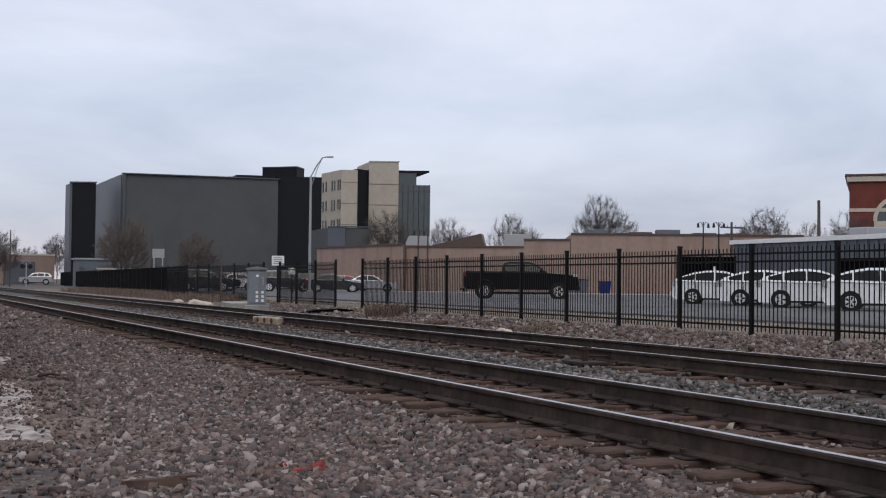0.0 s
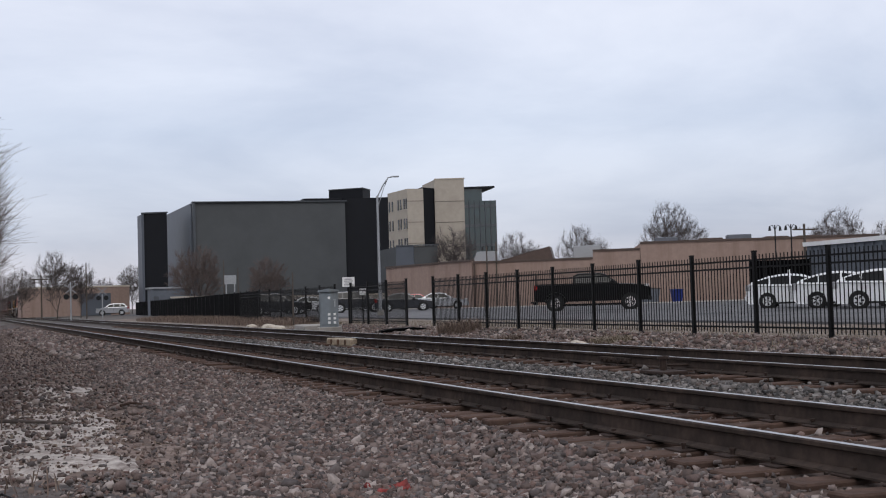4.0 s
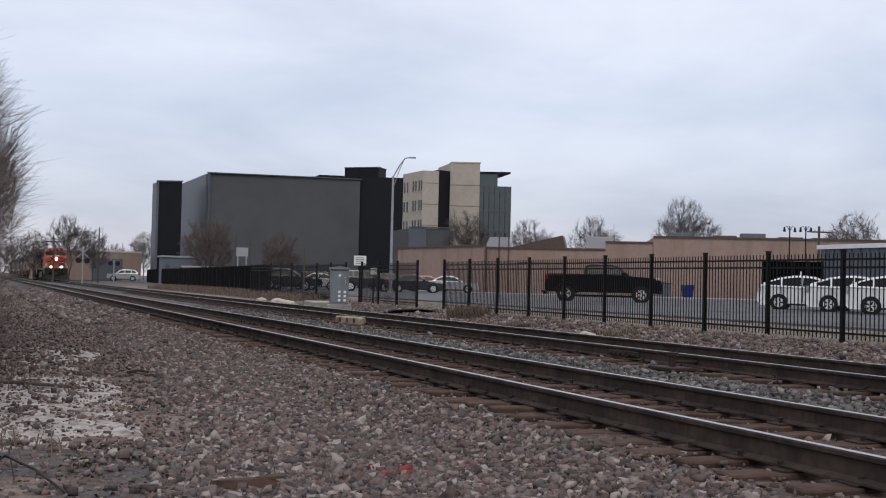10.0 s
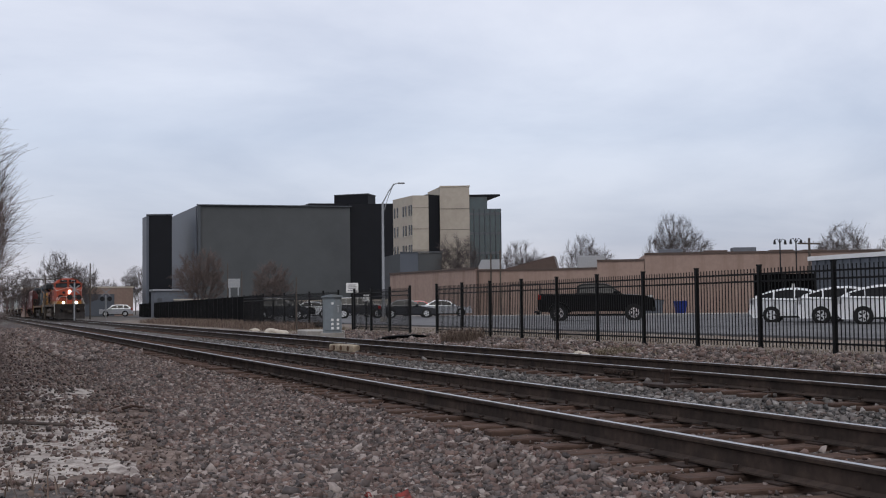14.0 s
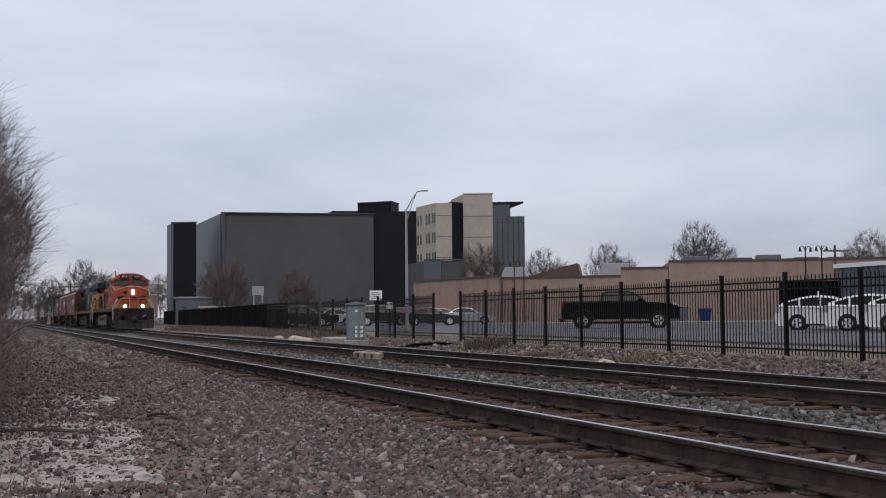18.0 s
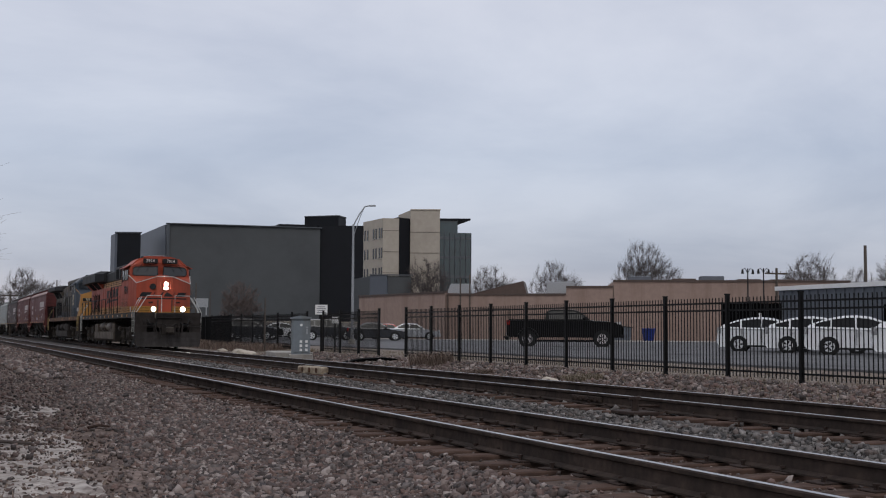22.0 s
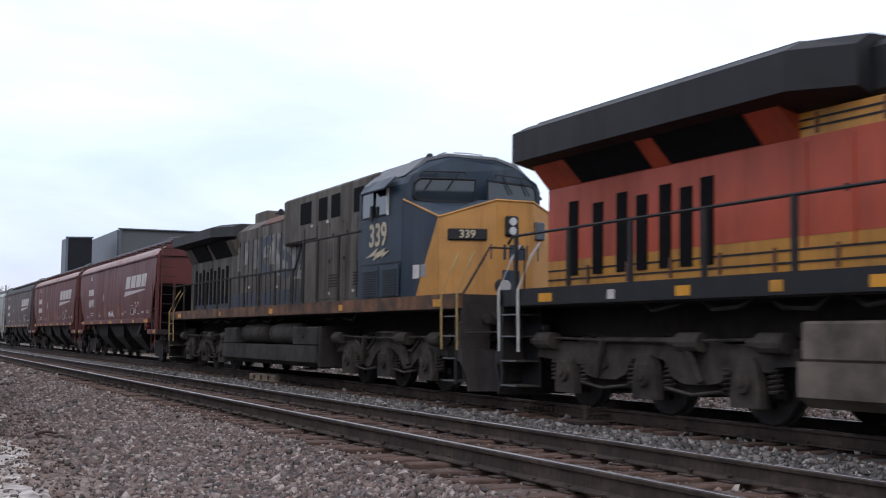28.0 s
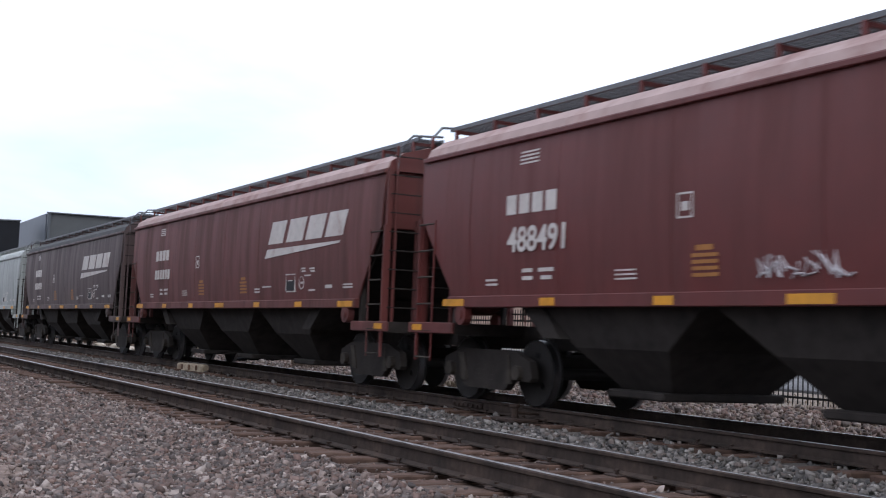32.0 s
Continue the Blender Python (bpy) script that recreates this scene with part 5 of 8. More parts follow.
    # cab
    sec = [(-1.45, 1.66), (-1.45, 3.72), (-1.36, 3.88), (-0.95, 4.22), (-0.5, 4.33), (0.5, 4.33), (0.95, 4.22), (1.36, 3.88), (1.45, 3.72), (1.45, 1.66)]

    def face_y(x, z):
        """The bowed cab front: its middle foremost, leaning back above the windows."""
        return 3.38 + 0.17 * abs(x) + max(0.0, z - 3.88) * 0.55
    mid = [(-1.45, 1.66), (-1.45, 3.72), (-1.36, 3.88), (-0.95, 4.24), (-0.5, 4.35), (0.5, 4.35), (0.95, 4.24), (1.36, 3.88), (1.45, 3.72), (1.45, 1.66)]
    cab = part("cab", Mesh().loft([[(x * 0.945, face_y(x, z), z - (0.07 if z > 4 else 0)) for x, z in sec], [(x * 0.975, face_y(x, z) + 0.14, z - (0.03 if z > 4 else 0)) for x, z in sec], [(x, 4.6, z) for x, z in mid], [(x, 5.82, z - (0.06 if z > 4 else 0)) for x, z in sec]]), cab_m, lead, "orange cab" if A else "faded navy blue cab")
    part("cab_roof", Mesh().prism([(-1.36, 3.885), (-0.96, 4.235), (-0.5, 4.355), (0.5, 4.355), (0.96, 4.235), (1.36, 3.885), (0.9, 4.19), (0.5, 4.30), (-0.5, 4.30), (-0.9, 4.19)], "y", 3.80, 5.84), M_ORANGE if A else M_GRATE, cab, "weathered cab roof sheet")
    for s in both:
        ring = [(s * 0.13, 3.40), (s * 1.20, 3.42), (s * 1.26, 3.50), (s * 1.24, 3.74), (s * 1.15, 3.82), (s * 0.13, 3.84)]
        part("windshield", Mesh().loft([[(x, face_y(x, z) - k, z) for x, z in ring] for k in (0.012, -0.02)]), M_CABGLASS, cab, "cab windshield")
        part("gasket", Mesh().tube([(x, face_y(x, z) - 0.012, z) for x, z in ring + ring[:1]], 0.026, 5), M_LBLACK, cab)
        for q in (0.45, 0.85):
            part("wiper", Mesh().tube([(s * q, face_y(q, 3.9) - 0.05, 3.94), (s * (q + 0.22), face_y(q, 3.6) - 0.03, 3.62)], 0.012, 5), M_LBLACK, cab)
        part("wiper_rail", Mesh().tube([(s * 0.30, face_y(0.3, 3.9) - 0.02, 3.90), (s * 0.32, face_y(0.3, 4) - 0.07, 3.97), (s * 1.10, face_y(1.1, 4) - 0.07, 3.95), (s * 1.16, face_y(1.1, 3.9) - 0.02, 3.88)], 0.014, 5), cab_m if A else M_LBLACK, cab)
        for ya, yb in ((3.80, 4.92), (5.00, 5.58)) if A else ((4.34, 4.98), (5.04, 5.67)):
            part("side_window", bx(min(s * 1.452, s * 1.44), max(s * 1.452, s * 1.44), ya, yb, 3.22, 3.70), M_CABGLASS, cab)
            part("window_frame", Mesh().tube([(s * 1.455, ya, 3.22), (s * 1.455, yb, 3.22), (s * 1.455, yb, 3.70), (s * 1.455, ya, 3.70), (s * 1.455, ya, 3.22)], 0.018, 5), M_LBLACK, cab)
        part("window_post", bx(min(s * 1.452, s * 1.475), max(s * 1.452, s * 1.475), 4.36, 4.44, 3.22, 3.70) if A else bx(min(s * 1.452, s * 1.475), max(s * 1.452, s * 1.475), 4.30, 4.38, 3.20, 3.70), M_GRABWHT, cab, "pale sliding window edge")
        if A:
            part("awning", Mesh().prism([(s * 1.36, 3.89), (s * 1.56, 3.78), (s * 1.56, 3.81), (s * 1.34, 3.93)], "y", 3.72, 5.80), M_ORANGE, cab, "orange drip edge over the side windows")
        else:
            part("awning", Mesh().prism([(s * 1.42, 3.86), (s * 1.66, 3.64), (s * 1.665, 3.665), (s * 1.42, 3.90)], "y", 4.06, 5.25), M_NAVY, cab, "tilted sunshade over the side window")
        part("door_seam", bx(min(s * 1.45, s * 1.458), max(s * 1.45, s * 1.458), 3.70, 5.70, 2.30, 2.315), M_LBLACK if not A else M_RUST, cab)
        part("mirror", bx(min(s * 1.5, s * 1.53), max(s * 1.5, s * 1.53), 4.96, 5.06, 3.12, 3.42), M_LBLACK, cab)
        for ya in (3.78, 4.76):
            if A:
                part("louvre_panel", bx(min(s * 1.45, s * 1.462), max(s * 1.45, s * 1.462), ya, ya + 0.84, 1.96, 2.20), M_ORANGE, cab)
                part("louvre_panel", bx(min(s * 1.45, s * 1.462), max(s * 1.45, s * 1.462), ya, ya + 0.84, 1.66, 1.958), M_YELLOW, cab)
            else:
                part("louvre_panel", bx(min(s * 1.45, s * 1.462), max(s * 1.45, s * 1.462), ya, ya + 0.84, 1.68, 2.25), M_NAVY, cab)
            for k in range(11):
                z = 1.70 + k * 0.046
                part("louvre", bx(min(s * 1.461, s * 1.476), max(s * 1.461, s * 1.476), ya + 0.09, ya + 0.75, z, z + 0.018), M_LBLACK if not A else (M_RUST if z < 1.95 else M_RUSTSILL), cab)
        if A:
            for ya, yb in ((3.58, 3.78), (4.62, 4.76), (5.60, 5.82)):
                part("cab_band", bx(min(s * 1.45, s * 1.456), max(s * 1.45, s * 1.456), ya, yb, 1.67, 1.95), M_YELLOW, cab, "yellow band along the cab foot")
                for z in (1.75, 1.86):
                    part("pinstripe", bx(min(s * 1.455, s * 1.459), max(s * 1.455, s * 1.459), ya, yb, z, z + 0.022), M_LBLACK, cab)
        part("antenna", Mesh().tube([(s * 0.4, 4.5 + 0.4 * s, 4.3), (s * 0.4, 4.5 + 0.4 * s, 4.42), (s * 0.4, 4.85 + 0.4 * s, 4.42), (s * 0.4, 4.85 + 0.4 * s, 4.3)], 0.015, 5), M_GALV, cab)
        if A:
            nb = part("number_board", bx(-0.34, 0.34, -0.10, 0.16, -0.115, 0.115, c=0.02), M_LBLACK, cab, "lit black number board")
            nb.matrix_basis = pose(s * 0.46, 3.50, 4.11, 0, 0, s * 9.6)
            letters("number", "7914", 0.20, M_DECAL, cab, (s * 0.46 + s * 0.017, 3.396, 4.11), 90, 0, s * 9.6)
    part("air_conditioner", bx(-0.6, 0.6, 4.5, 5.4, 4.28, 4.40, c=0.04), cab_m, cab)
    part("roof_grab", Mesh().tube([(-0.3, 3.95, 4.30), (-0.3, 3.95, 4.40), (0.0, 3.95, 4.41), (0.3, 3.95, 4.40), (0.3, 3.95, 4.30)], 0.014, 5), M_GRABWHT if not A else M_GALV, cab)
    part("antenna_dome", Mesh().disc((-0.75, 4.05, 0), 0.10, "z", 4.22, 4.36, 12, 0.05), M_LBLACK, cab)
    letters("cab_number", "7914" if A else "339", 0.56 if A else 0.60, M_LBLACK if A else M_NUMBER, cab, (-1.456, 4.35 if A else 4.82, 2.70 if A else 2.84), 90, 0, -90, squeeze=1.0)
    if not A:
        part("emblem_bolt", Mesh().prism([(4.82 - (u - 690) * 0.0064, 2.82 - (v - 35) * 0.0056) for u, v in ((598, 102), (690, 72), (678, 90), (750, 75), (738, 91), (785, 85), (718, 110), (730, 96), (656, 114), (672, 95))], "x", -1.462, -1.45), M_NUMBER, cab, "cream lightning-bolt emblem")
    # nose
    plan = [(-1.43, 3.66), (-1.24, 2.50), (-0.36, 2.08), (0.36, 2.08), (1.24, 2.50), (1.43, 3.66)]
    tops = (3.42, 3.02, 3.32, 3.32, 3.02, 3.42)

    def nose_y(x):
        return 2.08 + max(0.0, abs(x) - 0.36) * 0.477
    nm = Mesh()
    nm.add([(x, y, 1.66) for x, y in plan] + [(x, y, z) for (x, y), z in zip(plan, tops)] + [(0, 3.66, 3.50)],
           [(k, k + 1, k + 7, k + 6) for k in range(5)] + [(6, 7, 12), (7, 8, 12), (8, 9, 12), (9, 10, 12), (10, 11, 12), (0, 6, 12, 11, 5), (5, 4, 3, 2, 1, 0)])
    nose = part("nose", nm, M_ORANGE if A else M_NAVY, lead, "orange nose" if A else "navy nose with a yellow front")
    edge = [(plan[k][0] * 1.004, plan[k][1] - 0.006, tops[k] + 0.004) for k in (0, 1, 2, 3, 4, 5)]
    part("nose_edge", Mesh().tube(edge, 0.022, 5), M_DECAL if A else M_NOSE, nose)
    faces = [(plan[1], plan[2]), (plan[2], plan[3]), (plan[3], plan[4])]
    if A:
        for z in (2.98, 2.80):
            hl = part("headlight", Mesh().disc((0.03, 0, z), 0.10, "y", 2.00, 2.10, 16), M_CHROME, lead, "twin headlight, lit")
            part("lens", Mesh().disc((0.03, 0, z), 0.088, "y", 1.985, 2.0, 16), M_HEADLIGHT, hl)
        part("lamp_housing", bx(-0.14, 0.20, 2.04, 2.10, 2.66, 3.12, c=0.03), M_ORANGE, nose)
        part("bell_port", Mesh().disc((-0.55, 0, 2.86), 0.14, "y", nose_y(0.55) - 0.10, nose_y(0.55) + 0.05, 18), M_LBLACK, nose)
        for xa in (-1.12, -0.58, -0.06, 0.52):
            out = [(xa, 2.40), (xa + 0.42, 2.40), (xa + 0.54, 2.60), (xa + 0.12, 2.60)]
            part("name_block", Mesh().loft([[(x, nose_y(x) - k, z) for x, z in out] for k in (0.01, -0.01)]), M_LBLACK, nose, "plain dark block of the painted name")
        for x0, x1 in ((-1.20, -0.36), (-0.36, 0.36), (0.36, 1.05)):
            part("name_bar", Mesh().loft([[(x, nose_y(x) - k, z) for x, z in ((x0, 2.28), (x1, 2.28), (x1, 2.34), (x0, 2.34))] for k in (0.01, -0.01)]), M_LBLACK, nose)
        band = [(-1.436, 3.66), (-1.246, 2.494), (-0.36, 2.072), (0.36, 2.072), (1.246, 2.494), (1.436, 3.66)]
        part("nose_band", Mesh().prism(band, "z", 1.67, 1.95), M_YELLOW, nose, "yellow band round the nose foot")
        for z in (1.75, 1.86):
            part("pinstripe", Mesh().prism([(x * 1.003, y - 0.004) for x, y in band], "z", z, z + 0.02), M_LBLACK, nose)
        part("notice", bx(-1.455, -1.445, 3.10, 3.34, 1.70, 1.93), M_DECAL, nose).matrix_basis = pose(0.062, 0.0, 0)
        part("nose_door", bx(-0.30, 0.30, 2.045, 2.1, 1.68, 2.24, c=0.01), M_ORANGE, nose, "orange nose door")
        part("nose_step", bx(-0.28, 0.28, 1.80, 2.05, 1.66, 1.70), M_YELLOW, nose)
        for s in both:
            part("lamp_grab", Mesh().tube([(s * 0.24, 2.04, 2.72), (s * 0.24, 1.98, 2.74), (s * 0.24, 1.98, 3.04), (s * 0.24, 2.06, 3.06)], 0.012, 5), M_ORANGE, nose)
            part("nose_door_rail", bx(s * 0.32 - 0.03, s * 0.32 + 0.03, 2.04, 2.1, 1.68, 2.25), M_RUST, nose)
            part("grille_notch", bx(min(s * 0.36, s * 0.72), max(s * 0.36, s * 0.72), 2.16, 2.30, 2.10, 2.16), M_LBLACK, nose)
    else:
        for (p0, p1), (za, zb) in zip(faces, ((3.02, 3.32), (3.32, 3.32), (3.32, 3.02))):
            ln = math.hypot(p1[0] - p0[0], p1[1] - p0[1])
            part("nose_front", plate(p0, p1, [(0, 1.66), (ln, 1.66), (ln, zb), (0, za)]), M_NOSE, nose, "weathered yellow nose front")
        side = math.hypot(0.19, 1.16)
        part("nose_flank", plate(plan[0], plan[1], [(side - 0.72, 1.66), (side, 1.66), (side, 3.02), (side - 0.04, 3.04), (side - 0.50, 2.14)]), M_NOSE, nose, "yellow wrapping round the nose corner")
        part("nose_flank", plate(plan[4], plan[5], [(0, 1.66), (0.72, 1.66), (0.50, 2.14), (0.04, 3.04), (0, 3.02)]), M_NOSE, nose, "yellow wrapping round the nose corner")
        hb = part("headlight", bx(-0.20, 0.06, 2.02, 2.10, 2.70, 3.06, c=0.03), M_LBLACK, lead, "black twin headlight housing")
        for z in (2.96, 2.80):
            part("lens", Mesh().disc((-0.07, 0, z), 0.07, "y", 2.0, 2.02, 14), M_LENS, hb)
        nb = part("number_board", bx(-0.34, 0.34, -0.03, 0.03, -0.10, 0.10, c=0.02), M_LBLACK, nose, "black number board")
        nb.matrix_basis = pose(-0.82, nose_y(0.82) - 0.03, 2.72, 0, 0, -25.5)
        letters("number", "339", 0.19, M_NUMBER, nose, (-0.836, nose_y(0.82) - 0.062, 2.72), 90, 0, -25.5)
        for i in range(3):
            xa = -0.45 + i * 0.34
            out = [(xa, 2.30), (xa + 0.28, 2.30), (xa + 0.28, 2.56), (xa, 2.56)]
            part("name_block", Mesh().loft([[(x, nose_y(x) - k, z) for x, z in out] for k in (0.014, -0.01)]), M_NAVY, nose, "plain dark block of the painted name")
        part("nose_door_window", bx(0.40, 0.60, 2.05, 2.2, 2.66, 2.98, c=0.02), M_CABGLASS, nose)
        part("nose_door", bx(-0.24, 0.10, 2.055, 2.1, 1.68, 2.12, c=0.01), M_NAVY, nose)
        for ya, yb, za, zb, mt in ((0.36, 0.56, 1.98, 2.22, M_DECAL), (0.60, 0.76, 2.0, 2.22, M_GALV)):
            part("notice", plate(plan[0], plan[1], [(ya, za), (yb, za), (yb, zb), (ya, zb)], 0.012), mt, nose)
    for s in both:
        dl = part("ditch_light", Mesh().disc((s * 0.66, 0, 1.80), 0.12, "y", 1.16, 1.32, 16), M_CHROME if A else M_LBLACK, lead, "ditch light on the front walkway")
        part("lens", Mesh().disc((s * 0.66, 0, 1.80), 0.10, "y", 1.145, 1.16, 16), M_HEADLIGHT if A else M_LENS, dl)
        part("bracket", bx(s * 0.66 - 0.06, s * 0.66 + 0.06, 1.2, 1.3, 1.64, 1.72), M_LBLACK, dl)
        hr = M_GRABWHT if A else M_GRABYEL
        part("front_handrail", Mesh().tube([(s * 0.30, 1.17, 1.66), (s * 0.30, 1.17, 2.42), (s * 0.95, 1.17, 2.42), (s * 1.05, 1.17, 2.25), (s * 1.42, 1.17, 1.66)], 0.02, 6), M_LBLACK if not A else hr, lead)
    # hood
    top_a, top_b = (4.14, 4.02) if A else (4.20, 4.02)
    HX = 0.95
    if A:
        part("hood_lower_band", bx(-HX, HX, 5.7, 21.85, 1.66, 2.08), M_YELLOW, lead, "yellow lower hood band with black pinstripes")
        hood = part("hood", bx(-HX - 0.003, HX + 0.003, 5.7, 21.85, 2.08, 3.15), M_ORANGE, lead, "orange engine hood with doors")
        up = part("hood_upper_band", bx(-HX, HX, 5.7, 17.5, 3.15, 3.42), M_YELLOW, lead, "yellow upper hood band")
        stripes(lead, HX + 0.004, 5.75, 21.85, 1.70, 2.04)
        stripes(lead, HX + 0.004, 5.75, 17.4, 3.18, 3.40)
        roof = part("hood_roof", Mesh().box(-1.0, 1.0, 5.7, 11.4, 3.42, top_a, c=0.05).box(-0.9, 0.9, 11.4, 16.0, 3.42, top_b, c=0.08), M_LBLACK, lead, "black upper hood")
    else:
        hood = part("hood", Mesh().box(-HX, HX, 5.7, 21.85, 1.66, 3.55).prism([(-HX, 3.55), (HX, 3.55), (HX, 3.78), (0.62, top_b), (-0.62, top_b), (-HX, 3.78)], "y", 11.8, 21.0), body_m, lead, "grimy grey engine hood with doors")
        roof = part("inverter_cabin", bx(-1.12, 1.12, 5.7, 11.8, 3.1, top_a, c=0.05), M_HOODGREY, lead, "raised grey equipment cabin")
        part("lower_cabin", bx(-1.12, 1.12, 5.7, 10.2, 1.66, 3.1), M_HOODGREY, lead)
        for s in both:
            for ya, yb, za, zb, m in ((10.35, 11.75, 2.30, 3.08, M_PALEPAINT), (11.85, 12.35, 2.55, 3.50, M_PALEPAINT), (12.55, 12.95, 2.45, 3.50, M_PALEPAINT), (13.05, 13.45, 2.75, 3.50, M_PALEPAINT), (13.55, 14.0, 2.95, 3.50, M_PALEPAINT), (14.45, 14.85, 2.70, 3.48, M_PALEPAINT), (15.35, 15.75, 2.85, 3.44, M_PALEPAINT), (16.1, 16.5, 2.7, 3.35, M_PALEPAINT)):
                part("paint_patch", bx(min(s * HX, s * (HX + 0.004)), max(s * HX, s * (HX + 0.004)), ya, yb, za, zb), m, hood, "pale worn hood paint")
            for yc, zc, r0, r1, a0, a1 in ((13.65, 2.98, 0.36, 0.66, 50, 310), (12.20, 3.14, 0.14, 0.42, 20, 270), (12.05, 2.66, 0.14, 0.42, -160, 90)):
                out = [(yc - r1 * 1.15 * math.cos(math.radians(a0 + (a1 - a0) * k / 14)), zc + r1 * 0.80 * math.sin(math.radians(a0 + (a1 - a0) * k / 14))) for k in range(15)] + [(yc - r0 * 1.15 * math.cos(math.radians(a1 + (a0 - a1) * k / 14)), zc + r0 * 0.80 * math.sin(math.radians(a1 + (a0 - a1) * k / 14))) for k in range(15)]
                arc = Mesh()
                arc.add([(s * (HX + q), y, z) for q in (0.001, 0.008) for y, z in out], [(k, k + 1, 28 - k, 29 - k) for k in range(14)] + [(30 + k, 31 + k, 58 - k, 59 - k) for k in range(14)] + [(k, (k + 1) % 30, 30 + (k + 1) % 30, 30 + k) for k in range(30)])
                part("paint_arc", arc, M_HOODBLUE, hood, "faded blue painted arc")
            part("paint_arc", Mesh().prism([(11.55, 2.36), (11.20, 2.36), (10.40, 3.50), (10.75, 3.50)], "x", s * HX, s * (HX + 0.008)), M_HOODBLUE, hood)
            part("paint_arc", Mesh().prism([(10.75, 2.36), (10.40, 2.36), (11.20, 3.50), (11.55, 3.50)], "x", s * HX, s * (HX + 0.007)), M_HOODBLUE, hood)
            for y0, y1, z0, z1 in ((5.95, 7.3, 2.5, 3.3), (7.4, 8.1, 1.75, 3.35), (8.3, 9.2, 1.75, 3.3)):
                part("door_panel", bx(min(s * 1.12, s * 1.128), max(s * 1.12, s * 1.128), y0, y1, z0, z1, c=0.002), M_HOODGREY, hood)
                part("latch", bx(min(s * 1.12, s * 1.145), max(s * 1.12, s * 1.145), y0 + 0.08, y0 + 0.14, (z0 + z1) / 2, (z0 + z1) / 2 + 0.08), M_UNDER, hood)
            for y0, z0 in ((6.2, 3.42), (9.6, 3.4), (8.55, 3.42), (6.9, 1.86), (8.35, 1.84), (12.7, 2.14), (15.2, 2.2), (14.3, 1.9)):
                part("stencil_tag", bx(min(s * 1.12, s * 1.130) if y0 < 10 else min(s * HX, s * (HX + 0.01)), max(s * 1.12, s * 1.130) if y0 < 10 else max(s * HX, s * (HX + 0.01)), y0, y0 + 0.12, z0, z0 + 0.06), M_DECAL, hood)
        for s in both:
            part("paint_band", bx(min(s * HX, s * (HX + 0.005)), max(s * HX, s * (HX + 0.005)), 10.3, 21.0, 1.72, 2.08), M_HOODBLUE, hood)
        for s in both:
            part("rust_strip", Mesh().prism([(s * 0.64, 4.005), (s * 0.955, 3.79), (s * 0.96, 3.81), (s * 0.65, 4.03)], "y", 11.9, 14.4), M_RUST, hood)
    X = HX + 0.004
    for s in both:
        xs = (min(s * X, s * (X + 0.012)), max(s * X, s * (X + 0.012)))
        n = 14
        for i in range(n + 1):
            y = (6.3 if A else 10.4) + i * ((16.3 - 6.3) if A else (16.2 - 10.4)) / n
            part("door_edge", bx(*xs, y - 0.012, y + 0.012, 1.95 if A else 1.75, 3.10 if A else 3.5), M_LBLACK if not A else M_ORANGE, hood)
            if i < n:
                part("latch", bx(*xs, y + 0.08, y + 0.13, 2.5, 2.58), M_LBLACK, hood)
        for i, y in enumerate((17.9, 18.32, 18.76, 19.28, 19.75, 20.35, 21.0) if A else (17.4, 17.85, 18.3, 18.75, 19.2, 19.65, 20.1, 20.55, 21.0)):
            z1 = 2.84 if i % 2 else 2.92
            part("vent_slot", bx(*xs, y, y + 0.25, 1.85, z1), M_VENT, hood, "dark vent slot")
        # radiator grilles under the wing
        part("radiator_apron", Mesh().prism([(s * 0.95, 3.15), (s * (1.34 if A else 1.18), 3.58), (s * 0.95, 3.58)], "y", 16.4, 21.85), body_m, hood)
        for ya, yb in ((17.0, 18.75), (19.15, 20.9)):
            part("radiator_screen", Mesh().prism([(s * 0.965, 3.16), (s * (1.395 if A else 1.235), 3.60), (s * 0.95, 3.60)], "y", ya, yb), M_VENT, hood, "dark radiator screen")
    if A:
        for s in both:
            for y0 in (6.15, 7.45, 8.9):
                lp = part("louvre_panel", bx(min(s * X, s * (X + 0.02)), max(s * X, s * (X + 0.02)), y0, y0 + 0.55, 1.84, 2.08, c=0.003), M_YELLOW, hood)
                for k in range(5):
                    part("louvre", bx(min(s * (X + 0.018), s * (X + 0.034)), max(s * (X + 0.018), s * (X + 0.034)), y0 + 0.05, y0 + 0.50, 1.865 + k * 0.042, 1.885 + k * 0.042), M_LBLACK, hood)
            for k in range(16):
                y = 6.0 + k * 0.98
                part("hinge", bx(min(s * X, s * (X + 0.016)), max(s * X, s * (X + 0.016)), y, y + 0.05, 1.72, 1.98), M_RUST, hood)
                part("hinge", bx(min(s * X, s * (X + 0.016)), max(s * X, s * (X + 0.016)), y + 0.3, y + 0.34, 3.17, 3.40), M_RUST, hood) if y < 16.5 else None
        sloped_bars("name_block", hood, -0.960, [(13.75, 14.7), (12.6, 13.5), (11.5, 12.4), (10.4, 11.3)], 2.58, 3.0, 0.25, M_LBLACK)
        sloped_bars("name_wedge", hood, -0.960, [], 0, 0, 0, M_LBLACK, [(15.1, 2.20), (14.5, 2.50), (10.4, 2.46), (10.3, 2.41), (14.2, 2.32)])
    # radiator housing with wings
    if A:
        ra = [(-1.0, 3.42), (-1.5, 3.54), (-1.5, 3.97), (-1.25, 4.10), (1.25, 4.10), (1.5, 3.97), (1.5, 3.54), (1.0, 3.42)]
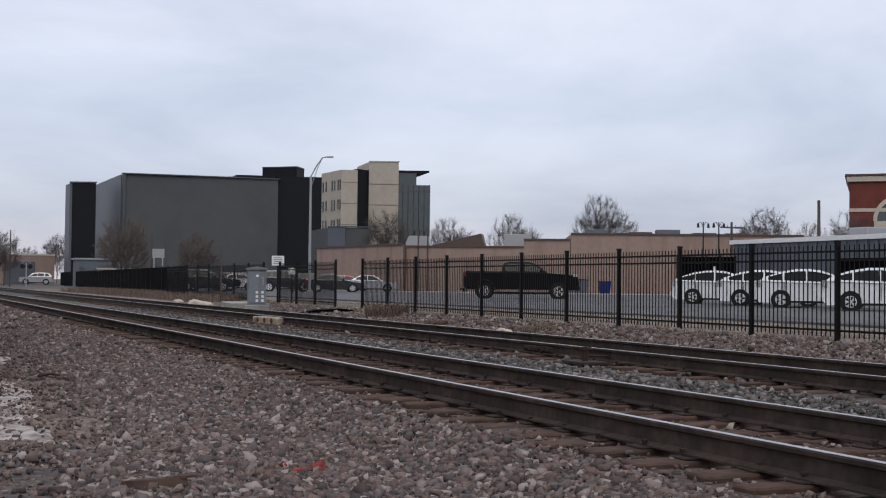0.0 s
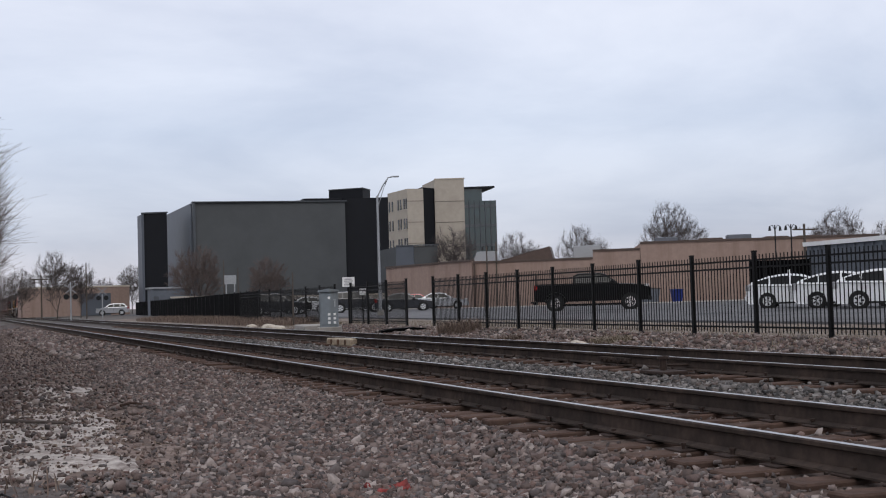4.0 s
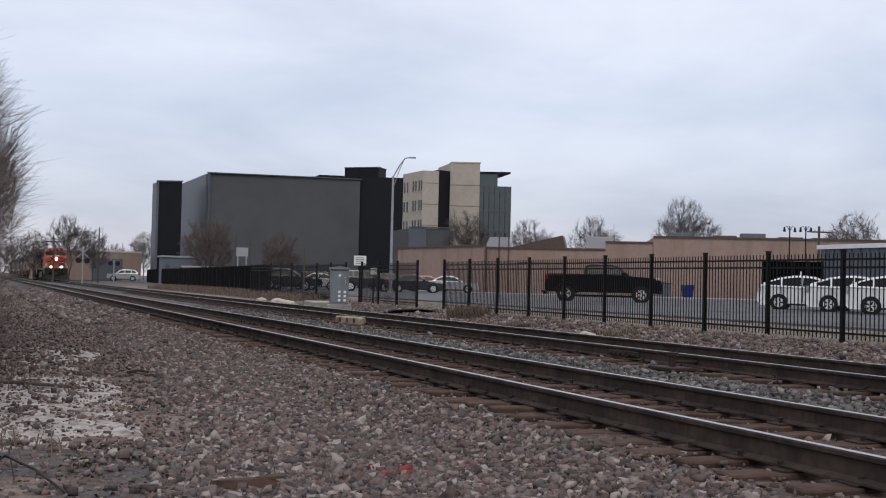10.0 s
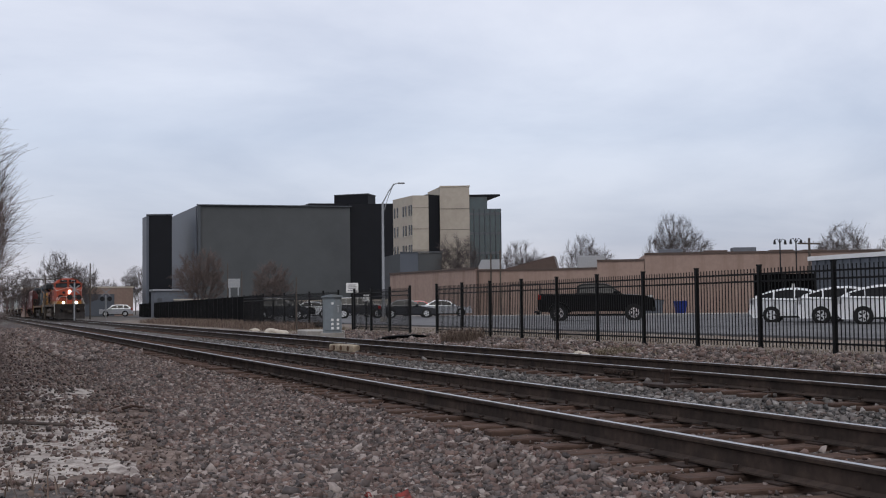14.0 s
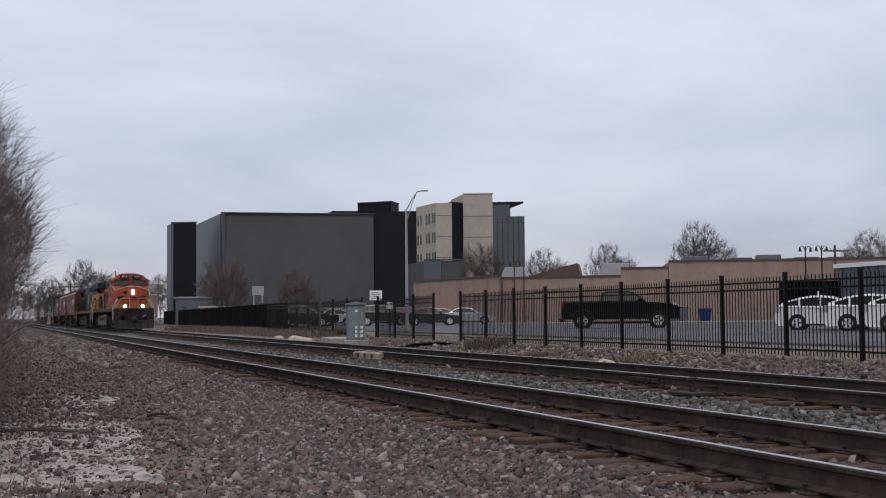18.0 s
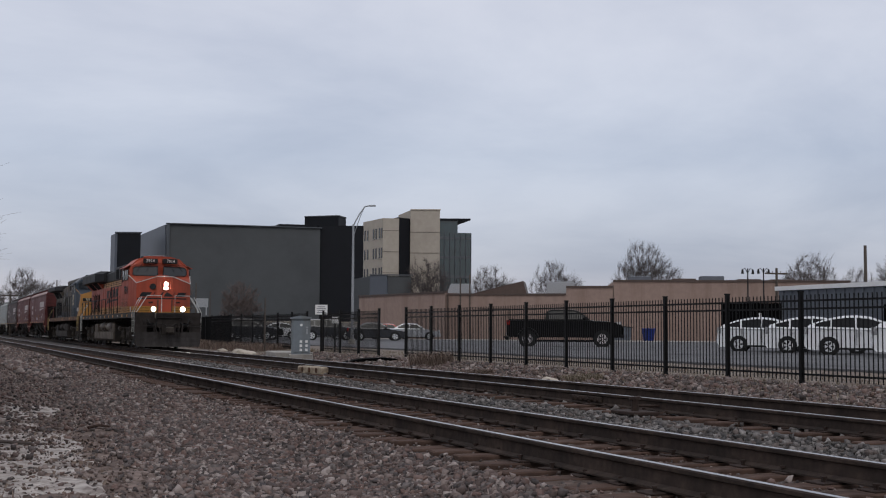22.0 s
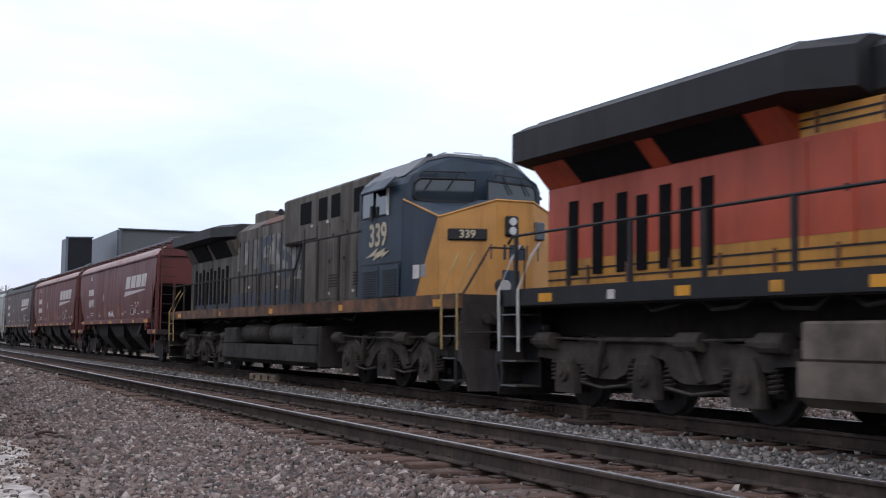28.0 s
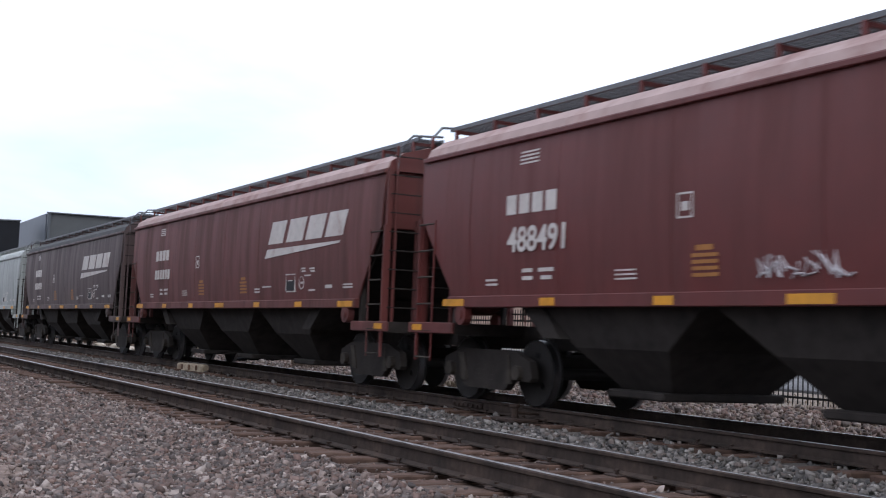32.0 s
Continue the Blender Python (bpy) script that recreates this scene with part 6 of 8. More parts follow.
        rad = part("radiator_housing", Mesh().loft([[(x * 0.72, 15.4, z) for x, z in ra], [(x, 16.0, z) for x, z in ra], [(x, 22.0, z) for x, z in ra]]), M_LBLACK, lead, "black flared radiator housing")
        part("radiator_cap", bx(-1.2, 1.2, 16.1, 21.8, 4.095, 4.14, c=0.02), M_ROOFDUST, rad, "dusty radiator roof")
    else:
        ra = [(-0.95, 3.60), (-1.5, 3.70), (-1.5, 3.97), (-1.2, 4.06), (1.2, 4.06), (1.5, 3.97), (1.5, 3.70), (0.95, 3.60)]
        rad = part("radiator_housing", Mesh().loft([[(x * 0.7, 16.6, z) for x, z in ra], [(x, 17.4, z) for x, z in ra], [(x, 22.25, z) for x, z in ra]]), M_ROOFDUST, lead, "grey flat radiator wing")
    part("exhaust_stack", bx(-0.45, 0.45, *((14.3, 15.4) if A else (15.5, 16.6)), 4.0, 4.18 if A else 4.36, c=0.03), M_HOODGREY if not A else M_LBLACK, lead)
    hy = 12.2 if A else 14.3
    horn = part("horn", Mesh().box(-0.3, 0.3, hy - 0.05, hy + 0.05, 4.0, 4.16), M_LBLACK, lead)
    for k, x in enumerate((-0.3, -0.1, 0.1, 0.3)):
        part("bell", Mesh().disc((x - 0.2, 0, 4.17), 0.085, "y", hy - 0.30 - 0.04 * k, hy - 0.15, 12, 0.05).disc((x - 0.2, 0, 4.17), 0.05, "y", hy - 0.15, hy + 0.15, 10, 0.03), M_LBLACK, horn)
    # equipment windows in the raised cabin
    xx0 = 1.0 if A else 1.12
    for s in both:
        for ya, yb in ((6.0, 7.1), (8.6, 9.5), (10.0, 11.0)) if A else ((6.42, 7.0), (7.82, 8.38), (8.65, 9.2), (9.72, 10.5)):
            part("filter_grille", bx(min(s * xx0, s * (xx0 + 0.008)), max(s * xx0, s * (xx0 + 0.008)), ya, yb, 3.5, 4.0), M_VENT, roof, "dark filter grille")
        if not A:
            for ya in (6.4, 7.9):
                for k in range(5):
                    part("louvre", bx(min(s * 1.12, s * 1.135), max(s * 1.12, s * 1.135), ya, ya + 0.55, 2.0 + k * 0.06, 2.03 + k * 0.06), M_UNDER, hood)
            for i in range(6):
                y = 5.9 + i * 0.85
                part("door_edge", bx(min(s * 1.12, s * 1.13), max(s * 1.12, s * 1.13), y - 0.012, y + 0.012, 1.75, 3.4), M_UNDER, roof)
        # side handrail with stanchions
        hr = M_LBLACK if A else M_UNDER
        xr = s * 1.47
        part("handrail", Mesh().tube([(xr, 5.75, 3.0), (xr, 9.25, 3.0), (xr, 9.75, 2.45), (xr, 22.0, 2.45), (xr, 22.15, 2.35)], 0.021, 6), hr, lead, "long side handrail")
        for i in range(9 if A else 10):
            y = 9.9 + i * (12.0 / (8 if A else 9))
            part("stanchion", bx(xr - 0.018, xr + 0.018, y - 0.04, y + 0.04, 1.64, 2.45), hr, lead)
        for y in (6.9, 8.2, 9.15):
            part("stanchion", bx(xr - 0.018, xr + 0.018, y - 0.04, y + 0.04, 1.64, 3.0), hr, lead)
    # rear face
    part("rear_light", bx(-0.14, 0.14, 21.85, 21.91, 3.3, 3.6, c=0.02), M_LBLACK, lead)
    part("rear_door", bx(-0.3, 0.3, 21.85, 21.89, 1.7, 3.2), M_YELLOW if A else M_HOODGREY, lead)
    return lead


def hopper_truck(parent, yc):
    t = part("truck", bx(-0.85, 0.85, -0.22, 0.22, 0.42, 0.72, c=0.03), M_UNDER, parent)
    t.location.y = yc
    for a in (-0.95, 0.95):
        wheelset(parent, yc + a, 0.46)
    for s in both:
        part("side_frame", Mesh().prism([(-1.25, 0.40), (-1.2, 0.34), (-0.75, 0.36), (-0.55, 0.20), (0.55, 0.20), (0.75, 0.36), (1.2, 0.34), (1.25, 0.40), (1.2, 0.62), (0.75, 0.76), (-0.75, 0.76), (-1.2, 0.62)], "x", s * 0.96, s * 1.08), M_UNDER, t)
        for a in (-0.62, 0.62):
            part("window_rib", Mesh().prism([(a - 0.14, 0.30), (a + 0.02, 0.30), (a + 0.16 * (1 if a > 0 else -0.3), 0.70), (a - 0.02, 0.70)], "x", s * 1.08, s * 1.10), M_TRUCK, t)
        for q in (-0.2, 0, 0.2):
            part("spring", Mesh().tube([(s * 1.02 + 0.06 * math.cos(k * 1.257), q + 0.06 * math.sin(k * 1.257), 0.30 + k * 0.0135) for k in range(21)], 0.017, 5), M_TRUCK, t)
        for a in (-0.95, 0.95):
            part("bearing_cap", Mesh().disc((0, a, 0.46), 0.10, "x", s * 1.06, s * 1.16, 12), M_TRUCK, t)
    return t


def side_x(z):
    """Half width of the bellied hopper side at a height."""
    return 1.54 - 0.035 * ((z - 2.7) / 0.9) ** 2 if z > 1.5 else 1.478 - (1.5 - z) * 1.8


def hopper(paint, label, roof_paint=M_DUSTROOF):
    """A three-bay covered hopper car."""
    c = thing("hopper_car", label, "hopper car", group="hopper cars of the train")
    L = HOPPER_LEN
    # body: side sheets, slightly bellied, with sloping ends below the eaves
    ys_top, ys_mid, ys_low = 0.70, 0.76, 1.78
    def end_y(z):
        return ys_low + (ys_mid - ys_low) * (z - 1.36) / (2.66 - 1.36) if z < 2.66 else ys_mid + (ys_top - ys_mid) * (z - 2.66) / 1.0
    levels = [(side_x(z), z) for z in (1.36, 1.50, 1.66, 1.84, 2.02, 2.20, 2.38, 2.56, 2.66, 2.84, 3.02, 3.20, 3.38, 3.52, 3.64)]

    def slope_y(z):
        return ys_mid if z > 2.66 else ys_mid + (2.66 - z) * 2.3
    body = part("body", Mesh().loft([[(-x + 0.03, slope_y(z), z), (x - 0.03, slope_y(z), z), (x - 0.03, L - slope_y(z), z), (-x + 0.03, L - slope_y(z), z)] for x, z in ((1.2, 1.36), (1.5, 2.0), (1.5, 2.655), (1.5, 2.665), (1.5, 3.64))]), paint, c)
    for s in both:
        part("side_sheet", Mesh().loft([[(s * (x - 0.025), end_y(z), z), (s * x, end_y(z), z), (s * x, L - end_y(z), z), (s * (x - 0.025), L - end_y(z), z)] for x, z in levels]), paint, body)
    # End slopes overlaid in the dark underframe colour: grime and the recess's shade.
    for ya, yb in ((ys_mid - 0.012, slope_y(1.36) - 0.012), (L - ys_mid + 0.012, L - slope_y(1.36) + 0.012)):
        d = 0.02 if ya < L / 2 else -0.02
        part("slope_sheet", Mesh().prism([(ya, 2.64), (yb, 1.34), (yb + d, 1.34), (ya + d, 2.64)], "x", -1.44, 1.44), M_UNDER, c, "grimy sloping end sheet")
    for ye in (0.715, L - 0.715):
        part("end_cap", Mesh().prism([(x * 0.99, z) for x, z in ((-1.50, 3.60), (-1.44, 3.76), (-1.20, 3.92), (-0.8, 4.03), (-0.4, 4.08), (0.4, 4.08), (0.8, 4.03), (1.20, 3.92), (1.44, 3.76), (1.50, 3.60))], "y", ye - 0.03, ye + 0.03), paint, body)
    for s in both:
        part("side_sill", bx(min(s * 1.46, s * 1.56), max(s * 1.46, s * 1.56), 1.66, L - 1.66, 1.34, 1.50, c=0.01), paint, body)
        part("top_chord", bx(min(s * 1.47, s * 1.56), max(s * 1.47, s * 1.56), 0.70, L - 0.70, 3.55, 3.62, c=0.01), paint, body)
        for i in range(7):
            y = 2.2 + i * (L - 4.4) / 6
            part("weld_seam", Mesh().tube([(s * side_x(z), y, z) for z in (1.55, 2.0, 2.45, 2.9, 3.5)], 0.008, 4), paint, body)
        for i in range(7):
            y = 1.75 + i * (L - 3.9) / 6
            part("reflector", bx(min(s * 1.558, s * 1.565), max(s * 1.558, s * 1.565), y, y + (0.34 if i % 3 else 0.62), 1.36, 1.46), M_REFLECT, body)
    # rounded roof
    arc = [(-1.50, 3.62), (-1.44, 3.76), (-1.20, 3.92), (-0.8, 4.03), (-0.4, 4.08), (0.4, 4.08), (0.8, 4.03), (1.20, 3.92), (1.44, 3.76), (1.50, 3.62)]
    rf = Mesh().prism(arc, "y", 0.72, L - 0.72)
    part("roof", rf, roof_paint, c, "roof white with dust")
    part("hatch_trough", bx(-0.32, 0.32, 1.2, L - 1.2, 4.06, 4.22, c=0.04), roof_paint, c)
    for s in both:
        wkw = part("roof_walk", Mesh().box(min(s * 0.55, s * 0.60), max(s * 0.55, s * 0.60), 0.55, L - 0.55, 4.12, 4.18).box(min(s * 0.98, s * 1.03), max(s * 0.98, s * 1.03), 0.55, L - 0.55, 4.12, 4.18), M_GRATE, c, "galvanised roof walkway")
        g = Mesh()
        for k in range(6):
            x = s * (0.62 + k * 0.066)
            g.box(min(x, x + s * 0.012), max(x, x + s * 0.012), 0.55, L - 0.55, 4.135, 4.165)
        for k in range(int((L - 1.1) / 0.16)):
            g.box(min(s * 0.6, s * 0.98), max(s * 0.6, s * 0.98), 0.58 + k * 0.16, 0.60 + k * 0.16, 4.14, 4.16)
        part("grating", g, M_GRATE, wkw)
        for i in range(15):
            y = 0.75 + i * (L - 1.5) / 14
            part("bracket", Mesh().box(min(s * 1.0, s * 1.04), max(s * 1.0, s * 1.04), y - 0.03, y + 0.03, 3.94, 4.13).box(min(s * 0.55, s * 1.0), max(s * 0.55, s * 1.0), y - 0.03, y + 0.03, 4.07, 4.12), paint, wkw)
    # ends: platform, posts, ladders, slope sheets
    for e in (0, 1):
        def Y(v):
            return v if e == 0 else L - v
        def yb(a, b):
            return (min(Y(a), Y(b)), max(Y(a), Y(b)))
        part("end_platform", Mesh().box(-1.5, 1.5, *yb(0.45, 1.75), 0.95, 1.12).box(-0.28, 0.28, *yb(0.3, 4.5), 0.78, 1.1), M_UNDER, c)
        for s in both:
            # Dark liner painting the shade inside the overhanging side sheet.
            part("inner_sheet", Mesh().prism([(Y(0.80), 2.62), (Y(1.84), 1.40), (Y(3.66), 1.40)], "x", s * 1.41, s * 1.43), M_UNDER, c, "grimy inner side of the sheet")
            part("platform_beam", bx(min(s * 1.5, s * 1.55), max(s * 1.5, s * 1.55), *yb(0.40, 1.80), 0.96, 1.12, c=0.01), paint, c)
            part("reflector", bx(min(s * 1.548, s * 1.556), max(s * 1.548, s * 1.556), *yb(0.55, 0.85), 1.0, 1.09), M_REFLECT, c)
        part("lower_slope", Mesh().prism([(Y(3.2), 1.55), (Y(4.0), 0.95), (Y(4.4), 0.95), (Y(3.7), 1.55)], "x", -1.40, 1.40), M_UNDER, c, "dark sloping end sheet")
        cpl = part("coupler", bx(-0.12, 0.12, *yb(-0.02, 0.5), 0.74, 0.98, c=0.03), M_TRUCK, c)
        part("knuckle", bx(-0.2, 0.15, *yb(-0.15, 0.12), 0.72, 1.0, c=0.05), M_TRUCK, cpl)
        for s in both:
            part("corner_post", bx(min(s * 1.42, s * 1.5), max(s * 1.42, s * 1.5), *yb(0.62, 0.70), 1.1, 3.62), paint, c)
            part("end_post", bx(min(s * 0.88, s * 0.96), max(s * 0.88, s * 0.96), *yb(0.60, 0.68), 1.1, 2.8), paint, c)
            part("body_post", bx(min(s * 1.36, s * 1.44), max(s * 1.36, s * 1.44), *yb(1.62, 1.70), 1.1, 1.9), M_UNDER, c)
            ld = part("end_ladder", bx(min(s * 1.34, s * 1.38), max(s * 1.34, s * 1.38), *yb(0.58, 0.62), 1.1, 4.0), paint, c)
            for k in range(9):
                part("rung", Mesh().tube([(s * 0.92, Y(0.59), 1.35 + k * 0.31), (s * 1.46, Y(0.59), 1.35 + k * 0.31)], 0.013, 5), M_UNDER, ld)
            sl = part("side_ladder", bx(min(s * 1.50, s * 1.54), max(s * 1.50, s * 1.54), *yb(0.62, 0.66), 0.55, 2.7), paint, c)
            for k in range(6):
                part("rung", Mesh().tube([(s * 1.54, Y(0.64), 0.6 + k * 0.4), (s * 1.54, Y(1.15), 0.6 + k * 0.4)], 0.014, 5), M_TRUCK, sl)
            part("ladder_rail", bx(min(s * 1.53, s * 1.55), max(s * 1.53, s * 1.55), *yb(1.14, 1.16), 0.55, 2.65), paint, sl)
            part("roof_rail", Mesh().tube([(s * 1.36, Y(0.60), 3.6), (s * 1.34, Y(0.55), 3.98), (s * 1.15, Y(0.50), 4.18), (s * 0.6, Y(0.50), 4.22)], 0.022, 6), M_GRATE, c, "bent roof handrail")
            part("jack_pad", Mesh().disc((0, Y(2.05), 1.24), 0.15, "x", s * 1.44, s * 1.56, 16).disc((0, Y(2.05), 1.24), 0.07, "x", s * 1.55, s * 1.58, 12), paint, c)
        part("brake_wheel" if e == 0 else "brake_rod", Mesh().disc((0.55, 0, 2.2), 0.2, "y", *yb(0.52, 0.56), 18) if e == 0 else Mesh().tube([(0.4, Y(0.6), 1.2), (0.4, Y(0.6), 2.2)], 0.02), M_UNDER, c)
        part("cross_walk", bx(-0.6, 1.0, *yb(0.42, 0.80), 4.09, 4.12), M_GRATE, c, "galvanised end walkway")
        for k in range(5):
            part("end_stencil", bx(0.55, 0.98 - 0.05 * (k % 2), *yb(0.745, 0.757), 2.95 + k * 0.06, 2.975 + k * 0.06), M_DECAL, c)
        hopper_truck(c, Y(2.0))
    # three hopper bays
    for k in range(3):
        yc = L / 2 + (k - 1) * 3.55
        b = part("hopper_bay", Mesh().loft([[(-1.36, yc - 1.75, 1.40), (1.36, yc - 1.75, 1.40), (1.36, yc + 1.75, 1.40), (-1.36, yc + 1.75, 1.40)],
                                            [(-1.20, yc - 0.92, 0.85), (1.20, yc - 0.92, 0.85), (1.20, yc + 0.92, 0.85), (-1.20, yc + 0.92, 0.85)],
                                            [(-0.75, yc - 0.45, 0.34), (0.75, yc - 0.45, 0.34), (0.75, yc + 0.45, 0.34), (-0.75, yc + 0.45, 0.34)]]), M_UNDER, c, "dark discharge hopper")
        part("gate", bx(-0.95, 0.95, yc - 0.55, yc + 0.55, 0.26, 0.36, c=0.02), M_UNDER, b)
    return c


def decals(c, number, big, lead_car):
    """Markings on the near side: plain slanted blocks for the name, the number, panels, stencils and tape."""
    X = -1.541
    sloped_bars("name_block", c, X, [(5.07, 5.87), (4.02, 4.87), (3.07, 3.87), (2.12, 2.92)] if big else [], 2.62, 3.06, 0.22, M_DECAL)
    if big:
        sloped_bars("name_wedge", c, X, [], 0, 0, 0, M_DECAL, [(6.25, 2.34), (6.12, 2.52), (2.42, 2.53), (2.47, 2.49)])
    for ya in (14.40, 14.08, 13.76, 13.44):
        part("mark_block", bx(X - 0.004, X + 0.004, ya, ya + 0.24, 2.58, 2.84), M_DECAL, c)
    if number:
        letters("car_number", number, 0.46, M_DECAL, c, (X - 0.003, 13.86, 2.22), 90, 0, -90, squeeze=1.06)
    else:
        for k in range(6):
            part("number_block", bx(X - 0.004, X + 0.004, 13.3 + k * 0.24, 13.47 + k * 0.24, 2.10, 2.34), M_DECAL, c)

    def mark(name, ya, yb2, za, zb, material, proud=0.004):
        x = -side_x((za + zb) / 2)
        return part(name, bx(x - proud, x + 0.012, ya, yb2, za, zb), material, c)
    for k in range(4):
        mark("mark_line", 13.9, 14.35, 3.24 + k * 0.05, 3.262 + k * 0.05, M_DECAL)
    for ya, yb2, z, h in ((14.7, 14.95, 1.80, 0.05), (14.2, 14.55, 1.80, 0.05), (14.7, 14.95, 1.70, 0.05), (14.25, 14.5, 1.70, 0.05), (15.6, 15.9, 1.64, 0.03), (15.6, 15.9, 1.70, 0.03), (12.5, 12.9, 1.66, 0.02), (12.5, 12.9, 1.71, 0.02),
                          (12.5, 12.9, 1.76, 0.02), (7.3, 7.6, 1.66, 0.03), (7.3, 7.6, 1.72, 0.03), (6.6, 7.1, 1.76, 0.025), (4.75, 4.95, 2.02, 0.03), (4.75, 4.95, 2.07, 0.03), (4.3, 4.55, 2.06, 0.03), (4.3, 4.5, 2.01, 0.03), (4.5, 4.8, 1.94, 0.025), (4.3, 4.6, 1.66, 0.03), (3.5, 3.8, 1.70, 0.06), (2.6, 3.0, 1.74, 0.025), (2.6, 3.0, 1.69, 0.025)):
        mark("small_mark", ya - 0.7, yb2 - 0.7, z, z + h, M_DECAL)
    for ya, yb2, za, zb in ((10.79, 11.05, 2.30, 2.32), (10.79, 11.05, 2.56, 2.58), (10.79, 10.81, 2.32, 2.56), (11.03, 11.05, 2.32, 2.56), (10.86, 10.98, 2.38, 2.48)):
        mark("panel_mark", ya, yb2, za, zb, M_DECAL)
    mark("data_panel", 4.61, 5.04, 1.68, 1.97, M_LBLACK)
    for ya, yb2, za, zb in ((4.58, 5.07, 1.65, 1.67), (4.58, 5.07, 1.98, 2.0), (4.58, 4.60, 1.67, 1.98), (5.05, 5.07, 1.67, 1.98), (4.72, 4.94, 1.76, 1.78), (4.72, 4.94, 1.86, 1.88)):
        mark("data_frame", ya, yb2, za, zb, M_DECAL, 0.008)
    part("round_mark", Mesh().tube([(-side_x(1.82) - 0.002, 4.25 + 0.12 * math.cos(k * 0.449), 1.82 + 0.12 * math.sin(k * 0.449)) for k in range(15)], 0.010, 4), M_DECAL, c)
    mark("round_bar", 4.18, 4.32, 1.80, 1.84, M_DECAL)
    for y0 in (10.4, 7.4):
        for k in range(5):
            w = 0.28 if k == 4 else 0.42
            mark("stencil_line", y0 + (0.42 - w) / 2, y0 + (0.42 - w) / 2 + w, 1.66 + k * 0.07, 1.70 + k * 0.07 + (0.02 if k == 4 else 0), M_STENCIL)
    if lead_car:
        rng = random.Random(4)
        y = 9.85
        for k in range(9):
            pts = [(-side_x(1.74) - 0.002, y - 0.17 * q / 5 + rng.uniform(-0.09, 0.09), 1.74 + rng.uniform(-0.14, 0.14)) for q in range(6)]
            part("spray_scrawl", Mesh().tube(pts, 0.012, 4), M_SPRAY, c, "scrawled silver spray paint")
            y -= 0.13


loco_1 = locomotive("orange")
loco_2 = locomotive("blue")
SHADES = [(M_MAROON, "mineral-red covered hopper car with white markings"), (M_MAROON2, "faded red covered hopper car with white markings"), (M_HOPGREY, "dull brown-grey covered hopper car"),
          (M_HOPLIGHT, "pale grey covered hopper car"), (M_HOPGREY, "dull brown-grey covered hopper car farther back"), (M_HOPLIGHT, "pale grey covered hopper car farther back"), (M_MAROON2, "faded red covered hopper car farther back"), (M_HOPLIGHT, "pale grey covered hopper car near the train's rear")]
hoppers, built = [], {}
for i, (paint, label) in enumerate(SHADES):
    if paint.name in built:
        car = copy_thing(built[paint.name], Matrix())
        car["label"] = label
    else:
        car = built[paint.name] = hopper(paint, label, M_DUSTROOF if i < 2 else (M_HOPLIGHT if paint is M_HOPLIGHT else M_ROOFDUST))
    hoppers.append(car)
for i, car in enumerate(hoppers[:5]):
    decals(car, "488491" if i == 0 else None, i < 3, i == 0)


# ---- parked vehicles ----
def clip_x(poly, a, b):
    """The part of an outline of (x, z) points between x = a and x = b."""
    for side, lim in ((1, a), (-1, b)):
        out = []
        for i, p in enumerate(poly):
            q = poly[(i + 1) % len(poly)]
            ip, iq = side * (p[0] - lim) >= 0, side * (q[0] - lim) >= 0
            if ip:
                out.append(p)
            if ip != iq:
                t = (lim - p[0]) / (q[0] - p[0])
                out.append((lim, p[1] + t * (q[1] - p[1])))
        poly = out
    return poly


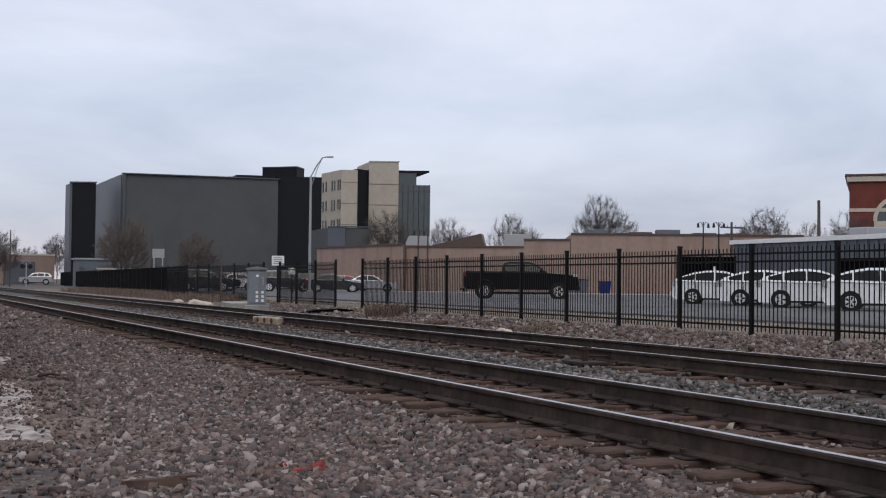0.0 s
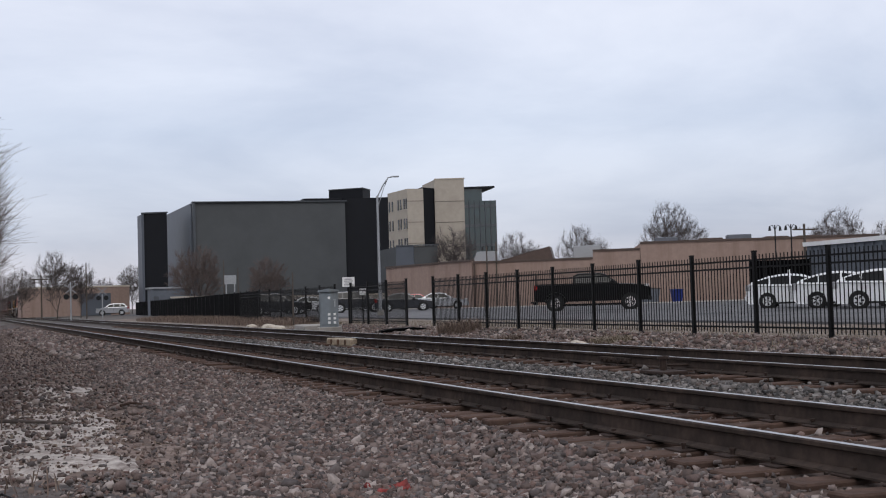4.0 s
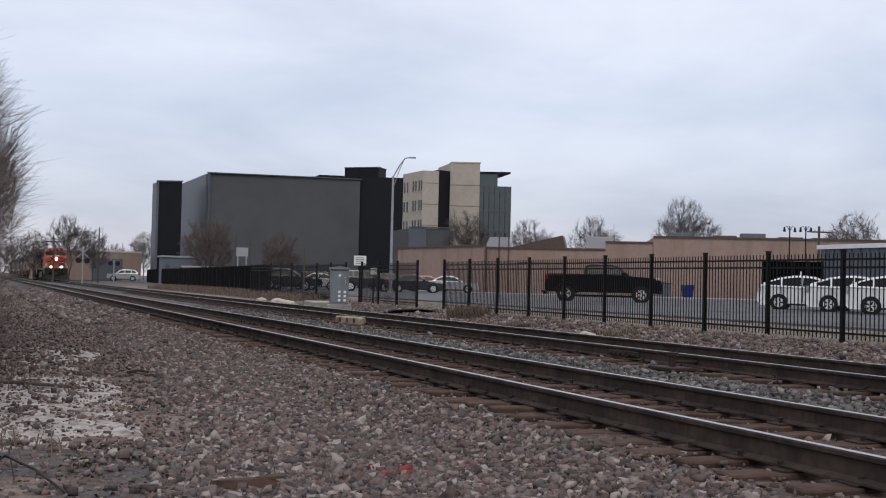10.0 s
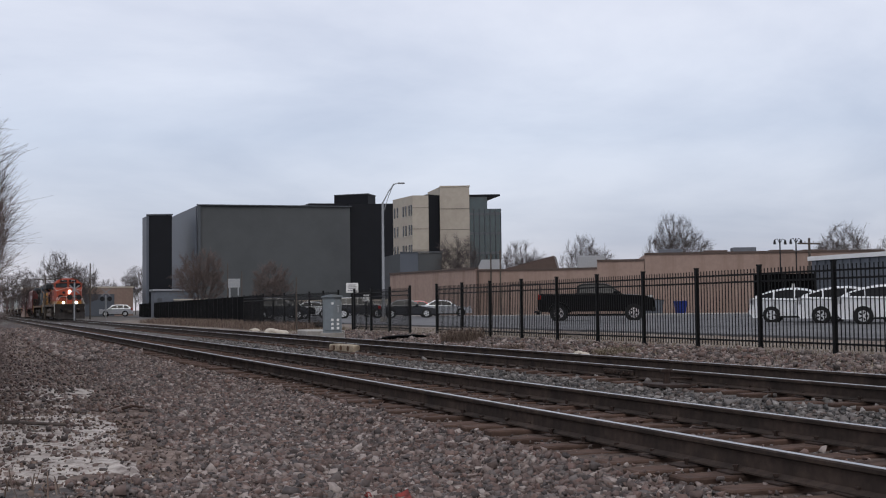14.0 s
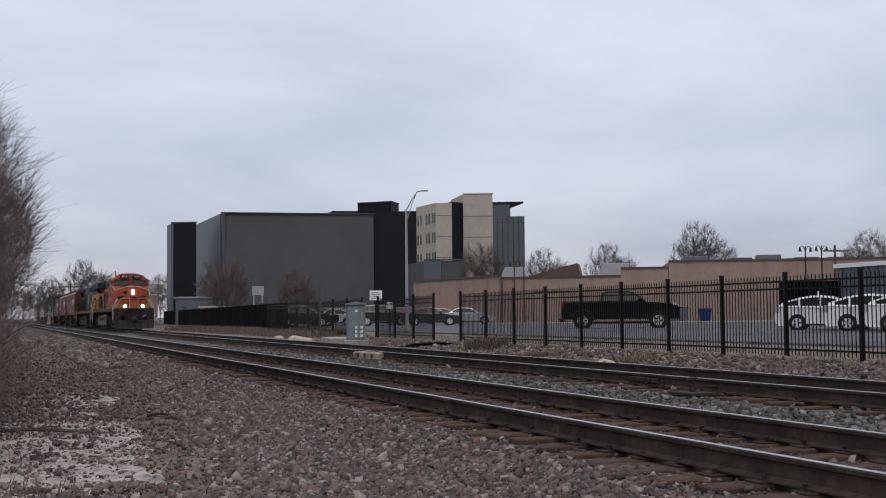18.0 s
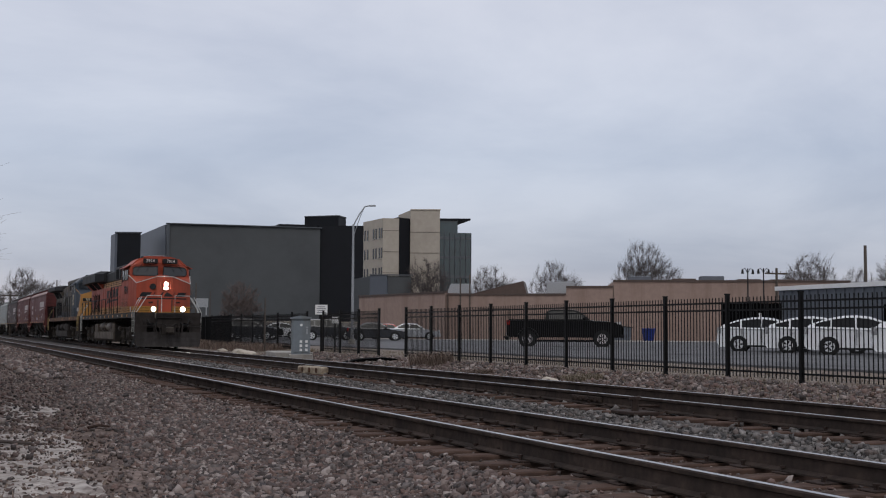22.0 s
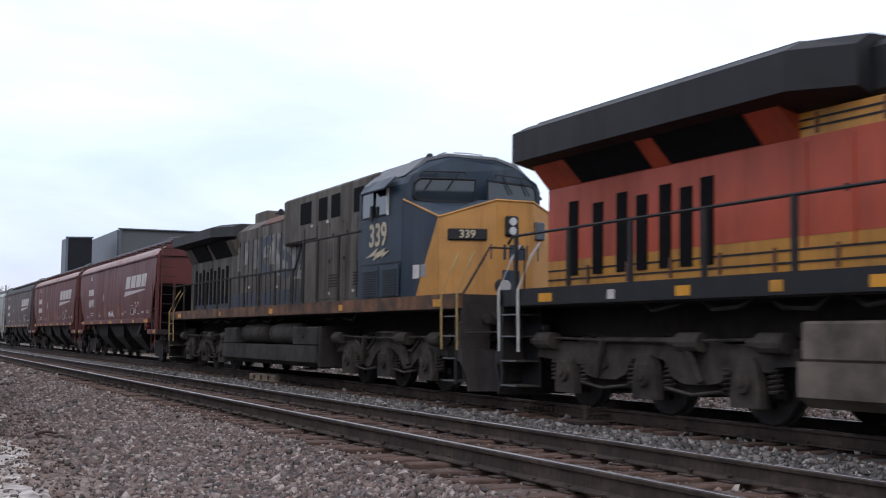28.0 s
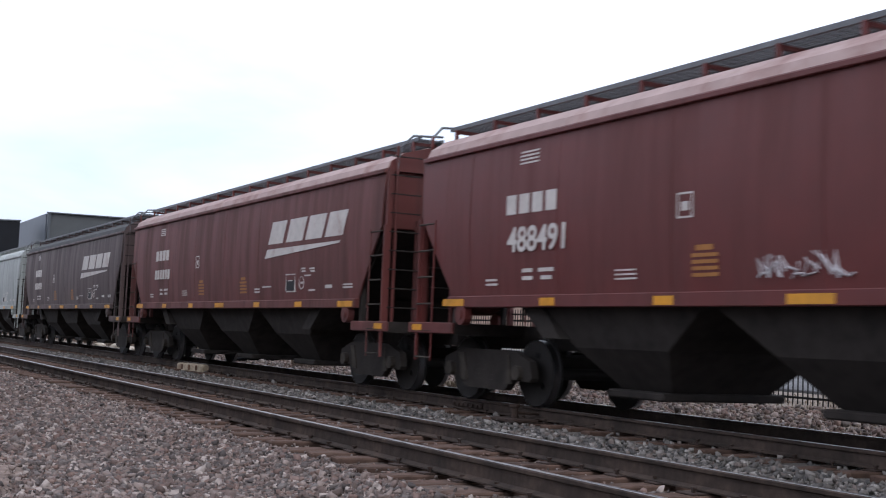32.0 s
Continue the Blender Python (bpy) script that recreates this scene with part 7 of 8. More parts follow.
def vehicle(name, label, category, paint, W, low, top, belt, roof, glass_cuts, axles, r, group="", trim=None, tail=0.0, rim=M_RIM):
    """A road vehicle facing +x. low: outline of the lower body; top: outline of the cabin; both as (x, z)."""
    c = thing(name, label, category, group)
    h = W / 2
    cx = sum(p[0] for p in low) / len(low)

    def inset(k, dz=0.0):
        return [(cx + (x - cx) * (1 - k * 0.02), z - dz * (z > belt - 0.1)) for x, z in low]
    rings = [[(x, -h + 0.07, z) for x, z in inset(1.5, 0.05)], [(x, -h, z) for x, z in inset(0.6, 0.03)], [(x, -h + 0.25, z) for x, z in low], [(x, h - 0.25, z) for x, z in low], [(x, h, z) for x, z in inset(0.6, 0.03)], [(x, h - 0.07, z) for x, z in inset(1.5, 0.05)]]
    body = part("body", Mesh().loft(rings), paint, c)

    def ys(z, k=0.0):
        return h - 0.07 - 0.20 * max(0, (z - belt)) / max(0.1, roof - belt) + k
    cabin = part("cabin", Mesh().loft([[(x, -ys(z), z) for x, z in top], [(x, -ys(z) + 0.12, z + (0.02 if z > roof - 0.1 else 0)) for x, z in top], [(x, ys(z) - 0.12, z + (0.02 if z > roof - 0.1 else 0)) for x, z in top], [(x, ys(z), z) for x, z in top]]), paint, c)
    mx = sum(p[0] for p in top) / len(top)
    mz = belt + 0.47 * (roof - belt)
    win = [(mx + (x - mx) * 0.88, mz + (z - mz) * 0.74) for x, z in top]
    for a, b in glass_cuts:
        poly = clip_x(win, a, b)
        if len(poly) > 2:
            for s in both:
                part("side_window", Mesh().loft([[(x, s * ys(z, 0.004), z) for x, z in poly], [(x, s * ys(z, -0.03), z) for x, z in poly]]), M_DGLASS, cabin)
    f0, f1 = top[0], top[1]
    r0, r1 = top[-1], top[-2]
    for nm, p, q, o in (("windshield", f0, f1, 0.012), ("rear_window", r0, r1, -0.012)):
        def at(t):
            return p[0] + (q[0] - p[0]) * t + o, p[1] + (q[1] - p[1]) * t + 0.012
        (xa, za), (xb, zb) = at(0.12), at(0.9)
        part(nm, Mesh().loft([[(xa, -ys(za) + 0.06, za), (xa, ys(za) - 0.06, za), (xb, ys(zb) - 0.08, zb), (xb, -ys(zb) + 0.08, zb)], [(xa - o, -ys(za) + 0.06, za - 0.03), (xa - o, ys(za) - 0.06, za - 0.03), (xb - o, ys(zb) - 0.08, zb - 0.03), (xb - o, -ys(zb) + 0.08, zb - 0.03)]]), M_DGLASS, cabin)
    for ax in axles:
        for s in both:
            part("wheel_arch", Mesh().disc((ax, 0, r * 1.02), r * 1.16, "y", s * (h + 0.003), s * (h - 0.2), 22), M_TYRE, body)
            wt_ = part("wheel", Mesh().disc((ax, 0, r), r, "y", s * (h + 0.02), s * (h - 0.2), 24), M_TYRE, c)
            rm = Mesh().disc((ax, 0, r), r * 0.66, "y", s * (h + 0.028), s * (h + 0.01), 20)
            part("rim", rm, rim, wt_)
            for k in range(5):
                a = k * 1.2566
                part("spoke_gap", Mesh().prism([(ax + r * 0.2 * math.cos(a - 0.3), r + r * 0.2 * math.sin(a - 0.3)), (ax + r * 0.58 * math.cos(a - 0.22), r + r * 0.58 * math.sin(a - 0.22)), (ax + r * 0.58 * math.cos(a + 0.22), r + r * 0.58 * math.sin(a + 0.22)), (ax + r * 0.2 * math.cos(a + 0.3), r + r * 0.2 * math.sin(a + 0.3))], "y", s * (h + 0.029), s * (h + 0.031)), M_TYRE, wt_)
    xf, xr = max(p[0] for p in low), min(p[0] for p in low)
    for s in both:
        part("headlight", bx(xf - 0.35, xf - 0.10, min(s * (h - 0.32), s * (h + 0.004)), max(s * (h - 0.32), s * (h + 0.004)), belt - 0.22, belt - 0.08, c=0.02), M_LENS, body)
        part("tail_light", bx(xr + 0.02, xr + 0.2, min(s * (h - 0.22), s * (h - 0.03)), max(s * (h - 0.22), s * (h - 0.03)), belt - 0.22 + tail, belt + 0.05 + tail, c=0.02), M_SIGNGREY if name == "car" and paint is M_WHITECAR else M_TAIL, body)
        part("mirror", bx(f0[0] - 0.45, f0[0] - 0.25, min(s * (h - 0.02), s * (h + 0.16)), max(s * (h - 0.02), s * (h + 0.16)), belt + 0.02, belt + 0.16, c=0.03), trim or paint, cabin)
        for a, b in glass_cuts[:2]:
            part("door_handle", bx(a + 0.05, a + 0.22, min(s * (h - 0.02), s * (h + 0.02)), max(s * (h - 0.02), s * (h + 0.02)), belt - 0.15, belt - 0.11), trim or paint, body)
            part("door_gap", bx(a - 0.008, a + 0.006, min(s * (h - 0.05), s * (h + 0.002)), max(s * (h - 0.05), s * (h + 0.002)), r + 0.05, belt), M_TYRE, body)
        part("side_skirt", bx(axles[1] + r, axles[0] - r, min(s * (h - 0.1), s * (h + 0.004)), max(s * (h - 0.1), s * (h + 0.004)), r * 0.62, r * 0.86), M_TYRE if trim is None else trim, body)
    part("rear_bumper", bx(xr - 0.03, xr + 0.1, -h + 0.1, h - 0.1, 0.35, 0.55, c=0.03), trim or paint, body)
    part("plate", bx(xr - 0.04, xr - 0.02, -0.16, 0.16, 0.62, 0.76), M_SIGN, body)
    return c


def hatchback(label, paint=M_WHITECAR, group=""):
    low = [(2.16, 0.20), (2.24, 0.36), (2.20, 0.58), (2.02, 0.74), (1.60, 0.88), (1.10, 0.97), (0.2, 0.99), (-1.2, 1.02), (-2.02, 1.06), (-2.16, 1.0), (-2.24, 0.62), (-2.22, 0.36), (-2.10, 0.20)]
    top = [(1.35, 0.93), (0.62, 1.31), (0.20, 1.44), (-0.25, 1.49), (-0.70, 1.48), (-1.30, 1.38), (-1.95, 1.17), (-2.10, 1.03)]
    return vehicle("car", label, "car", paint, 1.75, low, top, 1.0, 1.47, [(-0.28, 0.80), (-1.15, -0.36), (-1.75, -1.22)], (1.42, -1.28), 0.32, group)


def sedan(label, paint, group=""):
    low = [(2.35, 0.28), (2.4, 0.5), (2.3, 0.72), (1.2, 0.92), (-1.5, 0.98), (-2.2, 0.98), (-2.35, 0.9), (-2.4, 0.5), (-2.3, 0.28)]
    top = [(1.05, 0.92), (0.35, 1.36), (-0.2, 1.43), (-0.9, 1.38), (-1.65, 1.0), (-1.7, 0.95)]
    return vehicle("car", label, "car", paint, 1.8, low, top, 0.95, 1.42, [(-0.25, 0.95), (-1.3, -0.3)], (1.42, -1.35), 0.33, group)


def suv(label, paint, group=""):
    low = [(2.3, 0.35), (2.35, 0.6), (2.25, 0.92), (1.2, 1.08), (-2.15, 1.14), (-2.3, 1.05), (-2.35, 0.6), (-2.28, 0.35)]
    top = [(1.1, 1.06), (0.45, 1.60), (-0.2, 1.69), (-1.6, 1.64), (-2.1, 1.2), (-2.15, 1.1)]
    return vehicle("car", label, "car", paint, 1.86, low, top, 1.1, 1.68, [(-0.2, 0.95), (-1.1, -0.26), (-1.85, -1.16)], (1.4, -1.35), 0.37, group)


LOTZ = 0.07
cars_row = "white hatchbacks parked in a row"
prius = hatchback("white hatchback parked in a row beyond the fence", group=cars_row)
prius.matrix_basis = pose(34.3, 44.2, LOTZ, 0, 0, -42)
for x, y, r in ((33.9, 40.4, -41), (32.95, 36.75, -42), (31.85, 31.85, -43)):
    copy_thing(prius, pose(x, y, LOTZ, 0, 0, r))


def pickup():
    low = [(3.10, 0.50), (3.18, 0.70), (3.16, 1.10), (3.06, 1.30), (2.2, 1.40), (1.42, 1.44), (1.38, 1.46), (-0.9, 1.46), (-0.95, 1.44), (-3.05, 1.44), (-3.14, 1.30), (-3.14, 0.62), (-2.95, 0.50)]
    top = [(1.46, 1.42), (0.78, 1.92), (0.50, 2.0), (-0.70, 2.0), (-0.95, 1.90), (-1.02, 1.42)]
    c = vehicle("pickup_truck", "black crew-cab pickup truck parked by the fence", "pickup truck", M_BLACKCAR, 2.0, low, top, 1.44, 2.0, [(0.18, 1.2), (-0.85, 0.12)], (2.05, -1.98), 0.42, trim=M_BLACKCAR, tail=-0.05, rim=M_CHROME)
    part("bed_rail", Mesh().box(-3.0, -1.02, -0.99, -0.9, 1.42, 1.48).box(-3.0, -1.02, 0.9, 0.99, 1.42, 1.48), M_LBLACK, c)
    part("grille", bx(3.03, 3.10, -0.7, 0.7, 0.72, 1.12, c=0.02), M_LBLACK, c)
    part("front_bumper", bx(3.0, 3.22, -0.98, 0.98, 0.48, 0.70, c=0.04), M_LBLACK, c)
    for s in both:
        part("fender_flare", Mesh().loft([[(-1.95 + q * math.cos(math.pi * k / 12), s * w, 0.45 + q * math.sin(math.pi * k / 12)) for q, w in ((0.58, 0.98), (0.56, 1.10), (0.47, 1.10), (0.47, 0.98))] for k in range(13)]), M_BLACKCAR, c)
    part("hitch", bx(-3.35, -3.1, -0.06, 0.06, 0.45, 0.55), M_LBLACK, c)
    return c


pk = pickup()
pk.matrix_basis = pose(32.0, 59.0, LOTZ, 0, 0, -29)
lot_cars = "cars parked in the lot"
for fn, lab, pt, x, y, r in ((sedan, "silver sedan parked in the lot", M_SILVERCAR, 38.4, 98.0, -22), (sedan, "dark grey sedan parked in the lot", M_GREYCAR, 32.6, 91.2, -16), (suv, "dark grey crossover beside the signal cabinet", M_GREYCAR, 29.4, 93.6, -16),
                              (sedan, "red sedan parked behind other cars", M_REDCAR, 39.0, 105.5, -20), (sedan, "white coupe parked near the screened fence", M_WHITECAR, 27.6, 103.0, 165), (sedan, "white sedan half hidden by the cabinet", M_WHITECAR, 31.2, 101.5, 165),
                              (suv, "dark crossover behind the screened fence", M_GREYCAR, 22.8, 93.5, -14), (suv, "black crossover behind the screened fence", M_BLACKCAR, 24.2, 97.0, -14), (sedan, "dark sedan behind the screened fence", M_GREYCAR, 26.8, 108.5, -14),
                              (suv, "silver crossover waiting at the level crossing", M_SILVERCAR, 20.2, 183, 170)):
    v = fn(lab, pt, lot_cars)
    v.matrix_basis = pose(x, y, LOTZ, 0, 0, r)
bin_ = thing("waste_bin", "blue plastic waste bin beside the tan wall", "waste bin", at=(52.6, 83.0, 0.1))
part("body", Mesh().loft([[(-0.28, -0.3, 0.08), (0.28, -0.3, 0.08), (0.28, 0.3, 0.08), (-0.28, 0.3, 0.08)], [(-0.36, -0.4, 1.0), (0.36, -0.4, 1.0), (0.36, 0.4, 1.0), (-0.36, 0.4, 1.0)]]), M_BLUEBIN, bin_)
part("lid", bx(-0.4, 0.4, -0.44, 0.44, 1.0, 1.08, c=0.03), M_BLUEBIN, bin_)
dm = thing("dumpster", "weathered grey steel dumpster beside the tan wall", "dumpster", at=(50.3, 83.6, 0.1), turn=-28)
part("body", Mesh().prism([(-0.8, 0.1), (0.8, 0.1), (0.95, 1.1), (-0.95, 1.3)], "y", -0.7, 0.7), M_SIDING, dm)
part("lid", Mesh().prism([(-1.0, 1.3), (1.0, 1.1), (1.0, 1.16), (-1.0, 1.36)], "y", -0.74, 0.74), M_LBLACK, dm)


# ---- bare winter trees and shrubs: limbs that reach for points spread through the crown ----
def sticks(name, p0, p1, r0, r1, sides=3):
    """Many thin tapered bars as one mesh."""
    d = p1 - p0
    d /= np.maximum(np.linalg.norm(d, axis=1, keepdims=True), 1e-6)
    ref = np.where(np.abs(d[:, 2:3]) > 0.9, np.array([[1.0, 0, 0]]), np.array([[0, 0, 1.0]]))
    u = np.cross(d, ref)
    u /= np.linalg.norm(u, axis=1, keepdims=True)
    w = np.cross(d, u)
    a = 2 * np.pi * np.arange(sides) / sides
    ring = np.cos(a)[None, :, None] * u[:, None] + np.sin(a)[None, :, None] * w[:, None]
    v = np.concatenate([p0[:, None] + ring * r0[:, None, None], p1[:, None] + ring * r1[:, None, None]], 1).reshape(-1, 3)
    k = np.arange(sides)
    quad = np.stack([k, (k + 1) % sides, (k + 1) % sides + sides, k + sides], 1)
    f = (quad[None] + 2 * sides * np.arange(len(p0))[:, None, None]).reshape(-1, 4)
    me = bpy.data.meshes.new(name)
    me.vertices.add(len(v))
    me.vertices.foreach_set("co", v.ravel())
    me.loops.add(f.size)
    me.loops.foreach_set("vertex_index", f.ravel().astype(np.int32))
    me.polygons.add(len(f))
    me.polygons.foreach_set("loop_start", np.arange(0, f.size, 4, dtype=np.int32))
    me.update(calc_edges=True)
    return me


def reach(rng, roots, goals, steps_, jitter, tip, power, shoots, shoot_len, lean_up, direct, fan=0.35):
    """From rooted chains of points, a branch to every goal from the point that is near and has a short way to the root; radii follow what each limb carries."""
    pts, par = [], []
    for chain in roots:
        for k, p in enumerate(chain):
            pts.append(np.array(p, float))
            par.append(len(pts) - 2 if k else -1)
    room = np.zeros((len(pts) + len(goals) * steps_, 3))
    room[:len(pts)] = pts
    n = len(pts)
    run = np.zeros(len(room))
    for k in range(n):
        run[k] = run[par[k]] + np.linalg.norm(room[k] - room[par[k]]) if par[k] >= 0 else 0.0
    for g in goals:
        near = int(np.argmin(np.sqrt(((room[:n] - g) ** 2).sum(1)) * (1 + 0.6 * (room[:n, 2] > g[2])) + direct * run[:n]))
        a = room[near]
        for k in range(1, steps_ + 1):
            q = k / steps_
            p = a + (g - a) * q + rng.normal(0, jitter, 3) * (q < 1)
            p[2] += lean_up * q * (1 - q) * np.linalg.norm(g - a)
            room[n] = p
            par.append(near if k == 1 else n - 1)
            run[n] = run[par[-1]] + np.linalg.norm(p - room[par[-1]])
            n += 1
    par = np.array(par)
    load = np.zeros(n)
    load[np.setdiff1d(np.arange(n), par)] = 1
    for k in range(n - 1, -1, -1):
        if par[k] >= 0:
            load[par[k]] += load[k]
    rad = tip * np.maximum(load, 1) ** power
    live = np.where(par >= 0)[0]
    p0, p1, r0, r1 = room[par[live]], room[live], np.minimum(rad[par[live]], rad[live] * 1.5), rad[live]
    ends = np.where(load <= 3)[0]
    ends = np.repeat(ends[par[ends] >= 0], shoots)
    way = room[ends] - room[par[ends]]
    way = way / np.maximum(np.linalg.norm(way, axis=1, keepdims=True), 1e-6) + rng.normal(0, fan, (len(ends), 3)) + (0, 0, 0.12)
    ln = shoot_len * rng.uniform(0.4, 1.2, len(ends))
    s1 = room[ends] + way / np.linalg.norm(way, axis=1, keepdims=True) * ln[:, None]
    return p0, p1, r0, r1, room[ends], s1, np.full(len(ends), tip * 0.8), np.full(len(ends), tip * 0.45)


def tree(label, h, seed, wide=0.36, twig=M_TWIGFAR, goals=460, tip=0.0065, trunk=0.24, shoots=8):
    t = thing("tree", label, "tree", group="bare trees")
    rng = np.random.default_rng(seed)
    q = rng.normal(0, 1, (goals * 2, 3))
    q /= np.linalg.norm(q, axis=1, keepdims=True)
    lump = 1 + 0.16 * np.sin(q[:, 0] * 3.1 + seed) * np.cos(q[:, 1] * 2.7 + seed * 2) + 0.10 * np.sin(q[:, 2] * 5 + seed)
    q = q * (rng.uniform(0, 1, (goals * 2, 1)) ** 0.42) * lump[:, None]
    g = q * (wide * h, wide * h, 0.38 * h) + (0, 0, 0.61 * h)
    g = g[g[:, 2] > 0.27 * h][:goals]
    g = g[np.argsort(np.linalg.norm(g - (0, 0, 0.24 * h), axis=1) + rng.normal(0, 0.04 * h, len(g)))]
    lean = rng.normal(0, 0.02 * h, 2)
    root = [(0, 0, -0.2), (0, 0, 0.08 * h), (lean[0] * 0.4, lean[1] * 0.4, 0.16 * h), (lean[0], lean[1], trunk * h)]
    p0, p1, r0, r1, s0, s1, q0, q1 = reach(rng, [root], g, 4, 0.006 * h, tip, 0.45, shoots, 0.085 * h, 0.12, 0.7, 0.26)
    thick = r1 > tip * 2.6
    part("trunk", sticks("trunk", p0[thick], p1[thick], r0[thick], r1[thick], 6), M_BARK, t)
    fine = ~thick
    part("crown", sticks("crown", np.concatenate([p0[fine], s0]), np.concatenate([p1[fine], s1]), np.concatenate([r0[fine], q0]), np.concatenate([r1[fine], q1])), twig, t, "fine bare twigs")
    return t


base_trees = [tree("bare grey deciduous tree beyond the low buildings", 9.5, 21), tree("bare rounded deciduous tree behind the roofs", 9.5, 22, wide=0.33), tree("bare small street tree before the charcoal hall", 6.0, 23, wide=0.40, twig=M_TWIG, goals=420, tip=0.007)]
SPOTS = [(0, 72.0, 154.0, 1.02), (0, 80.2, 149.9, 1.08), (0, 80.1, 126.8, 1.20), (1, 82.7, 100.2, 0.92), (0, 86.6, 98.0, 0.76), (1, 92.6, 98.0, 0.90), (1, 56.4, 139.0, 1.0), (2, 20.1, 113.2, 1.05), (2, 26.5, 111.9, 0.86),
         (0, 12.3, 179.6, 0.95), (1, 14.6, 169.4, 0.72), (1, 28.7, 228.2, 0.92), (0, 4.3, 160.0, 0.55), (1, 1.0, 150.0, 0.6), (0, -3.0, 140.0, 0.7), (1, 8.0, 190.0, 0.75), (0, -1.0, 175.0, 0.7), (0, 98.0, 96.0, 0.9), (1, 24.5, 236.0, 0.7)]
used = set()
for i, (k, x, y, s) in enumerate(SPOTS):
    t = base_trees[k]
    if k in used:
        t = copy_thing(t, pose(x, y, 0, 0, 0, 47 * i))
    used.add(k)
    t.matrix_basis = pose(x, y, 0, 0, 0, 47 * i) @ Matrix.Diagonal((s, s, s, 1))


# ---- tall shrubs beside the path ----
def shrub(label, h, seed, stems, goals):
    t = thing("shrub", label, "shrub", group="bare shrubs beside the path")
    rng = np.random.default_rng(seed)
    roots = []
    for k in range(stems):
        a, q = rng.uniform(0, 6.283), rng.uniform(0.1, 0.9)
        c, d = math.cos(a), math.sin(a)
        top = h * rng.uniform(0.35, 0.6)
        roots.append([(q * c, q * d, -0.1), (q * c * 1.15, q * d * 1.15, top * 0.35), (q * c * 1.4 + rng.normal(0, 0.1), q * d * 1.4 + rng.normal(0, 0.1), top * 0.7), (q * c * 1.7 + rng.normal(0, 0.15), q * d * 1.7 + rng.normal(0, 0.15), top)])
    a, z = rng.uniform(0, 6.283, goals), rng.uniform(0.04, 1, goals) ** 0.75
    rr = np.sqrt(rng.uniform(0, 1, goals)) * (0.75 + 1.25 * np.sin(np.pi * np.clip(z, 0, 1) * 0.72)) * np.where(z > 0.82, 1.9 - 1.1 * z, 1.0)
    g = np.stack([rr * np.cos(a), rr * np.sin(a), z * h * (1 - 0.10 * rr) * (1 + 0.14 * np.sin(a * 3 + seed) + 0.10 * np.sin(a * 7))], 1)
    g = g[np.argsort(g[:, 2] + rng.normal(0, 0.15, goals))]
    p0, p1, r0, r1, s0, s1, q0, q1 = reach(rng, roots, g, 3, 0.03, 0.0033, 0.44, 6, 0.55, 0.15, 0.6, 0.28)
    thick = r1 > 0.010
    part("stem", sticks("stem", p0[thick], p1[thick], r0[thick], r1[thick], 5), M_BUSHBARK, t, kind="stuff")
    fine = ~thick
    part("twig", sticks("twig", np.concatenate([p0[fine], s0]), np.concatenate([p1[fine], s1]), np.concatenate([r0[fine], q0]), np.concatenate([r1[fine], q1])), M_TWIG, t, "dense bare twigs", kind="stuff")
    return t


TANGLE = "tall tangle of bare brown shrub beside the path"
base_shrubs = [shrub(TANGLE, 6.0, 41 + k, 11, 720) for k in range(4)]
STANDS = [(x + 0.95 - min(3.1, 0.075 * y), y, h * 1.08) for x, y, h in ((-0.85, 11.5, 2.0), (-0.95, 14.0, 3.4), (-1.05, 17.0, 4.8), (-0.9, 20.0, 5.6), (-0.75, 23.0, 6.2), (-0.55, 26.5, 6.6), (-0.35, 30.5, 6.8), (-0.1, 35.0, 6.6), (0.1, 40.5, 6.4), (0.2, 47.0, 6.0), (0.3, 55.0, 5.6), (0.4, 65.0, 5.2), (0.5, 78.0, 5.2), (0.6, 95.0, 5.0), (-2.0, 60.0, 7.4), (-2.5, 85.0, 7.6))]
STANDS += [(-1.9, 15.5, 3.6), (-2.2, 18.6, 4.8), (-2.3, 22.0, 5.8), (-2.4, 25.5, 6.4), (-2.5, 29.5, 6.8), (-2.6, 34.0, 7.0), (-1.8, 20.3, 5.4), (-2.0, 27.5, 6.6), (-2.3, 37.0, 6.8), (-2.5, 44.0, 6.6)]
STANDS += [(-5.4 - 0.6 * ((k * 3) % 4) - 0.012 * (40 + k * 7.5), 40 + k * 7.5, 6.4 * (0.8 + 0.25 * ((k * 7) % 5) / 4)) for k in range(15)]
for i, (x, y, h) in enumerate(STANDS):
    m = pose(x, y, ground_z(x, y), 0, 0, 67 * i) @ Matrix.Diagonal((0.25 + 0.8 * h / 6, 0.25 + 0.8 * h / 6, h * 0.79 / 6.0, 1))
    if i < 4:
        base_shrubs[i].matrix_basis = m
    else:
        copy_thing(base_shrubs[i % 4], m).matrix_basis = m

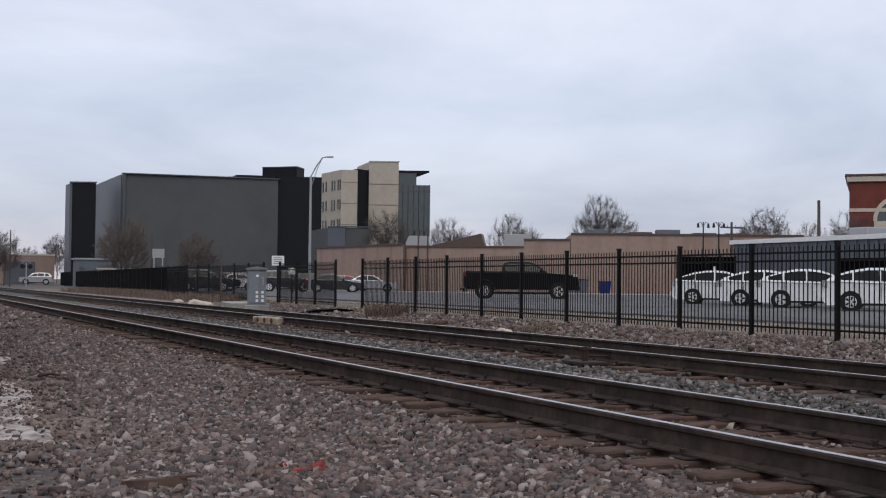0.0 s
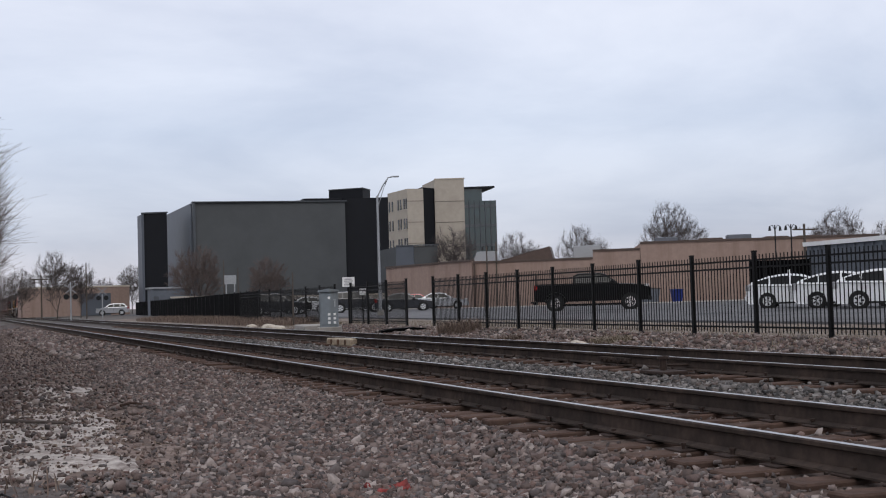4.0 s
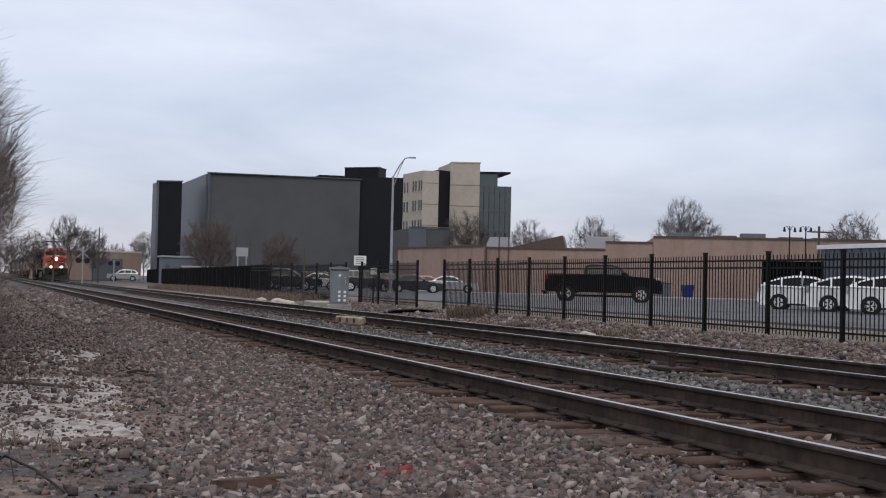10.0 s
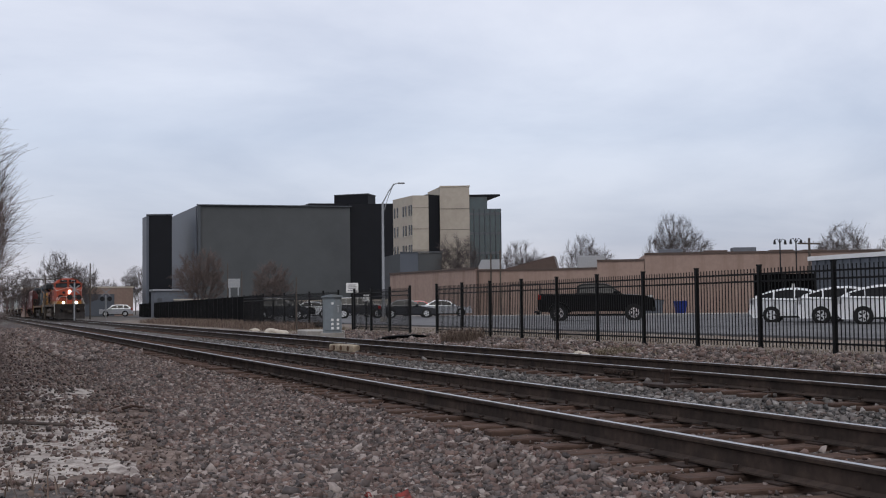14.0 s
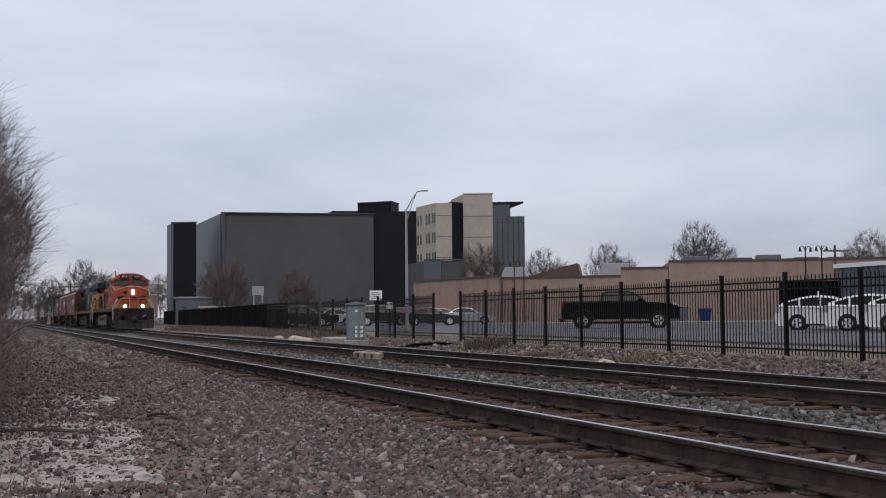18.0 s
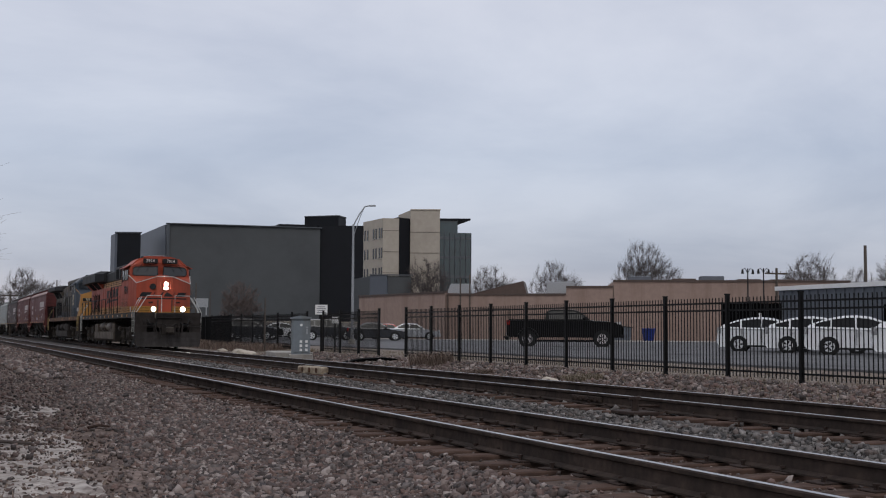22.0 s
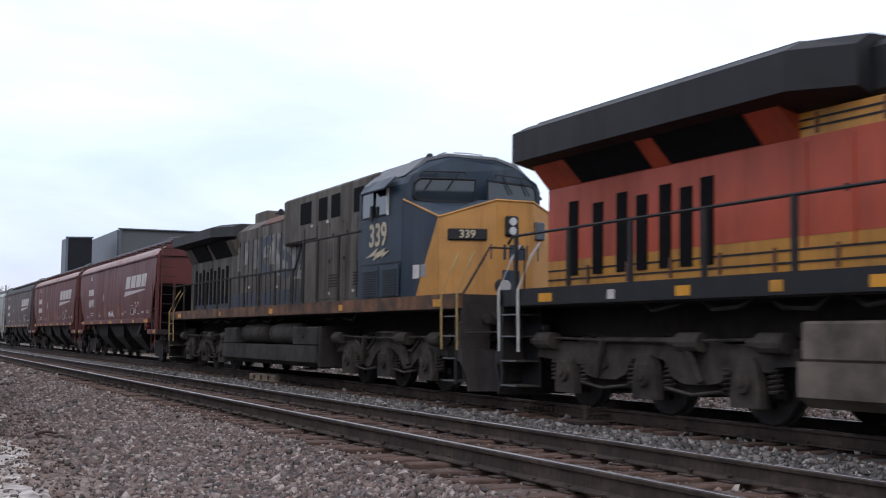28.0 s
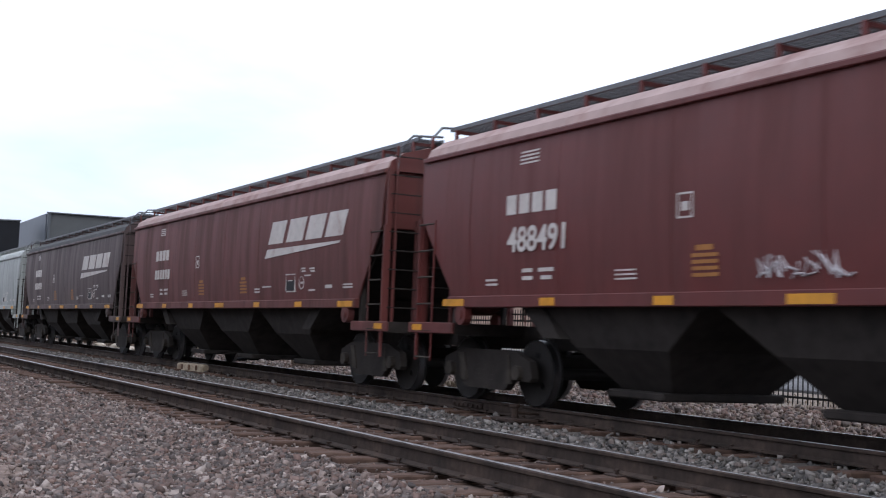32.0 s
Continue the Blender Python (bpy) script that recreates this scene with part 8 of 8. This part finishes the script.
# ---- grass, leaves, sticks and litter ----
def blades(name, label, n, where, h, material, seed, category="grass", wide=0.006, lay=0.5):
    rng = np.random.default_rng(seed)
    p = where(rng, n)
    n = len(p)
    a = rng.uniform(0, 6.283, n)
    hh = h * rng.uniform(0.4, 1.2, n)
    tip = np.stack([p[:, 0] + np.cos(a) * hh * lay, p[:, 1] + np.sin(a) * hh * lay], 1)
    gz = np.array([top_z(q[0], q[1]) for q in p])
    dx, dy = -np.sin(a) * wide, np.cos(a) * wide
    v = np.zeros((n, 5, 3))
    v[:, 0] = np.stack([p[:, 0] - dx, p[:, 1] - dy, gz], 1)
    v[:, 1] = np.stack([p[:, 0] + dx, p[:, 1] + dy, gz], 1)
    mid = (p + tip) / 2 - (tip - p) * 0.12
    v[:, 2] = np.stack([mid[:, 0] + dx * 0.8, mid[:, 1] + dy * 0.8, gz + hh * 0.65], 1)
    v[:, 3] = np.stack([mid[:, 0] - dx * 0.8, mid[:, 1] - dy * 0.8, gz + hh * 0.65], 1)
    v[:, 4] = np.stack([tip[:, 0], tip[:, 1], gz + hh * (1.1 - lay * 0.5)], 1)
    idx = 5 * np.arange(n)[:, None]
    me = bpy.data.meshes.new(name)
    me.from_pydata(v.reshape(-1, 3).tolist(), [], (idx + [0, 1, 2, 3]).tolist() + (idx + [3, 2, 4]).tolist())
    me.materials.append(material)
    return tagged(new(name, me), label, category, kind="stuff")


def thinning(x0, x1):
    """Dense at x0, none at x1."""
    return lambda x, y, rng: rng.uniform(0, 1, len(x)) < np.clip((x1 + 0.5 * np.sin(y * 0.9) + 0.3 * np.sin(y * 2.3) - x) / (x1 - x0), 0, 1) ** 1.3


blades("verge_grass", "short dead grass along the fence", 16000, bed(12.9, 19.5, 8, 60, 1.1), 0.10, M_GRASS, 31, lay=0.9)
blades("path_grass", "dead grass and weeds under the shrubs", 9000, bed(-2.6, 0.6, 8.0, 36, 1.4, thinning(-2.2, 0.5)), 0.22, M_LEAF, 32, lay=0.7)
blades("leaf_litter", "brown leaf litter beside the path", 9000, bed(-1.6, 2.2, 15.5, 40, 1.3, thinning(-1.4, 2.0)), 0.04, M_LEAF, 33, "leaf litter", 0.016, 1.2)
blades("dead_leaves", "scattered dead leaves on the sand", 1500, bed(-0.9, 1.7, 7.0, 18.5, 1.1), 0.045, M_LEAF, 39, "dead leaves", 0.02, 1.3)
blades("far_litter", "brown leaf litter and dead weeds along the path", 11000, bed(-3.0, 2.2, 34, 110, 1.3, thinning(-2.6, 2.0)), 0.11, M_LEAF, 41, "leaf litter", 0.03, 0.9)
blades("far_grass", "tall dead weeds before the screened fence", 9000, bed(14.0, 17.2, 58, 110, 1.2), 0.4, M_LEAF, 34, lay=0.4, wide=0.012)


def tuft(x, y, r, h, label, seed, material=M_GRASS):
    def where(rng, n):
        a, q = rng.uniform(0, 6.283, n), np.sqrt(rng.uniform(0, 1, n)) * r
        return np.stack([x + np.cos(a) * q, y + np.sin(a) * q], 1)
    return blades("weed_tuft", label, 900, where, h, material, seed, "weeds", 0.007, 0.7)


tuft(14.3, 35.0, 0.7, 0.55, "tall brown weeds by the fence", 35, M_LEAF)
tuft(13.2, 29.0, 0.4, 0.2, "low brown weeds by the track", 36, M_LEAF)
tuft(13.8, 24.6, 0.5, 0.2, "low brown weeds on the verge", 37)
tuft(14.5, 50.5, 0.6, 0.35, "dry weeds by the signal cabinet", 38)
log = thing("fallen_branch", "weathered fallen branch lying on the sand", "branch", at=(0.55, 14.2, -0.33), turn=-36)
part("limb", Mesh().tube([(-0.6, 0, 0.0), (-0.2, 0.03, 0.02), (0.25, -0.02, 0.015), (0.55, 0.02, 0.0)], 0.024, 7, 0.016), M_BARK, log)
part("side_shoot", Mesh().tube([(-0.2, 0.03, 0.02), (-0.05, 0.14, 0.05), (0.02, 0.2, 0.04)], 0.01, 5, 0.005), M_BARK, log)
st = thing("stick", "short dark stick on the ballast", "stick", at=(1.88, 15.3, -0.30), turn=20)
part("limb", Mesh().tube([(-0.14, 0, 0.02), (0, 0.01, 0.04), (0.14, 0, 0.02)], 0.02, 6, 0.014), M_TIE, st)
lump = thing("wood_scrap", "dark rotten tie fragment half buried in stones", "wood scrap", at=(1.55, 7.35, -0.345), turn=-20)
part("plank", Mesh().loft([[(-0.21, -0.06, -0.03), (-0.05, -0.075, -0.03), (0.12, -0.05, -0.02), (0.20, -0.015, 0.0), (0.15, 0.03, 0.0), (0.17, 0.07, -0.02), (-0.06, 0.06, -0.03), (-0.17, 0.08, -0.03)],
                           [(-0.20, -0.05, 0.022), (-0.04, -0.065, 0.034), (0.11, -0.045, 0.044), (0.185, -0.01, 0.05), (0.14, 0.028, 0.046), (0.155, 0.06, 0.04), (-0.05, 0.05, 0.026), (-0.15, 0.07, 0.016)]]), M_TIE, lump)
part("splinter", Mesh().prism([(0.05, 0.02), (0.24, 0.045), (0.26, 0.06), (0.06, 0.045)], "y", -0.03, 0.01), M_TIE, lump)
wire = thing("wire", "bent black wire lying on the path", "wire", at=(0, 0, 0))
part("strand", Mesh().tube([(-0.08, 7.7, -0.36), (0.05, 8.0, -0.30), (0.2, 8.3, -0.27), (0.36, 7.9, -0.30), (0.52, 7.3, -0.36)], 0.009, 6), M_LBLACK, wire)
rod = thing("iron_rod", "dark iron rod lying between the tracks", "iron rod", at=(7.35, 15.8, -0.30), turn=80)
part("bar", Mesh().tube([(-0.3, 0, 0.04), (0.3, 0, 0.05)], 0.03, 6), M_PLATE, rod)

# ---- poles and lamps far off ----
pole(13.5, 149, 6.6, "slim dark light pole by the level crossing", 0.09)
pole(20.6, 103, 4.9, "slim dark pole before the hall", 0.07)
pole(21.7, 102.5, 4.2, "short dark pole before the hall", 0.06)
pole(14.5, 56.2, 2.5, "slim dark marker post by the track", 0.045)
pole(8.5, 150, 5.2, "utility pole beyond the crossing", 0.10, 1)
pole(66.8, 74.3, 7.8, "tall wooden utility pole behind the shop", 0.16)
pole(61.7, 78.6, 6.1, "wooden utility pole with crossarm behind the tan building", 0.13, 1)
for x, y in ((59.9, 79.9), (60.9, 79.2), (47.5, 108.5)):
    lp = thing("street_lamp", "twin-globe ornamental street lamp", "street lamp", at=(x, y, 0))
    part("pole", Mesh().tube([(0, 0, 0), (0, 0, 6.0)], 0.07, 8, 0.05), M_LBLACK, lp)
    for s in both:
        part("arm", Mesh().tube([(0, 0, 5.6), (s * 0.25, 0, 6.0), (s * 0.5, 0, 5.9)], 0.025, 6), M_LBLACK, lp)
        part("globe", Mesh().disc((s * 0.5, 0, 0), 0.12, "z", 5.55, 5.9, 10, 0.06), M_LBLACK, lp)
bb = thing("sign", "blank pale sign board before the hall", "sign", at=(21.1, 102.8, 0), turn=-12)
part("board", bx(-0.5, 0.5, -0.05, 0.05, 2.75, 3.5), M_GALV, bb)
for s in both:
    part("leg", bx(s * 0.35 - 0.05, s * 0.35 + 0.05, -0.04, 0.04, 0, 2.75), M_GALV, bb)
for x, y in ((14.3, 139.3), (9.4, 119.6)):
    xs = thing("crossing_signal", "railway crossing signal mast with black light discs", "crossing signal", at=(x, y, 0))
    part("mast", Mesh().disc((0, 0, 0), 0.07, "z", 0, 3.6 if x < 10 else 2.6, 8), M_GALV, xs)
    for s in both:
        part("light_disc", Mesh().disc((s * 0.4, 0, 2.2), 0.26, "y", -0.08, 0.02, 14), M_LBLACK, xs)
    part("arm", bx(-0.5, 0.5, -0.03, 0.03, 2.16, 2.24), M_LBLACK, xs)
    part("crossbuck", Mesh().prism([(-0.5, 2.6), (-0.42, 2.52), (0.5, 3.3), (0.42, 3.38)], "y", -0.05, -0.03).prism([(-0.5, 3.3), (-0.42, 3.38), (0.5, 2.6), (0.42, 2.52)], "y", -0.03, -0.01), M_SIGNGREY, xs)


# ---- what moves: the train rolls in from the distance and passes on the far track ----
TRAIN = [(0, 250.5), (2, 234.5), (5, 210.4), (9, 176.9), (13, 140.4), (16, 112.3), (19, 84.1), (21, 64.8), (23, 44.8), (24.5, 29.2), (26.5, 8.83), (28, -6.22), (29.5, -21.5), (31, -36.76), (32, -47.05)]


def front(t):
    """Where the leading coupler is, by a smooth curve through the rows above."""
    ts, ys = [r[0] for r in TRAIN], [r[1] for r in TRAIN]
    k = max(0, min(len(ts) - 2, next((i - 1 for i, q in enumerate(ts) if q > t), len(ts) - 2)))

    def slope(i):
        a, b = max(0, i - 1), min(len(ts) - 1, i + 1)
        return (ys[b] - ys[a]) / (ts[b] - ts[a])
    h = ts[k + 1] - ts[k]
    u = (t - ts[k]) / h
    return (2 * u ** 3 - 3 * u ** 2 + 1) * ys[k] + (u ** 3 - 2 * u ** 2 + u) * h * slope(k) + (3 * u ** 2 - 2 * u ** 3) * ys[k + 1] + (u ** 3 - u ** 2) * h * slope(k + 1)


def motions():
    times = [i * 0.5 for i in range(65)]
    fine = [i * 2 / 30 for i in range(481)]
    offsets = [(loco_1, 0.0), (loco_2, LOCO_LEN)] + [(c, 46.4 + i * HOPPER_LEN) for i, c in enumerate(hoppers)]
    for ob, off in offsets:
        walk(ob, [(t, pose(XF, front(t) + off, 0)) for t in times])
    start = front(0)
    turned = [start - front(t) for t in fine]
    for ob, off in offsets:
        for w in ob.children_recursive:
            if w.name.startswith("wheelset"):
                r = w.location.z
                at = Matrix.Translation(w.location)
                walk(w, [(t, at @ Matrix.Rotation(d / r, 4, "X")) for t, d in zip(fine, turned)])


motions()
